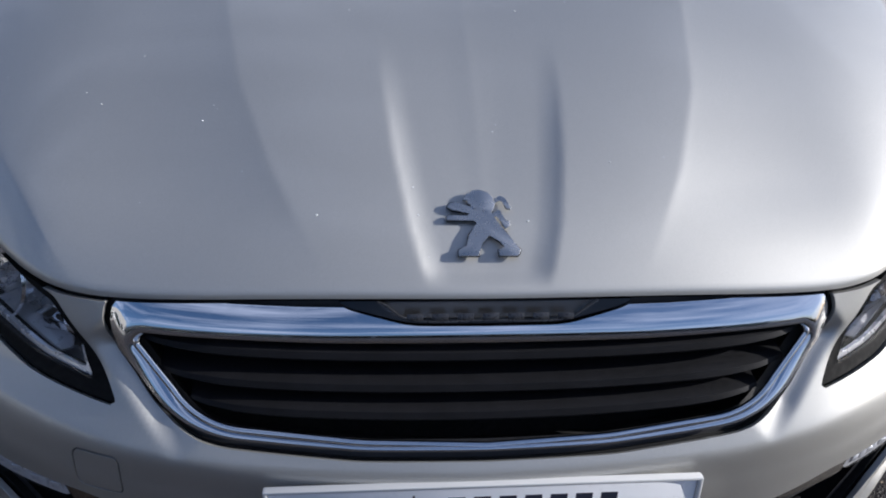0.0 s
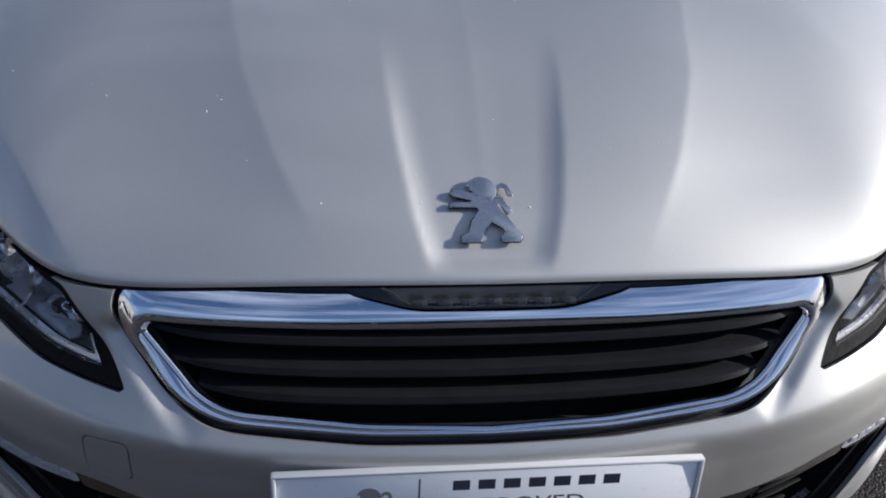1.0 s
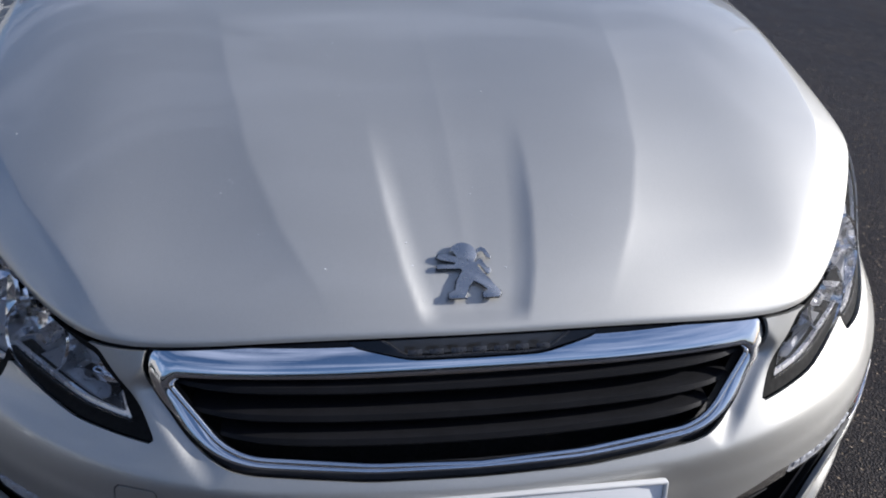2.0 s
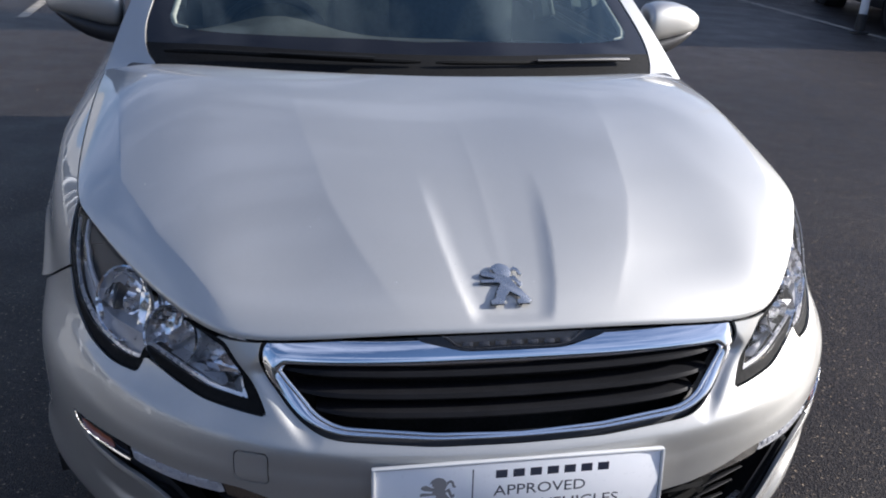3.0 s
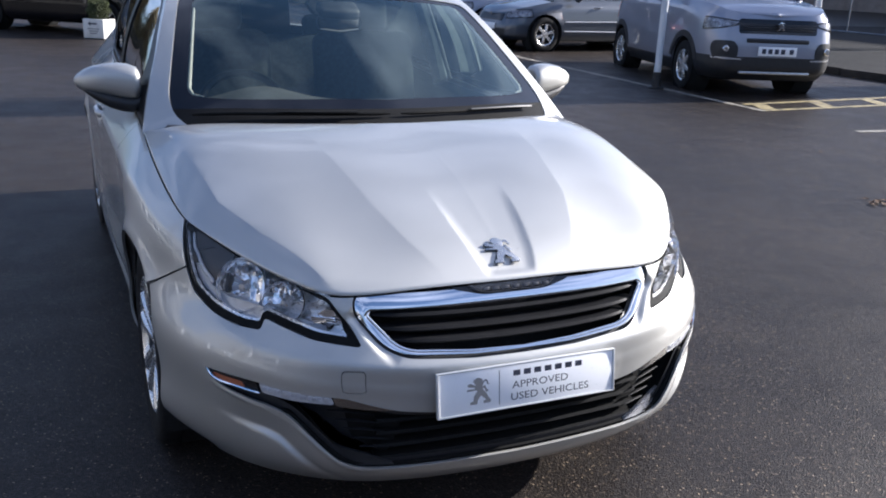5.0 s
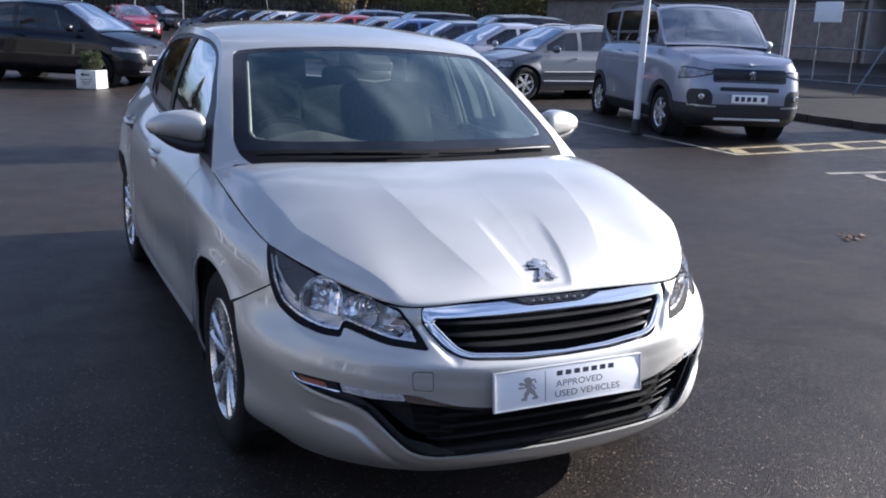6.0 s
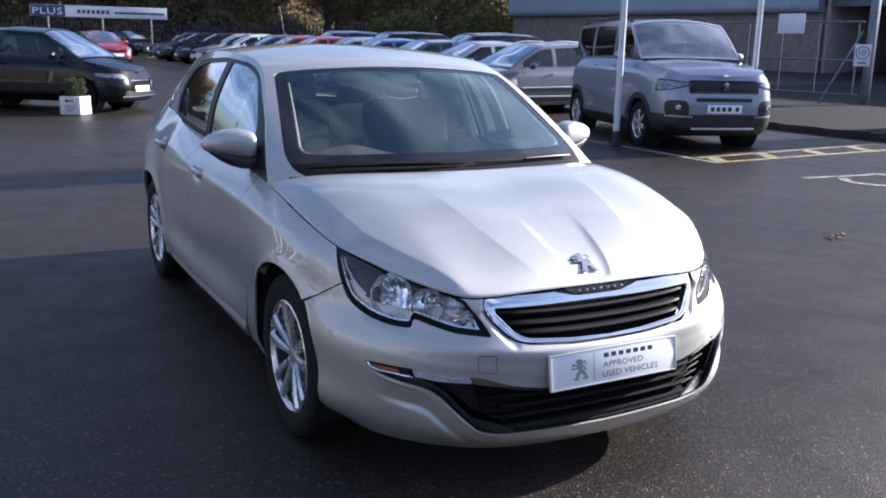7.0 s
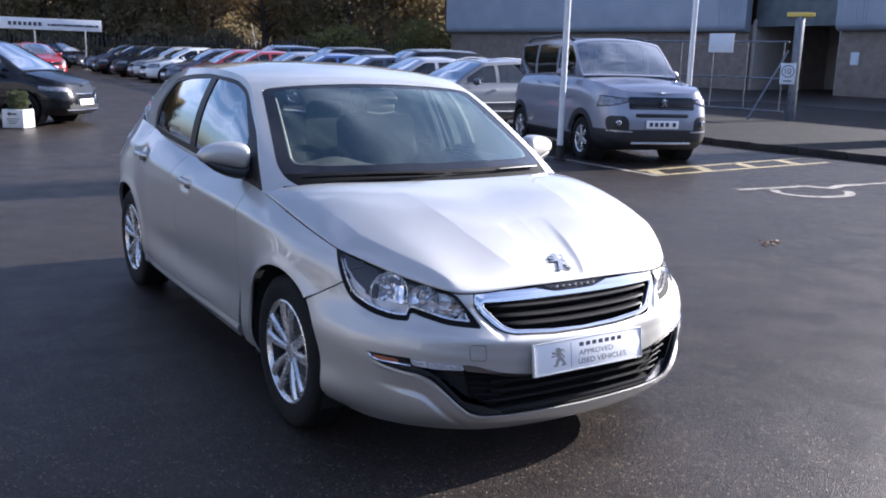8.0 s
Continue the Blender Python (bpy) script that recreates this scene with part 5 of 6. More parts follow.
flat_path([(6.86, 5.0), (7.5, 4.92), (8.12, 4.86)], .10, bm)
flat_path([(7.68 + .52 * math.cos(a), 4.52 + .40 * math.sin(a)) for a in np.linspace(2.3, 5.9, 24)], .12, bm)
flat_path([(7.95, 4.95), (8.20, 4.62), (8.55, 4.72), (8.9, 4.68)], .14, bm)
flat_path([(8.9, 4.68), (9.9, 4.62)], .08, bm)
bmesh.ops.recalc_face_normals(bm, faces=bm.faces)
tagged(part("bay_symbol", bm, PALE, None, "", 0), "worn pale wheelchair symbol painted on the asphalt", "road marking", kind="structure")

# kerb stones and the pavement behind them
KERB = varied("kerb concrete", (.024, .0225, .021), (.050, .046, .042), .85, 5.0, bump_scale=90.0, bump_by=.6)
PAVE = varied("pavement asphalt", (.014, .0135, .013), (.025, .024, .0225), .8, 2.0, bump_scale=140.0, bump_by=.7)
for m_ in (KERB, PAVE):
    bsdf(m_).inputs["Specular IOR Level"].default_value = .12
kerb_line = curve([(12.6, 1.5), (12.1, 4.4), (11.85, 6.1), (11.55, 7.7), (11.35, 9.6), (11.4, 14.0), (11.6, 20.0)], 22)
pavement_bm = bmesh.new()
rows = []
for x, y in curve(kerb_line, 60):
    rows.append([pavement_bm.verts.new((xx, y, ground_z(xx, y) + .115)) for xx in (x + .10, x + 2.5, x + 6.0, x + 14.0)])
for r0, r1 in zip(rows, rows[1:]):
    for i in range(3):
        pavement_bm.faces.new((r0[i], r0[i + 1], r1[i + 1], r1[i]))
tagged(part("pavement", pavement_bm, PAVE, None), "dark tarmac pavement behind a kerb", "pavement", kind="structure")
kerb = thing("kerb", "weathered concrete kerb along the car park", "kerb", kind="structure")
for (x, y), (x1, y1) in zip(kerb_line, kerb_line[1:]):
    d = math.hypot(x1 - x, y1 - y)
    ob = part("kerb_stone", box_bm((.125, d - .012, .26), Matrix(), .012), KERB, kerb)
    ob.matrix_basis = pose((x + x1) / 2, (y + y1) / 2, ground_z((x + x1) / 2, (y + y1) / 2) - .005, 0, 0, math.degrees(math.atan2(-(x1 - x), y1 - y)))

# fallen leaves
LEAF = varied("dead leaf", (.09, .05, .025), (.19, .11, .05), .8, 30.0)
rnd = random.Random(9)
bm = bmesh.new()
def leaf(bm, x, y, size):
    a, z = rnd.uniform(0, 6.3), ground_z(x, y) + .006
    c, s = math.cos(a), math.sin(a)
    vs = []
    for px, py, pz in ((-.5, 0, .0), (-.2, .28, .12), (.2, .26, .18), (.6, 0, .05), (.2, -.26, .15), (-.2, -.28, .1)):
        vs.append(bm.verts.new((x + size * (c * px - s * py), y + size * (s * px + c * py), z + size * pz)))
    bm.faces.new(vs)


for k in range(9):
    leaf(bm, 4.40 + rnd.gauss(0, .09), 2.58 + rnd.gauss(0, .06), rnd.uniform(.05, .09))
for k in range(14):
    leaf(bm, rnd.uniform(1.5, 11), rnd.uniform(1, 9), rnd.uniform(.03, .06))
for k in range(30):
    t = rnd.uniform(0, 1)
    q = kerb_line[int(t * 20)]
    leaf(bm, q[0] - rnd.uniform(.1, .5), q[1] + rnd.uniform(-.4, .4), rnd.uniform(.04, .08))
tagged(part("fallen_leaves", bm, LEAF, None, "", 0), "brown dead leaves lying on wet asphalt", "leaves", kind="stuff")
# ---- other vehicles: one builder for plain bodies ----
def place(ob, x, y, turn):
    ob.matrix_basis = pose(x, y, ground_z(x, y), 0, 0, turn)
    return ob


def small_wheel(parent, at, sgn, R, width=.19):
    w = new("wheel")
    w.parent = parent
    w.matrix_basis = Matrix.Translation(at)
    h, r = width / 2, R * .64
    part("tyre", lathe([(-h * .86, r), (-h, r * 1.12), (-h, R * .90), (-h * .8, R * .985), (-h * .4, R), (h * .4, R), (h * .8, R * .985), (h, R * .90), (h, r * 1.12), (h * .86, r)], 32, "x"), RUBBER, w)
    bm = lathe([(sgn * h * .9, r), (sgn * h * .8, r * .93), (-sgn * h * .2, r * .86)], 32, "x")
    for k in range(6):
        a = math.pi / 3 * k + .3
        q = Vector((sgn * h * .70, math.cos(a) * r * .5, math.sin(a) * r * .5))
        box(bm, (.03, r * .9, r * .30), Matrix.Translation(q) @ Matrix.Rotation(a, 4, "X"), .008, 1)
    lathe([(sgn * h * .5, r * .3), (sgn * h * .86, r * .26), (sgn * h * .88, .001)], 20, "x", bm=bm)
    part("rim", bm, ALLOY, w)
    # dark disc in place of the shade within the wheel
    part("wheel_shade", lathe([(0, .01), (0, r * .9)], 24, "x"), WELL, w)


def soft(y, ys, zs, d):
    """A polyline with its corners rounded over d."""
    return sum(w * np.interp(np.asarray(y) + k * d, ys, zs) for k, w in ((-1, .15), (-.5, .22), (0, .26), (.5, .22), (1, .15)))


BANNER = varied("white banner vinyl", (.66, .68, .72), (.76, .78, .81), .5, 3.0)
LAMP_DIM = varied("grey lamp reflector", (.06, .06, .065), (.42, .42, .44), .30, 16.0, .7, detail=2.0)


def plain_car(name, label, at, turn, paint, L=4.05, W=1.72, H=1.46, nose=.66, cowl=(1.0, .93), crown=(1.85, 1.40), roof_end=(3.25, 1.37), tail=(3.95, 1.0), axles=(.78, 3.28), R=.305, posts=(2.15, 3.0), group="", clad=False, plate=True, lamp_z=(.60, .75), mask=(.50, .62), n_exp=4.6, wide_top=1.0):
    t = thing(name, label, "van" if name == "people_carrier" else "car", group=group)
    hw = W / 2
    top_y = [0, .05, .30, cowl[0], (cowl[0] + tail[0]) / 2, tail[0], L]
    top_z = [nose - .07, nose, nose + (cowl[1] - nose) * .45, cowl[1], cowl[1] + .02, tail[1] - .03, tail[1] - .12]
    ztop = lambda y: soft(y, top_y, top_z, .09)
    levels = np.array([0, .10, .28, .5, .7, .86, 1.0])
    wide = np.array([.90, .97, 1.0, 1.0, .985, .955, .865])
    inset = np.array([.10, .03, .0, .0, .02, .055, .10])
    v = np.linspace(0, 1, 34)
    k = spline(levels, np.stack([wide, inset], 1), v)
    phi = np.linspace(-math.pi, math.pi, 181)
    c, s = np.cos(phi), np.sin(phi)
    X = (np.sign(s) * np.abs(s) ** (2 / n_exp))[:, None] * hw * k[None, :, 0]
    Y = L / 2 - (np.sign(c) * np.abs(c) ** (2 / n_exp))[:, None] * (L / 2 - k[None, :, 1])
    z0 = .20 if not clad else .24
    Z = z0 + (ztop(Y) - z0) * v[None]
    p = np.stack([X, Y, Z], -1)
    nrm = grid_normals(p, p - np.array((0, L / 2, .45)))
    arch = [R * 1.17 - np.hypot(Y - a, Z - R) for a in axles]
    sheet = cut_sheet(p, nrm, arch, .03)
    body = sheet_part("body", sheet, paint, t)
    front = Y - L * .3
    ax = np.abs(X)
    if clad:
        part_low = cut_sheet(p + nrm * .004, nrm, arch + [Z - .40 - .135 * np.clip((.8 - Y) / .3, 0, 1)], .004)
        sheet_part("cladding", part_low, BLACK_PLASTIC, t)
        for a in axles:
            h_ = np.hypot(Y - a, Z - R)
            for sgn in (-1, 1):
                sheet_part("arch_trim", cut_sheet(p + nrm * .009, nrm, [R * 1.165 - h_, h_ - R * 1.42, .2 - X * sgn, .44 - Z], .01), BLACK_PLASTIC, t)
        girth = np.abs(X) + Y
        pod = outline_field(rounded([(.54, .515), (.95, .515), (1.03, .60), (1.02, .70), (.93, .735), (.62, .735), (.54, .66)], .05), girth, Z)
        lip_ = outline_field(rounded([(.46, .495), (.99, .50), (1.03, .535), (.95, .525), (.60, .522), (.48, .515)], .008), girth, Z)
        for sgn in (-1, 1):
            near = np.maximum(Y - 1.0, .1 - X * sgn)
            sheet_part("fog_surround", cut_sheet(p + nrm * .006, nrm, [pod, near], .006), BLACK_PLASTIC, t)
            sheet_part("fog_trim", cut_sheet(p + nrm * .010, nrm, [lip_, near], .008), SATIN, t)
    else:
        sheet_part("lower_intake", cut_sheet(p + nrm * .003, nrm, [front, np.maximum(ax - hw * .62, np.maximum(.24 - Z, Z - .40))], .004), BLACK_PLASTIC, body)
    sheet_part("grille", cut_sheet(p + nrm * .003, nrm, [front, np.maximum(ax - hw * mask[0], np.maximum(mask[1] - (.10 if clad else .075) - Z, Z - mask[1] - (.085 if clad else .055)))], .004), GLOSS_BLACK, body)
    for sgn in (-1, 1):
        lamp_f = np.maximum(np.maximum(hw * .56 - X * sgn, Y - .52), np.maximum(lamp_z[0] - .02 + .05 * (Y / .5) - Z, Z - lamp_z[1] - .02 * (Y / .5)))
        if clad:
            r_ = np.clip((ax / hw - .56) / .40, 0, 1)
            lamp_f = np.maximum(np.maximum(hw * .56 - X * sgn, Y - .42), np.maximum(.935 - .085 * r_ - Z, Z - .985 - .045 * r_))
        lamp = sheet_part("headlamp", cut_sheet(p + nrm * .004, nrm, [lamp_f], .004), GLOSS_BLACK, body)
        sheet_part("reflector", cut_sheet(p + nrm * .007, nrm, [lamp_f + .018], .002), LAMP_DIM, lamp)
        sheet_part("lens", cut_sheet(p + nrm * .010, nrm, [lamp_f], .004), LAMP_GLASS, lamp)
        tail_f = np.maximum(np.maximum(hw * .60 - X * sgn, L - .30 - Y), np.maximum(tail[1] - .42 - Z, Z - tail[1] + .16))
        sheet_part("tail_lamp", cut_sheet(p + nrm * .004, nrm, [tail_f], .004), RED_PAINT, body)
    if plate:
        part("number_plate", box_bm((.52, .012, .112), pose(0, -.008, mask[1] - .18, -6), .003), PLATE_WHITE, t)
    # bonnet and deck
    yd = np.linspace(.012, L - .012, 90)
    wd = np.linspace(-1, 1, 31)
    xt = hw * .865 * np.clip(1 - np.abs((yd - L / 2) / (L / 2 - .10)) ** n_exp, .0, 1) ** (1 / n_exp)
    pd = np.stack([xt[:, None] * wd[None], np.repeat(yd[:, None], 31, 1), ztop(yd)[:, None] + .035 * (1 - wd[None] ** 2) * np.clip(yd / .3, 0, 1)[:, None]], -1)
    sheet_part("bonnet", cut_sheet(pd, grid_normals(pd, np.zeros_like(pd) + (0, 0, 1)), []), paint, t)
    # glasshouse
    ry = np.array([cowl[0], (cowl[0] + crown[0]) / 2, crown[0], (crown[0] + roof_end[0]) / 2, roof_end[0], (roof_end[0] + tail[0]) / 2, tail[0]])
    rz = np.array([cowl[1] + .015, (cowl[1] + crown[1]) / 2 + .01, crown[1] - .02, max(crown[1], roof_end[1]) + .01, roof_end[1] - .01, (roof_end[1] + tail[1]) / 2 + .04, tail[1]])
    rx = hw * np.array([.90, .87, .815, .80, .79, .78, .78] if clad else [.83, .755, .695, .70, .675, .66, .70]) * wide_top
    y = np.linspace(cowl[0], tail[0], 80)
    rail = np.stack([soft(y, ry, rx, .10), soft(y, ry, rz, .07)], 1)
    belt = np.stack([np.interp(y, yd, xt) * 1.0, ztop(y)], 1)
    tt = np.linspace(0, 1, 24)
    fx = belt[:, None, 0] + (rail[:, None, 0] - belt[:, None, 0]) * tt + .02 * np.sin(np.pi * tt)[None] * np.clip((rail[:, 1] - belt[:, 1]) / .3, 0, 1)[:, None]
    fz = belt[:, None, 1] + (rail[:, None, 1] - belt[:, None, 1]) * tt
    pf = np.stack([fx, np.repeat(y[:, None], 24, 1), fz], -1)
    nf = grid_normals(pf, np.zeros_like(pf) + (1, 0, .2))
    yy, rzz, bzz = pf[..., 1], np.repeat(rail[:, None, 1], 24, 1), np.repeat(belt[:, None, 1], 24, 1)
    win = np.maximum(np.maximum(bzz + .035 - fz, fz - rzz + .055), np.maximum(cowl[0] + .32 - yy, yy - tail[0] + .28))
    for q in posts:
        win = np.maximum(win, .045 - np.abs(yy - q))
    for flip in (False, True):
        side = sheet_part("window_frame", cut_sheet(pf, nf, [-win], .015, flip), paint, t)
        sheet_part("window", cut_sheet(pf - nf * .006, nf, [win - .004], 0, flip), FAR_GLASS, side)
    w = np.linspace(-1, 1, 41)
    mid = rail[:, 1] + .075 * np.clip((rail[:, 1] - cowl[1]) / .2, .25, 1) * np.clip(1.3 - np.abs(y - L / 2) / L, .6, 1)
    pt = np.stack([rail[:, None, 0] * w[None], np.repeat(y[:, None], 41, 1), mid[:, None] - (mid - rail[:, 1])[:, None] * w[None] ** 2], -1)
    nt = grid_normals(pt, np.zeros_like(pt) + (0, 0, 1))
    ty_ = pt[..., 1]
    ws = np.maximum(np.abs(w)[None] - (.955 if clad else .92), np.maximum(cowl[0] + .03 - ty_, ty_ - crown[0] + .03))
    rw = np.maximum(np.abs(w)[None] - .86, np.maximum(roof_end[0] + .06 - ty_, ty_ - tail[0] + .10))
    roof_ = sheet_part("roof", cut_sheet(pt, nt, [-ws, -rw], .012), paint, t)
    sheet_part("windscreen", cut_sheet(pt - nt * .005, nt, [ws - .004]), FAR_SCREEN, roof_)
    sheet_part("rear_window", cut_sheet(pt - nt * .005, nt, [rw - .004]), SIDE_GLASS, roof_)
    part("cabin", box_bm((W * .74, (roof_end[0] - cowl[0]) * .80, cowl[1] - .42), pose(0, (cowl[0] + roof_end[0]) / 2 + .12, .40 + (cowl[1] - .42) / 2 + .02), .05), TRIM, t)
    for sx in (-.34, .34):
        part("seat", box_bm((.48, .16, .72), pose(sx, (cowl[0] + tail[0]) / 2 - .25, cowl[1] + .06, -14), .06, 2), SEAT, t)
    part("underbody", box_bm((W * .80, L * .84, .18), pose(0, L / 2, .29), .03), UNDER, t)
    for a in axles:
        for sgn in (-1, 1):
            small_wheel(t, (sgn * (hw - .115), a, R), sgn, R)
            part("wheel_well", lathe([(sgn * (hw - .30), .01), (sgn * (hw - .30), R * 1.16), (sgn * (hw - .03), R * 1.165)], 28, "x", (0, a, R)), WELL, t)
    for sgn in (-1, 1):
        bm = bmesh.new()
        bmesh.ops.create_uvsphere(bm, u_segments=14, v_segments=8, radius=1, matrix=pose(sgn * (hw + .06), cowl[0] + .42, cowl[1] + .07) @ Matrix.Diagonal((.115, .06, .075, 1)))
        part("door_mirror", bm, paint, t)
        for hy in (posts[0] - .18, posts[0] + .62 if len(posts) > 1 else posts[0] - .18):
            part("door_handle", sweep([(sgn * (hw * .985 - .004), hy - .09, cowl[1] - .10), (sgn * (hw * .985 + .016), hy, cowl[1] - .095), (sgn * (hw * .985 - .004), hy + .09, cowl[1] - .09)], .012, 6), paint, t)
    place(t, at[0], at[1], turn)
    return t


# grey people carrier in the marked bay
mpv = plain_car("people_carrier", "grey metallic tall people carrier parked in a bay", (7.74, 7.22), -17.0, VAN_GREY, L=4.40, W=1.85, H=1.88, nose=1.07, cowl=(1.14, 1.265), crown=(1.72, 1.850), roof_end=(4.15, 1.835), tail=(4.37, 1.25), axles=(.92, 3.70), R=.335, posts=(2.25, 3.25), clad=True, plate=False, lamp_z=(.84, 1.02), mask=(.58, .930), n_exp=7.0, wide_top=1.0)
plate_v = part("number_plate", box_bm((.53, .014, .118), pose(0, -.018, .615), .003), PLATE_WHITE, mpv, "white plate with dark bars")
for k in range(5):
    part("plate_bar", box_bm((.055, .004, .062), pose(-.19 + .088 * k + (.03 if k > 3 else 0), -.026, .615)), INK, plate_v)
part("bumper_slot", box_bm((.86, .04, .055), pose(0, .010, .745), .015), BLACK_PLASTIC, mpv)
part("skid_bar", box_bm((.98, .05, .035), pose(0, .012, .335), .012), SATIN, mpv)
for k in range(3):
    part("grille_bar", box_bm((1.02, .012, .010), pose(0, -.004, .89 + .032 * k), .003), BLACK_PLASTIC, mpv)
emblem(CHROME, mpv, pose(0, -.012, .935, 90), 1.2, .006)
for sgn in (-1, 1):
    part("fog_lamp", lathe([(-.012, .001), (-.012, .034), (-.004, .042), (.03, .042)], 20, "y"), REFLECTOR, mpv).matrix_basis = pose(sgn * .70, .012, .63, 0, 0, 10 * sgn)
    part("roof_rail", sweep(curve([(sgn * .66, 1.95, 1.86), (sgn * .67, 2.10, 1.905), (sgn * .67, 3.0, 1.920), (sgn * .66, 3.9, 1.900), (sgn * .65, 4.05, 1.86)], 16), .024, 8), BLACK_PLASTIC, mpv)
for sgn in (-1, 1):
    part("wiper", sweep([(sgn * .35 + .25, 1.20, 1.262), (sgn * .35 - .25, 1.17, 1.262)], .012, 6), BLACK_PLASTIC, mpv)

# row of parked cars, noses to the lane
row = [("estate_car", "light grey estate car with roof rails in a parked row", ESTATE_GREY, 13.95, dict(L=4.16, H=1.51, roof_end=(3.75, 1.43), tail=(4.08, 1.02), posts=(2.15, 3.05, 3.6), R=.32)),
       ("small_car", "grey small car in a parked row", VAN_GREY, 16.6, {}),
       ("small_car", "dark blue small car in a parked row", NAVY_PAINT, 19.2, dict(L=3.9)),
       ("small_car", "bright blue small car in a parked row", BLUE_PAINT, 21.8, dict(L=3.8)),
       ("small_car", "grey hatchback in a parked row", VAN_GREY, 24.4, {}),
       ("small_car", "red small car in a parked row", RED_PAINT, 27.0, dict(L=3.85)),
       ("small_car", "red hatchback in a parked row", RED_PAINT, 29.6, {}),
       ("small_car", "dark blue hatchback in a parked row", NAVY_PAINT, 32.3, {}),
       ("small_car", "white small car in a parked row", WHITE_PAINT, 35.2, dict(L=3.7, H=1.5)),
       ("small_car", "silver small car in a parked row", SILVER, 38.0, dict(L=3.8)),
       ("small_car", "black hatchback in a parked row", BLACK_PAINT, 41.2, {}),
       ("small_car", "black hatchback in a parked row", BLACK_PAINT, 44.4, {}),
       ("small_car", "dark blue hatchback in a parked row", NAVY_PAINT, 47.6, {})]
rnd = random.Random(3)
for name, label, paint, y, more in row:
    ob = plain_car(name, label, (6.95 + .12 * (y > 30) + rnd.uniform(-.1, .15), y), -90 + (4 if name == "estate_car" else rnd.uniform(-3, 3)), paint, group="parked row", **more)
    if name == "estate_car":
        for sgn in (-1, 1):
            part("side_strip", sweep([(sgn * .868, y_, .56 + .012 * (y_ - 1.2)) for y_ in (1.2, 2.1, 2.95)], .012, 6), SATIN, ob)
            part("side_strip", sweep([(sgn * .862, y_, .385) for y_ in (1.2, 2.1, 2.85)], .011, 6), SATIN, ob)
            part("roof_rail", sweep(curve([(sgn * .56, 2.0, 1.43), (sgn * .57, 2.15, 1.47), (sgn * .57, 3.0, 1.485), (sgn * .55, 3.6, 1.455), (sgn * .54, 3.72, 1.42)], 14), .015, 8), SATIN, ob)
for x, y, paint, label in ((13.6, 18.5, BLACK_PAINT, "black car parked behind the row"), (13.8, 24.0, BLACK_PAINT, "black car parked behind the row"), (14.0, 29.5, NAVY_PAINT, "dark blue car parked behind the row")):
    plain_car("suv", label, (x, y), 90, paint, L=4.4, W=1.8, H=1.62, nose=.80, cowl=(1.1, 1.03), crown=(1.95, 1.56), roof_end=(3.75, 1.54), tail=(4.3, 1.1), axles=(.85, 3.45), R=.34, posts=(2.3, 3.25), group="back row")
blackie = plain_car("small_car", "black small hatchback with a white front plate", (1.25, 16.0), 52, BLACK_PAINT, L=3.95, W=1.74, H=1.46, nose=.75, cowl=(.84, .975), crown=(1.66, 1.48), roof_end=(3.2, 1.46), tail=(3.88, 1.02), axles=(.80, 3.27), posts=(2.55,), R=.31, lamp_z=(.63, .73))
for z, w, r in ((.30, .62, .007), (.60, .36, .008), (.42, .34, .006)):
    part("chrome_line", sweep([(-w, .05, z), (-w * .5, -.012, z - .004), (0, -.018, z - .004), (w * .5, -.012, z - .004), (w, .05, z)], r, 6), CHROME, blackie)
for sgn in (-1, 1):
    part("chrome_line", sweep([(sgn * .36, -.010, .60), (sgn * .34, -.016, .42)], .009, 6), CHROME, blackie)
for x, dz, m in ((-.20, 0, BANNER), (.06, .02, base("green card", (.12, .45, .25), .6))):
    part("windscreen_card", box_bm((.22, .006, .17), pose(x, 1.20, 1.15 + dz, -58), .002), m, blackie)
plain_car("small_car", "red hatchback parked under the banner", (4.25, 39.0), 13, RED_PAINT, posts=(2.15, 3.0))
plain_car("small_car", "black hatchback parked by the fence", (8.2, 53.0), 25, BLACK_PAINT)
plain_car("small_car", "white hatchback parked by the fence", (3.2, 47.5), 38, WHITE_PAINT)

# planter box with a clipped bush
BOX_WHITE = varied("white planter paint", (.60, .59, .55), (.76, .75, .71), .55, 8.0)
planter = thing("planter", "white square planter box with a printed arrow", "planter")
part("planter_box", box_bm((.46, .46, .38), pose(0, 0, .20), .012), BOX_WHITE, planter)
for sx in (-.19, .19):
    for sy in (-.19, .19):
        part("foot", box_bm((.06, .06, .03), pose(sx, sy, .014), .005), BLACK_PLASTIC, planter)
ab = bmesh.new()
box(ab, (.15, .004, .030), pose(.01, -.2325, .30))
extrude_outline([(-.12, .30), (-.055, .345), (-.055, .255)], .004, Matrix(((1, 0, 0, 0), (0, 0, -1, -.231), (0, 1, 0, 0), (0, 0, 0, 1))), 0, ab)
for k in range(3):
    box(ab, (.26 - .05 * k, .004, .014), pose(0, -.2325, .20 - .045 * k))
part("printed_arrow", ab, PRINT_GREY, planter)
place(planter, -.02, 15.55, -36)
planter.matrix_basis = planter.matrix_basis @ Matrix.Scale(.87, 4)
BUSH = varied("box leaves", (.03, .045, .012), (.09, .10, .03), .6, 40.0)


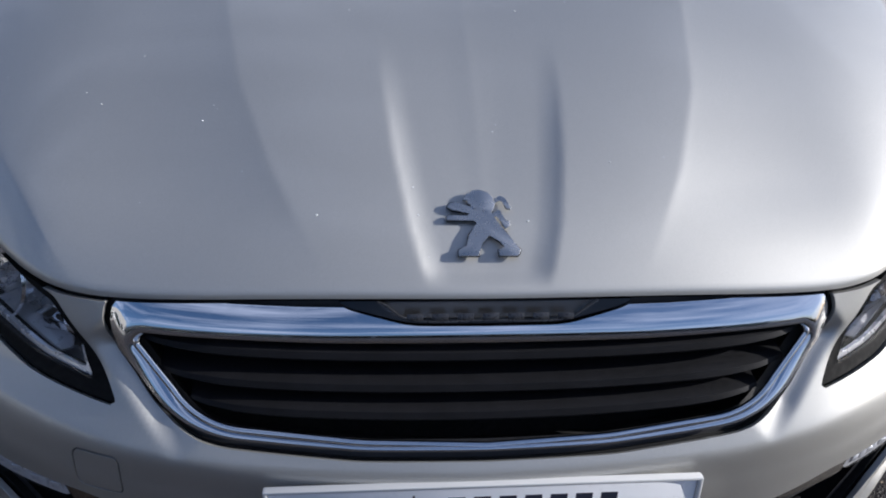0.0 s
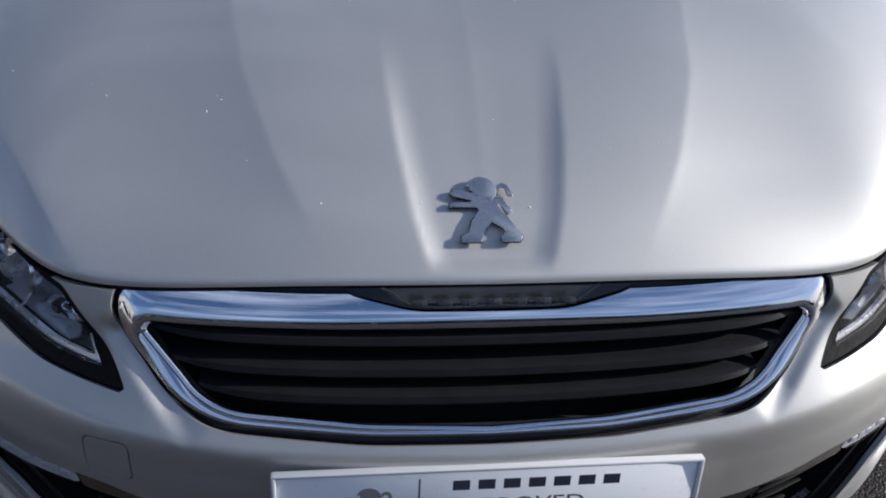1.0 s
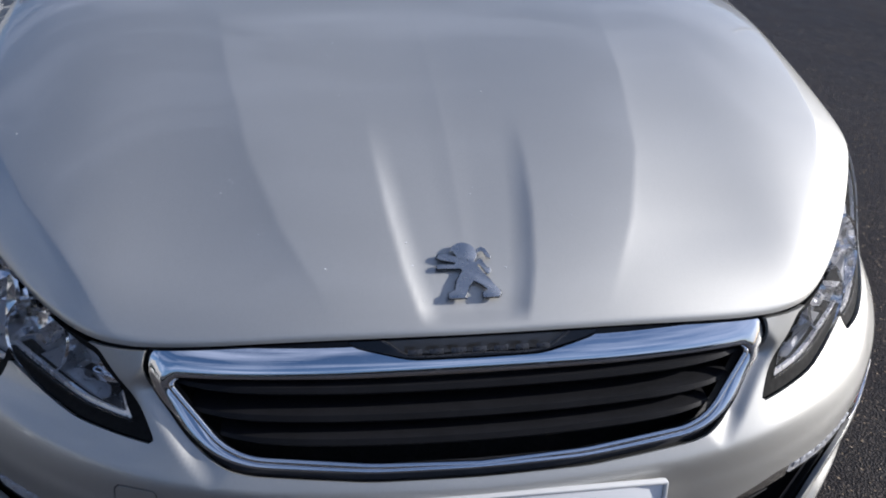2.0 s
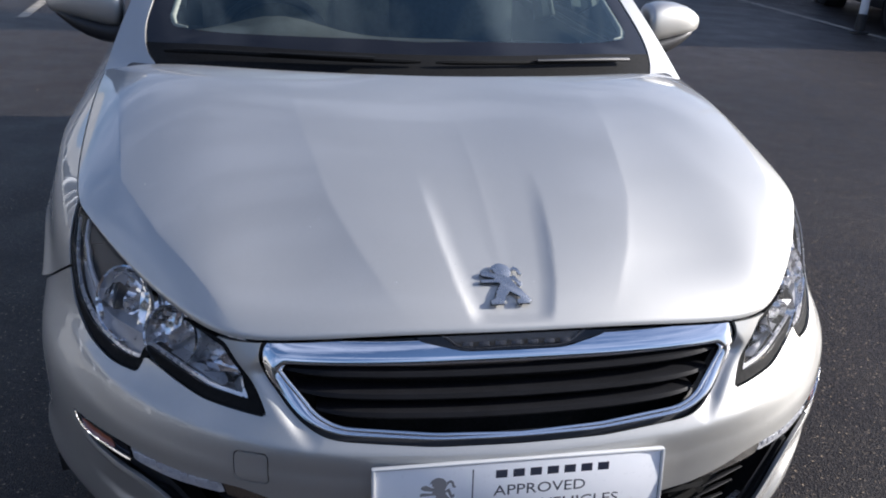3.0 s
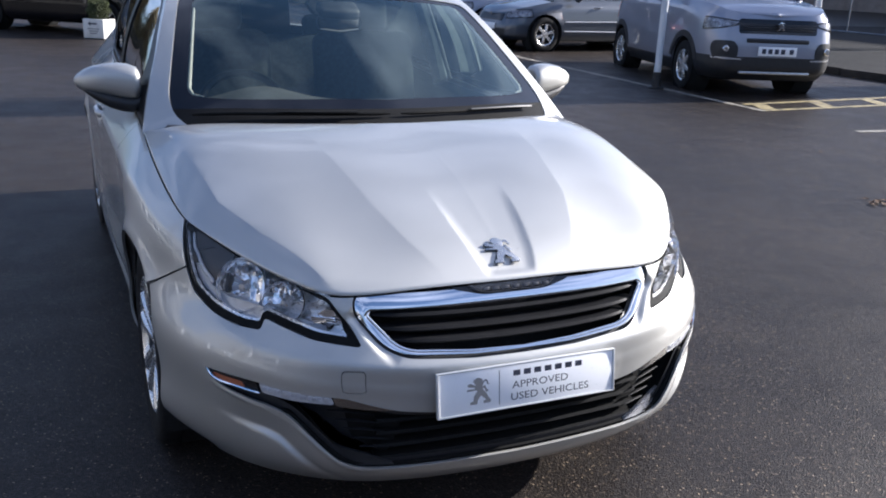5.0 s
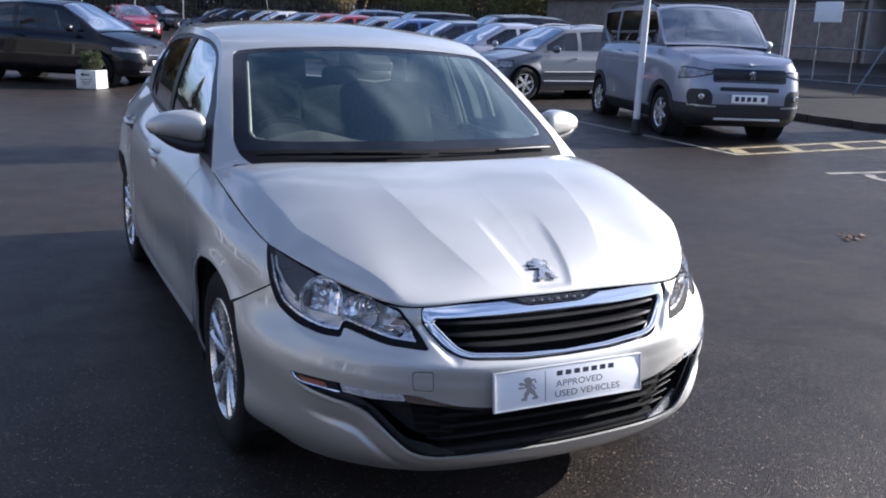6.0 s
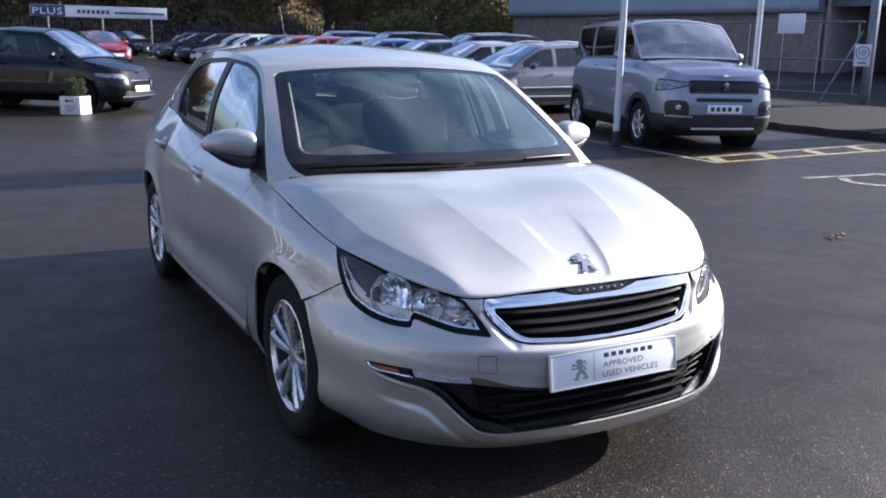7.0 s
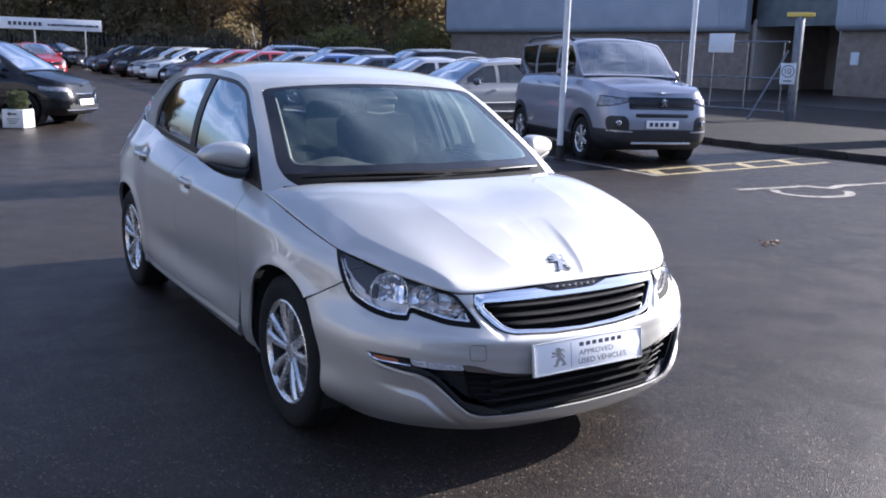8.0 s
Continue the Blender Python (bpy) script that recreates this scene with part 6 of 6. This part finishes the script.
def leaf_ball(name, centre, radius, count, size, material, parent, seed, squash=1.0, hollow=.5, label=""):
    """A crown of many small folded leaves with an uneven outline."""
    r = np.random.default_rng(seed)
    d = r.normal(size=(count, 3))
    d /= np.linalg.norm(d, axis=1, keepdims=True)
    lump = 1 + .18 * np.sin(d[:, 0] * 5 + seed) * np.sin(d[:, 1] * 4.3) + .10 * np.sin(d[:, 2] * 9 + seed)
    rad = radius * (hollow + (1 - hollow) * r.random(count) ** .5) * lump
    c = d * rad[:, None] * (1, 1, squash) + np.asarray(centre)
    a, b = r.normal(size=(2, count, 3))
    a /= np.linalg.norm(a, axis=1, keepdims=True)
    b = np.cross(a, b)
    b /= np.linalg.norm(b, axis=1, keepdims=True)
    sz = size * r.uniform(.6, 1.4, count)[:, None]
    pts = np.stack([c - a * sz, c + b * sz * .55, c + a * sz, c - b * sz * .55], 1).reshape(-1, 3)
    me = bpy.data.meshes.new(name)
    me.from_pydata(pts.tolist(), [], np.arange(count * 4).reshape(-1, 4).tolist())
    me.materials.append(material)
    ob = new(name, me)
    ob.parent = parent
    return tagged(ob, label)


bush = thing("clipped_bush", "clipped round green bush in a planter", "bush")
part("stem", sweep([(0, 0, 0), (0, 0, .16)], .02, 6), KERB, bush)
leaf_ball("foliage", (0, 0, .17), .225, 4200, .017, BUSH, bush, 2, 1.0, .72)
bush.matrix_basis = pose(-.02, 15.55, ground_z(-.02, 15.55) + .338) @ Matrix.Scale(.87, 4)

# sign poles by the bay
POLE = varied("white pole paint", (.62, .63, .64), (.74, .75, .76), .4, 6.0)
for x, y in ((6.74, 8.36), (10.72, 9.50)):
    t = thing("pole", "white painted steel pole with a black foot", "pole", group="bay poles")
    part("shaft", sweep([(0, 0, .20), (0, 0, 4.6)], .048, 16), POLE, t)
    part("foot", lathe([(0, .11), (.02, .11), (.03, .062), (.22, .060), (.225, .048)], 20, "z"), BLACK_PLASTIC, t)
    place(t, x, y, 0)

# banner on posts
NAVY = base("navy print", (.03, .045, .14), .5)
POST = varied("galvanised steel", (.22, .23, .24), (.36, .37, .38), .45, 8.0, .7)
gbz = ground_z(5.4, 52.2)
banner = thing("banner_sign", "long white banner board with a navy end on posts", "sign")
part("board", box_bm((7.15, .05, .62), pose(0, 0, 2.98 - gbz), .01), BANNER, banner)
part("navy_panel", box_bm((1.75, .01, .60), pose(-2.68, -.032, 2.98 - gbz)), NAVY, banner)
letters("PLUS", .52, BANNER, banner, pose(-3.45, -.042, 2.79 - gbz, 90), depth=.004, width=1.5, spacing=1.1)
for k in range(7):
    part("printed_bar", box_bm((.17, .012, .20), pose(-1.10 + .25 * k, -.03, 2.97 - gbz)), PRINT_GREY, banner)
for k in range(14):
    part("printed_bar", box_bm((.13 + .05 * (k % 3), .012, .11), pose(.85 + .19 * k, -.03, 2.95 - gbz)), PRINT_GREY, banner)
for x in (-2.7, 0.1, 2.7):
    part("post", sweep([(x, .08, 0), (x, .08, 3.3 - gbz)], .045, 8), POST, banner)
banner.matrix_basis = pose(5.4, 52.2, gbz, 0, 0, -8)

# palisade fence
FENCE = varied("dark fence steel", (.018, .020, .022), (.035, .037, .040), .6, 5.0)
fence = thing("palisade_fence", "dark steel palisade fence before the trees", "fence")
pale_me = None
fx = np.linspace(-16, 34, 200)
for x in fx:
    y = 59.5 - .18 * (x - 6)
    if pale_me is None:
        bm = extrude_outline([(-.035, 0), (.035, 0), (.035, 2.0), (0, 2.12), (-.035, 2.0)], .02, pose(0, 0, 0, 90))
        ob = part("pale", bm, FENCE, fence)
        pale_me = ob.data
    else:
        ob = new("pale", pale_me)
        ob.parent = fence
    ob.matrix_basis = pose(x, y, ground_z(x, y), 0, 0, -10)
for h in (.4, 1.6):
    part("rail", sweep([(x, 59.56 - .18 * (x - 6), ground_z(x, 59.5 - .18 * (x - 6)) + h) for x in (-16, 0, 17, 34)], .03, 6), FENCE, fence)

# ---- unit building, gate ----
CLAD = varied("grey blue wall cladding", (.38, .42, .50), (.47, .51, .58), .45, .8, .2)
BRICK = varied("brown block wall", (.20, .155, .125), (.30, .24, .20), .85, 2.5, bump_scale=12.0, bump_by=.4)
SHUTTER = varied("steel shutter", (.17, .19, .21), (.25, .27, .29), .5, 2.0, .4)
# DARK carries the gloom of an unlit room in its colour
DARK = varied("interior wall darkened as if unlit", (.12, .11, .10), (.20, .185, .17), .9, 1.0)
INNER = varied("pale inner block wall", (.40, .35, .31), (.50, .44, .39), .85, 1.5)
unit = thing("unit_building", "long block-walled unit with grey blue cladding", "building")
A0, A1, A2, A3 = Vector((33.5, 53.4, 0)), Vector((38.9, 31.4, 0)), Vector((39.2, 26.0, 0)), Vector((41.5, 5.0, 0))


def wall_run(name, a, b, z0, z1, thick, material, parent, out=0.0):
    d = (b - a).normalized()
    n = Vector((-d.y, d.x, 0)) * -1
    q = (a + b) / 2 + n * (out - thick / 2)
    return part(name, box_bm(((b - a).length, thick, z1 - z0), Matrix.Translation((q.x, q.y, (z0 + z1) / 2)) @ Matrix.Rotation(math.atan2(d.y, d.x), 4, "Z"), .02), material, parent)


GZ = ground_z(38, 30)
wall_run("block_wall", A0, A1, GZ - .3, 4.1, .4, BRICK, unit)
wall_run("block_wall", A2, A3, GZ - .3, 4.1, .4, BRICK, unit)
for a, b in ((A0, A1), (A2, A3)):
    d = (b - a).normalized()
    n_out = Vector((d.y, -d.x, 0))
    m = Matrix.Translation(a) @ Matrix(((d.x, n_out.x, 0, 0), (d.y, n_out.y, 0, 0), (0, 0, 1, 0), (0, 0, 0, 1)))
    ln = (b - a).length
    prof = [(-.1, 3.72), (.30, 3.70), (.52, 3.80), (.60, 4.05), (.60, 9.5), (-.1, 9.5)]
    bm = bmesh.new()
    ends = [[bm.verts.new(m @ Vector((x, o, z))) for o, z in prof] for x in np.linspace(0, ln, 2)]
    for i in range(6):
        bm.faces.new((ends[0][i], ends[0][(i + 1) % 6], ends[1][(i + 1) % 6], ends[1][i]))
    bm.faces.new(ends[0]), bm.faces.new(ends[1][::-1])
    bmesh.ops.recalc_face_normals(bm, faces=bm.faces)
    fascia = part("cladding", bm, CLAD, unit, smooth=60)
    rb = bmesh.new()
    lo, hi = (ln - 1.6, ln - .05) if a == A0 else (.05, 1.5)
    for x in np.arange(lo, hi, .16):
        box(rb, (.07, .05, 5.4), m @ pose(x, .61, 6.75), .015, 1)
    part("ribs", rb, CLAD, fascia)
wall_run("door_shutter", A1, A2, 4.0, 9.5, .1, SHUTTER, unit, -.5)
sl = bmesh.new()
dv = (A2 - A1).normalized()
for k in range(12):
    q = (A1 + A2) / 2 + Vector((dv.y, -dv.x, 0)) * -.46
    box(sl, (5.2, .04, .05), Matrix.Translation((q.x, q.y, 4.05 + .14 * k)) @ Matrix.Rotation(math.atan2(dv.y, dv.x), 4, "Z"), .012, 1)
part("shutter_ribs", sl, SHUTTER, unit)
back = Vector((9, 1.5, 0))
wall_run("inner_wall", A1 + back, A2 + back, GZ - .3, 4.4, .2, INNER, unit)
wall_run("inner_wall", A1 + back, A1 + Vector((.4, .1, 0)), GZ - .3, 4.4, .2, INNER, unit)
wall_run("inner_wall", A2 + Vector((.4, .1, 0)), A2 + back, GZ - .3, 4.4, .2, INNER, unit)
part("roof", box_bm((22, 62, .3), pose(49.5, 29, 9.6, 0, 0, 10)), SHUTTER, unit)
part("rear_wall", box_bm((.4, 62, 9.4), pose(60.0, 31, 4.8, 0, 0, 10)), BRICK, unit)
part("end_wall", box_bm((20, .4, 9.4), pose(51.8, 2.5, 4.8, 0, 0, 10)), BRICK, unit)
q = A2 + (A3 - A2).normalized() * .9
part("wall_notice", box_bm((.03, .42, .62), pose(q.x - .02, q.y, 2.35, 0, 0, 6), .01), BANNER, unit)

GATE = varied("galvanised gate steel", (.13, .14, .16), (.22, .235, .26), .5, 6.0, .6)
gate = thing("steel_gate", "galvanised tubular gate with a brace and a notice", "gate")
P0, P1 = Vector((17.62, 12.6, 0)), Vector((16.9, 19.2, 0))
g0 = ground_z(17.5, 13) + .11
for z in (.22, 1.05, 1.98):
    part("rail", sweep([P0 + Vector((0, 0, g0 + z)), P1 + Vector((0, 0, g0 + z + .03))], .023, 8), GATE, gate)
for f in (.02, .18, .34, .50, .66, .82, .98):
    q = P0.lerp(P1, f)
    part("upright", sweep([q + Vector((0, 0, g0 + .2)), q + Vector((0, 0, g0 + 2.0))], .019, 8), GATE, gate)
part("brace", sweep([P0 + Vector((-.08, -.05, g0 + 1.75)), Vector((16.73, 12.98, g0 - .02))], .03, 8), GATE, gate)
q = P0.lerp(P1, .30)
part("notice", box_bm((.02, .78, .50), pose(q.x - .05, q.y, g0 + 1.95, 0, 0, 6), .006), BANNER, gate)
part("notice_bars", box_bm((.02, .40, .16), pose(q.x - .058, q.y + .1, g0 + 2.0, 0, 0, 6), .006), base("teal print", (.10, .30, .32), .5), gate)
gp = thing("gate_post", "thick grey gate post with a yellow lamp box", "gate post")
part("shaft", box_bm((.17, .17, 2.62), pose(0, 0, 1.31), .015), GATE, gp)
part("lamp_box", box_bm((.16, .66, .11), pose(0, 0, 2.66, 0, 0, 37), .02), base("yellow lamp cover", (.75, .55, .10), .35), gp, "yellow lamp cover")
gp.matrix_basis = pose(17.7, 12.42, ground_z(17.7, 12.4) + .10)
sg = thing("speed_sign", "white speed sign reading ten on the gate post", "sign")
part("sign_board", box_bm((.36, .012, .52), Matrix(), .004), BANNER, sg)
part("sign_ring", lathe([(-.010, .135), (-.010, .155), (.0, .155), (.0, .135)], 40, "y", (0, 0, .06)), PRINT_GREY, sg)
letters("10", .20, INK, sg, pose(-.072, -.010, -.005, 90), depth=.002, width=.145)
part("caption_bar", box_bm((.20, .004, .03), pose(0, -.008, -.18)), PRINT_GREY, sg)
sg.matrix_basis = pose(17.40, 12.40, ground_z(17.4, 12.4) + 1.30, 0, 0, -55)

# ---- trees behind the fence and around the site ----
BARK = varied("grey brown bark", (.035, .028, .022), (.10, .085, .07), .9, 4.0, bump_scale=18.0, bump_by=.8)


def leafy(name, dark, light):
    """Thin leaves: lit from the front and, half as much, from behind."""
    m = varied(name, dark, light, .7, 3.0)
    t = m.node_tree
    tr, mx = t.nodes.new("ShaderNodeBsdfTranslucent"), t.nodes.new("ShaderNodeMixShader")
    tr.inputs["Color"].default_value = (*[min(1, c * 1.15) for c in light], 1)
    mx.inputs["Fac"].default_value = .45
    out = [n for n in t.nodes if n.type == "OUTPUT_MATERIAL"][0]
    wire(m, bsdf(m).outputs["BSDF"], mx.inputs[1])
    wire(m, tr.outputs["BSDF"], mx.inputs[2])
    wire(m, mx.outputs["Shader"], out.inputs["Surface"])
    return m


LEAF_A = leafy("dull brown green foliage", (.085, .075, .040), (.22, .18, .095))
LEAF_B = leafy("autumn foliage", (.14, .10, .048), (.30, .215, .10))
IVY = leafy("pale green foliage", (.09, .10, .03), (.22, .21, .07))


def tree(label, height, seed, crown_mat, bare=False, spread=1.0):
    r = random.Random(seed)
    t = thing("tree", label, "tree", group="trees by the fence")
    bm = bmesh.new()
    top = height * .80
    path = [(0, 0, -.2), (r.uniform(-.1, .1), r.uniform(-.1, .1), height * .2), (r.uniform(-.3, .3), r.uniform(-.3, .3), height * .5), (r.uniform(-.5, .5), r.uniform(-.5, .5), top)]
    pts = curve(path, 14)
    sweep(pts, list(np.linspace(height * .026, height * .006, 14)), 8, 1.0, bm)
    tips = []
    for k in range(22):
        f = r.uniform(.22, .98)
        q = Vector(pts[int(f * 13)])
        a, up, ln = r.uniform(0, 6.28), r.uniform(.15, .9), height * r.uniform(.14, .30) * spread * (1.15 - f * .6)
        e = q + Vector((math.cos(a) * ln, math.sin(a) * ln, up * ln))
        mid = (q + e) / 2 + Vector((0, 0, r.uniform(-.1, .12) * ln))
        sweep(curve([q, mid, e], 6), list(np.linspace(height * .009, height * .002, 6)), 6, 1.0, bm)
        tips += [(mid + e) / 2, e]
        for j in range(3 if not bare else 7):
            g = e.lerp(mid, r.uniform(0, .9))
            d = Vector((r.gauss(0, 1), r.gauss(0, 1), r.uniform(.2, 1.2))).normalized() * ln * r.uniform(.25, .55)
            sweep([g, g + d * .5 + Vector((0, 0, .04)), g + d], [height * .0022, height * .0016, height * .0008], 4, 1.0, bm)
            tips.append(g + d)
    part("trunk", bm, BARK, t)
    if not bare:
        rr = np.random.default_rng(seed)
        pts_all, n_leaf = [], 90
        for q in tips:
            c = np.array(q) + rr.normal(size=(n_leaf, 3)) * height * .045 * (1.2, 1.2, .8)
            pts_all.append(c)
        c = np.concatenate(pts_all)
        a, b = rr.normal(size=(2, len(c), 3))
        a /= np.linalg.norm(a, axis=1, keepdims=True)
        b = np.cross(a, b)
        b /= np.linalg.norm(b, axis=1, keepdims=True)
        sz = .13 * rr.uniform(.5, 1.3, len(c))[:, None]
        v = np.stack([c - a * sz, c + b * sz * .6, c + a * sz, c - b * sz * .6], 1).reshape(-1, 3)
        me = bpy.data.meshes.new("crown")
        me.from_pydata(v.tolist(), [], np.arange(len(v)).reshape(-1, 4).tolist())
        me.materials.append(crown_mat)
        ob = new("crown", me)
        ob.parent = t
    return t


kinds = [tree("tall tree with dull green leaves behind the fence", 12.5, 5, LEAF_A), tree("tall tree with thinning autumn leaves behind the fence", 11.5, 8, LEAF_B), tree("leafless tree with fine bare branches", 11.0, 13, LEAF_A, True)]
spots = []
rnd = random.Random(21)
for k in range(24):
    x = -13 + 2.35 * k + rnd.uniform(-.8, .8)
    spots.append((x, 66 - .18 * (x - 6) + rnd.uniform(-1.5, 9), (0, 1, 0, 1, 2, 0)[k % 6]))
for k in range(15):
    x = -14 + 4.0 * k
    spots.append((x, 82 - .18 * (x - 6) + rnd.uniform(-2, 5), (0, 0, 1)[k % 3]))
spots += [(-17, 13, 2), (-30, -6, 2), (-34, 22, 1)]
first = set()
for x, y, k in spots:
    m = pose(x, y, ground_z(x, y), 0, 0, rnd.uniform(0, 360)) @ Matrix.Scale(rnd.uniform(.85, 1.2), 4)
    if k not in first:
        kinds[k].matrix_basis = m
        first.add(k)
    else:
        copy_thing(kinds[k], m)

# undergrowth along the fence
def thicket(label, x0, x1, y_of, height, count, size, material, seed):
    r = np.random.default_rng(seed)
    x = r.uniform(x0, x1, count)
    y = y_of(x) + r.normal(size=count) * .8
    top = height * (.65 + .35 * np.sin(x * .9 + seed) * np.sin(x * .37))
    z = np.array([ground_z(a, b) for a, b in zip(x, y)]) + r.random(count) ** .8 * top
    c = np.stack([x, y, z], 1)
    a, b = r.normal(size=(2, count, 3))
    a /= np.linalg.norm(a, axis=1, keepdims=True)
    b = np.cross(a, b)
    b /= np.linalg.norm(b, axis=1, keepdims=True)
    sz = size * r.uniform(.5, 1.3, count)[:, None]
    v = np.stack([c - a * sz, c + b * sz * .6, c + a * sz, c - b * sz * .6], 1).reshape(-1, 3)
    me = bpy.data.meshes.new("undergrowth")
    me.from_pydata(v.tolist(), [], np.arange(len(v)).reshape(-1, 4).tolist())
    me.materials.append(material)
    return tagged(new("undergrowth", me), label, "undergrowth", kind="stuff")


thicket("dark undergrowth behind the fence", -15, 36, lambda x: 63.5 - .18 * (x - 6), 3.2, 16000, .22, LEAF_A, 4)
thicket("dark woodland edge far behind the fence", -17, 60, lambda x: 95 - .18 * (x - 6), 13.0, 22000, .55, LEAF_B, 6)
thicket("autumn brown scrub behind the fence", 24, 34, lambda x: 60.0 - .18 * (x - 6), 4.5, 3500, .18, IVY, 7)
# unseen hedge, added to block the bright horizon in the cars' reflections
thicket("dark hedge out of view, added to dim the mirrored horizon", -70, 70, lambda x: -62 + .003 * x * x, 6.0, 9000, .7, LEAF_A, 8)

# plain showroom closing the site behind and beside the walk
SHOW = thing("showroom", "plain grey showroom with white piers and tall window bays", "building")
WALLW = varied("grey plaster", (.20, .20, .195), (.27, .27, .265), .7, 1.0)
for z, h in ((.4, .8), (4.2, 2.0)):
    part("wall", box_bm((.4, 66, h), pose(-18.2, 13, z)), WALLW, SHOW)
part("roof", box_bm((12, 66.4, .3), pose(-24, 13, 5.35)), WALLW, SHOW)
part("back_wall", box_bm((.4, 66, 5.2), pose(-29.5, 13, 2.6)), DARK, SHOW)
part("end_wall", box_bm((11.5, .4, 5.2), pose(-23.8, 46, 2.6)), WALLW, SHOW)
# unseen piers, added as bright streaks for the flank; far ones greyed
for k in range(23):
    part("pier", box_bm((.5, .55 if k % 2 else .22, 2.4), pose(-18.1, -20 + 3 * k, 2.0)), BANNER if k < 17 else WALLW, SHOW)
    if k < 22:
        part("pane", box_bm((.02, 2.6, 2.4), pose(-18.15, -18.5 + 3 * k, 2.0)), SIDE_GLASS, SHOW)

# unseen south wing, added so the nose mirrors something dark
part("wall", box_bm((34, .4, .8), pose(-1.5, -19.2, .4)), WALLW, SHOW)
part("wall", box_bm((34, .4, .7), pose(-1.5, -19.2, 3.4)), WALLW, SHOW)
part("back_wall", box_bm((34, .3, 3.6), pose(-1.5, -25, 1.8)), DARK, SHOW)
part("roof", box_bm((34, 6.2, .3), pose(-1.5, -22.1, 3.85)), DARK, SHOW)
for k in range(12):
    part("mullion", box_bm((.16, .18, 2.3), pose(-18 + 3 * k, -19.1, 1.95)), WALLW, SHOW)
    if k < 11:
        part("pane", box_bm((2.84, .02, 2.3), pose(-16.5 + 3 * k, -19.15, 1.95)), SIDE_GLASS, SHOW)
# unseen tall panel, added so that its shade crosses the car park
caster = thing("shade_caster", "tall plain grey panel out of view, added to cast shade", "sign")
part("panel", box_bm((.30, 1.02, 9.0), pose(0, 0, 4.5), .03), SHUTTER, caster)
part("base", box_bm((.6, 1.3, .25), pose(0, 0, .12), .03), KERB, caster)
place(caster, 18.0, 7.5, 0)
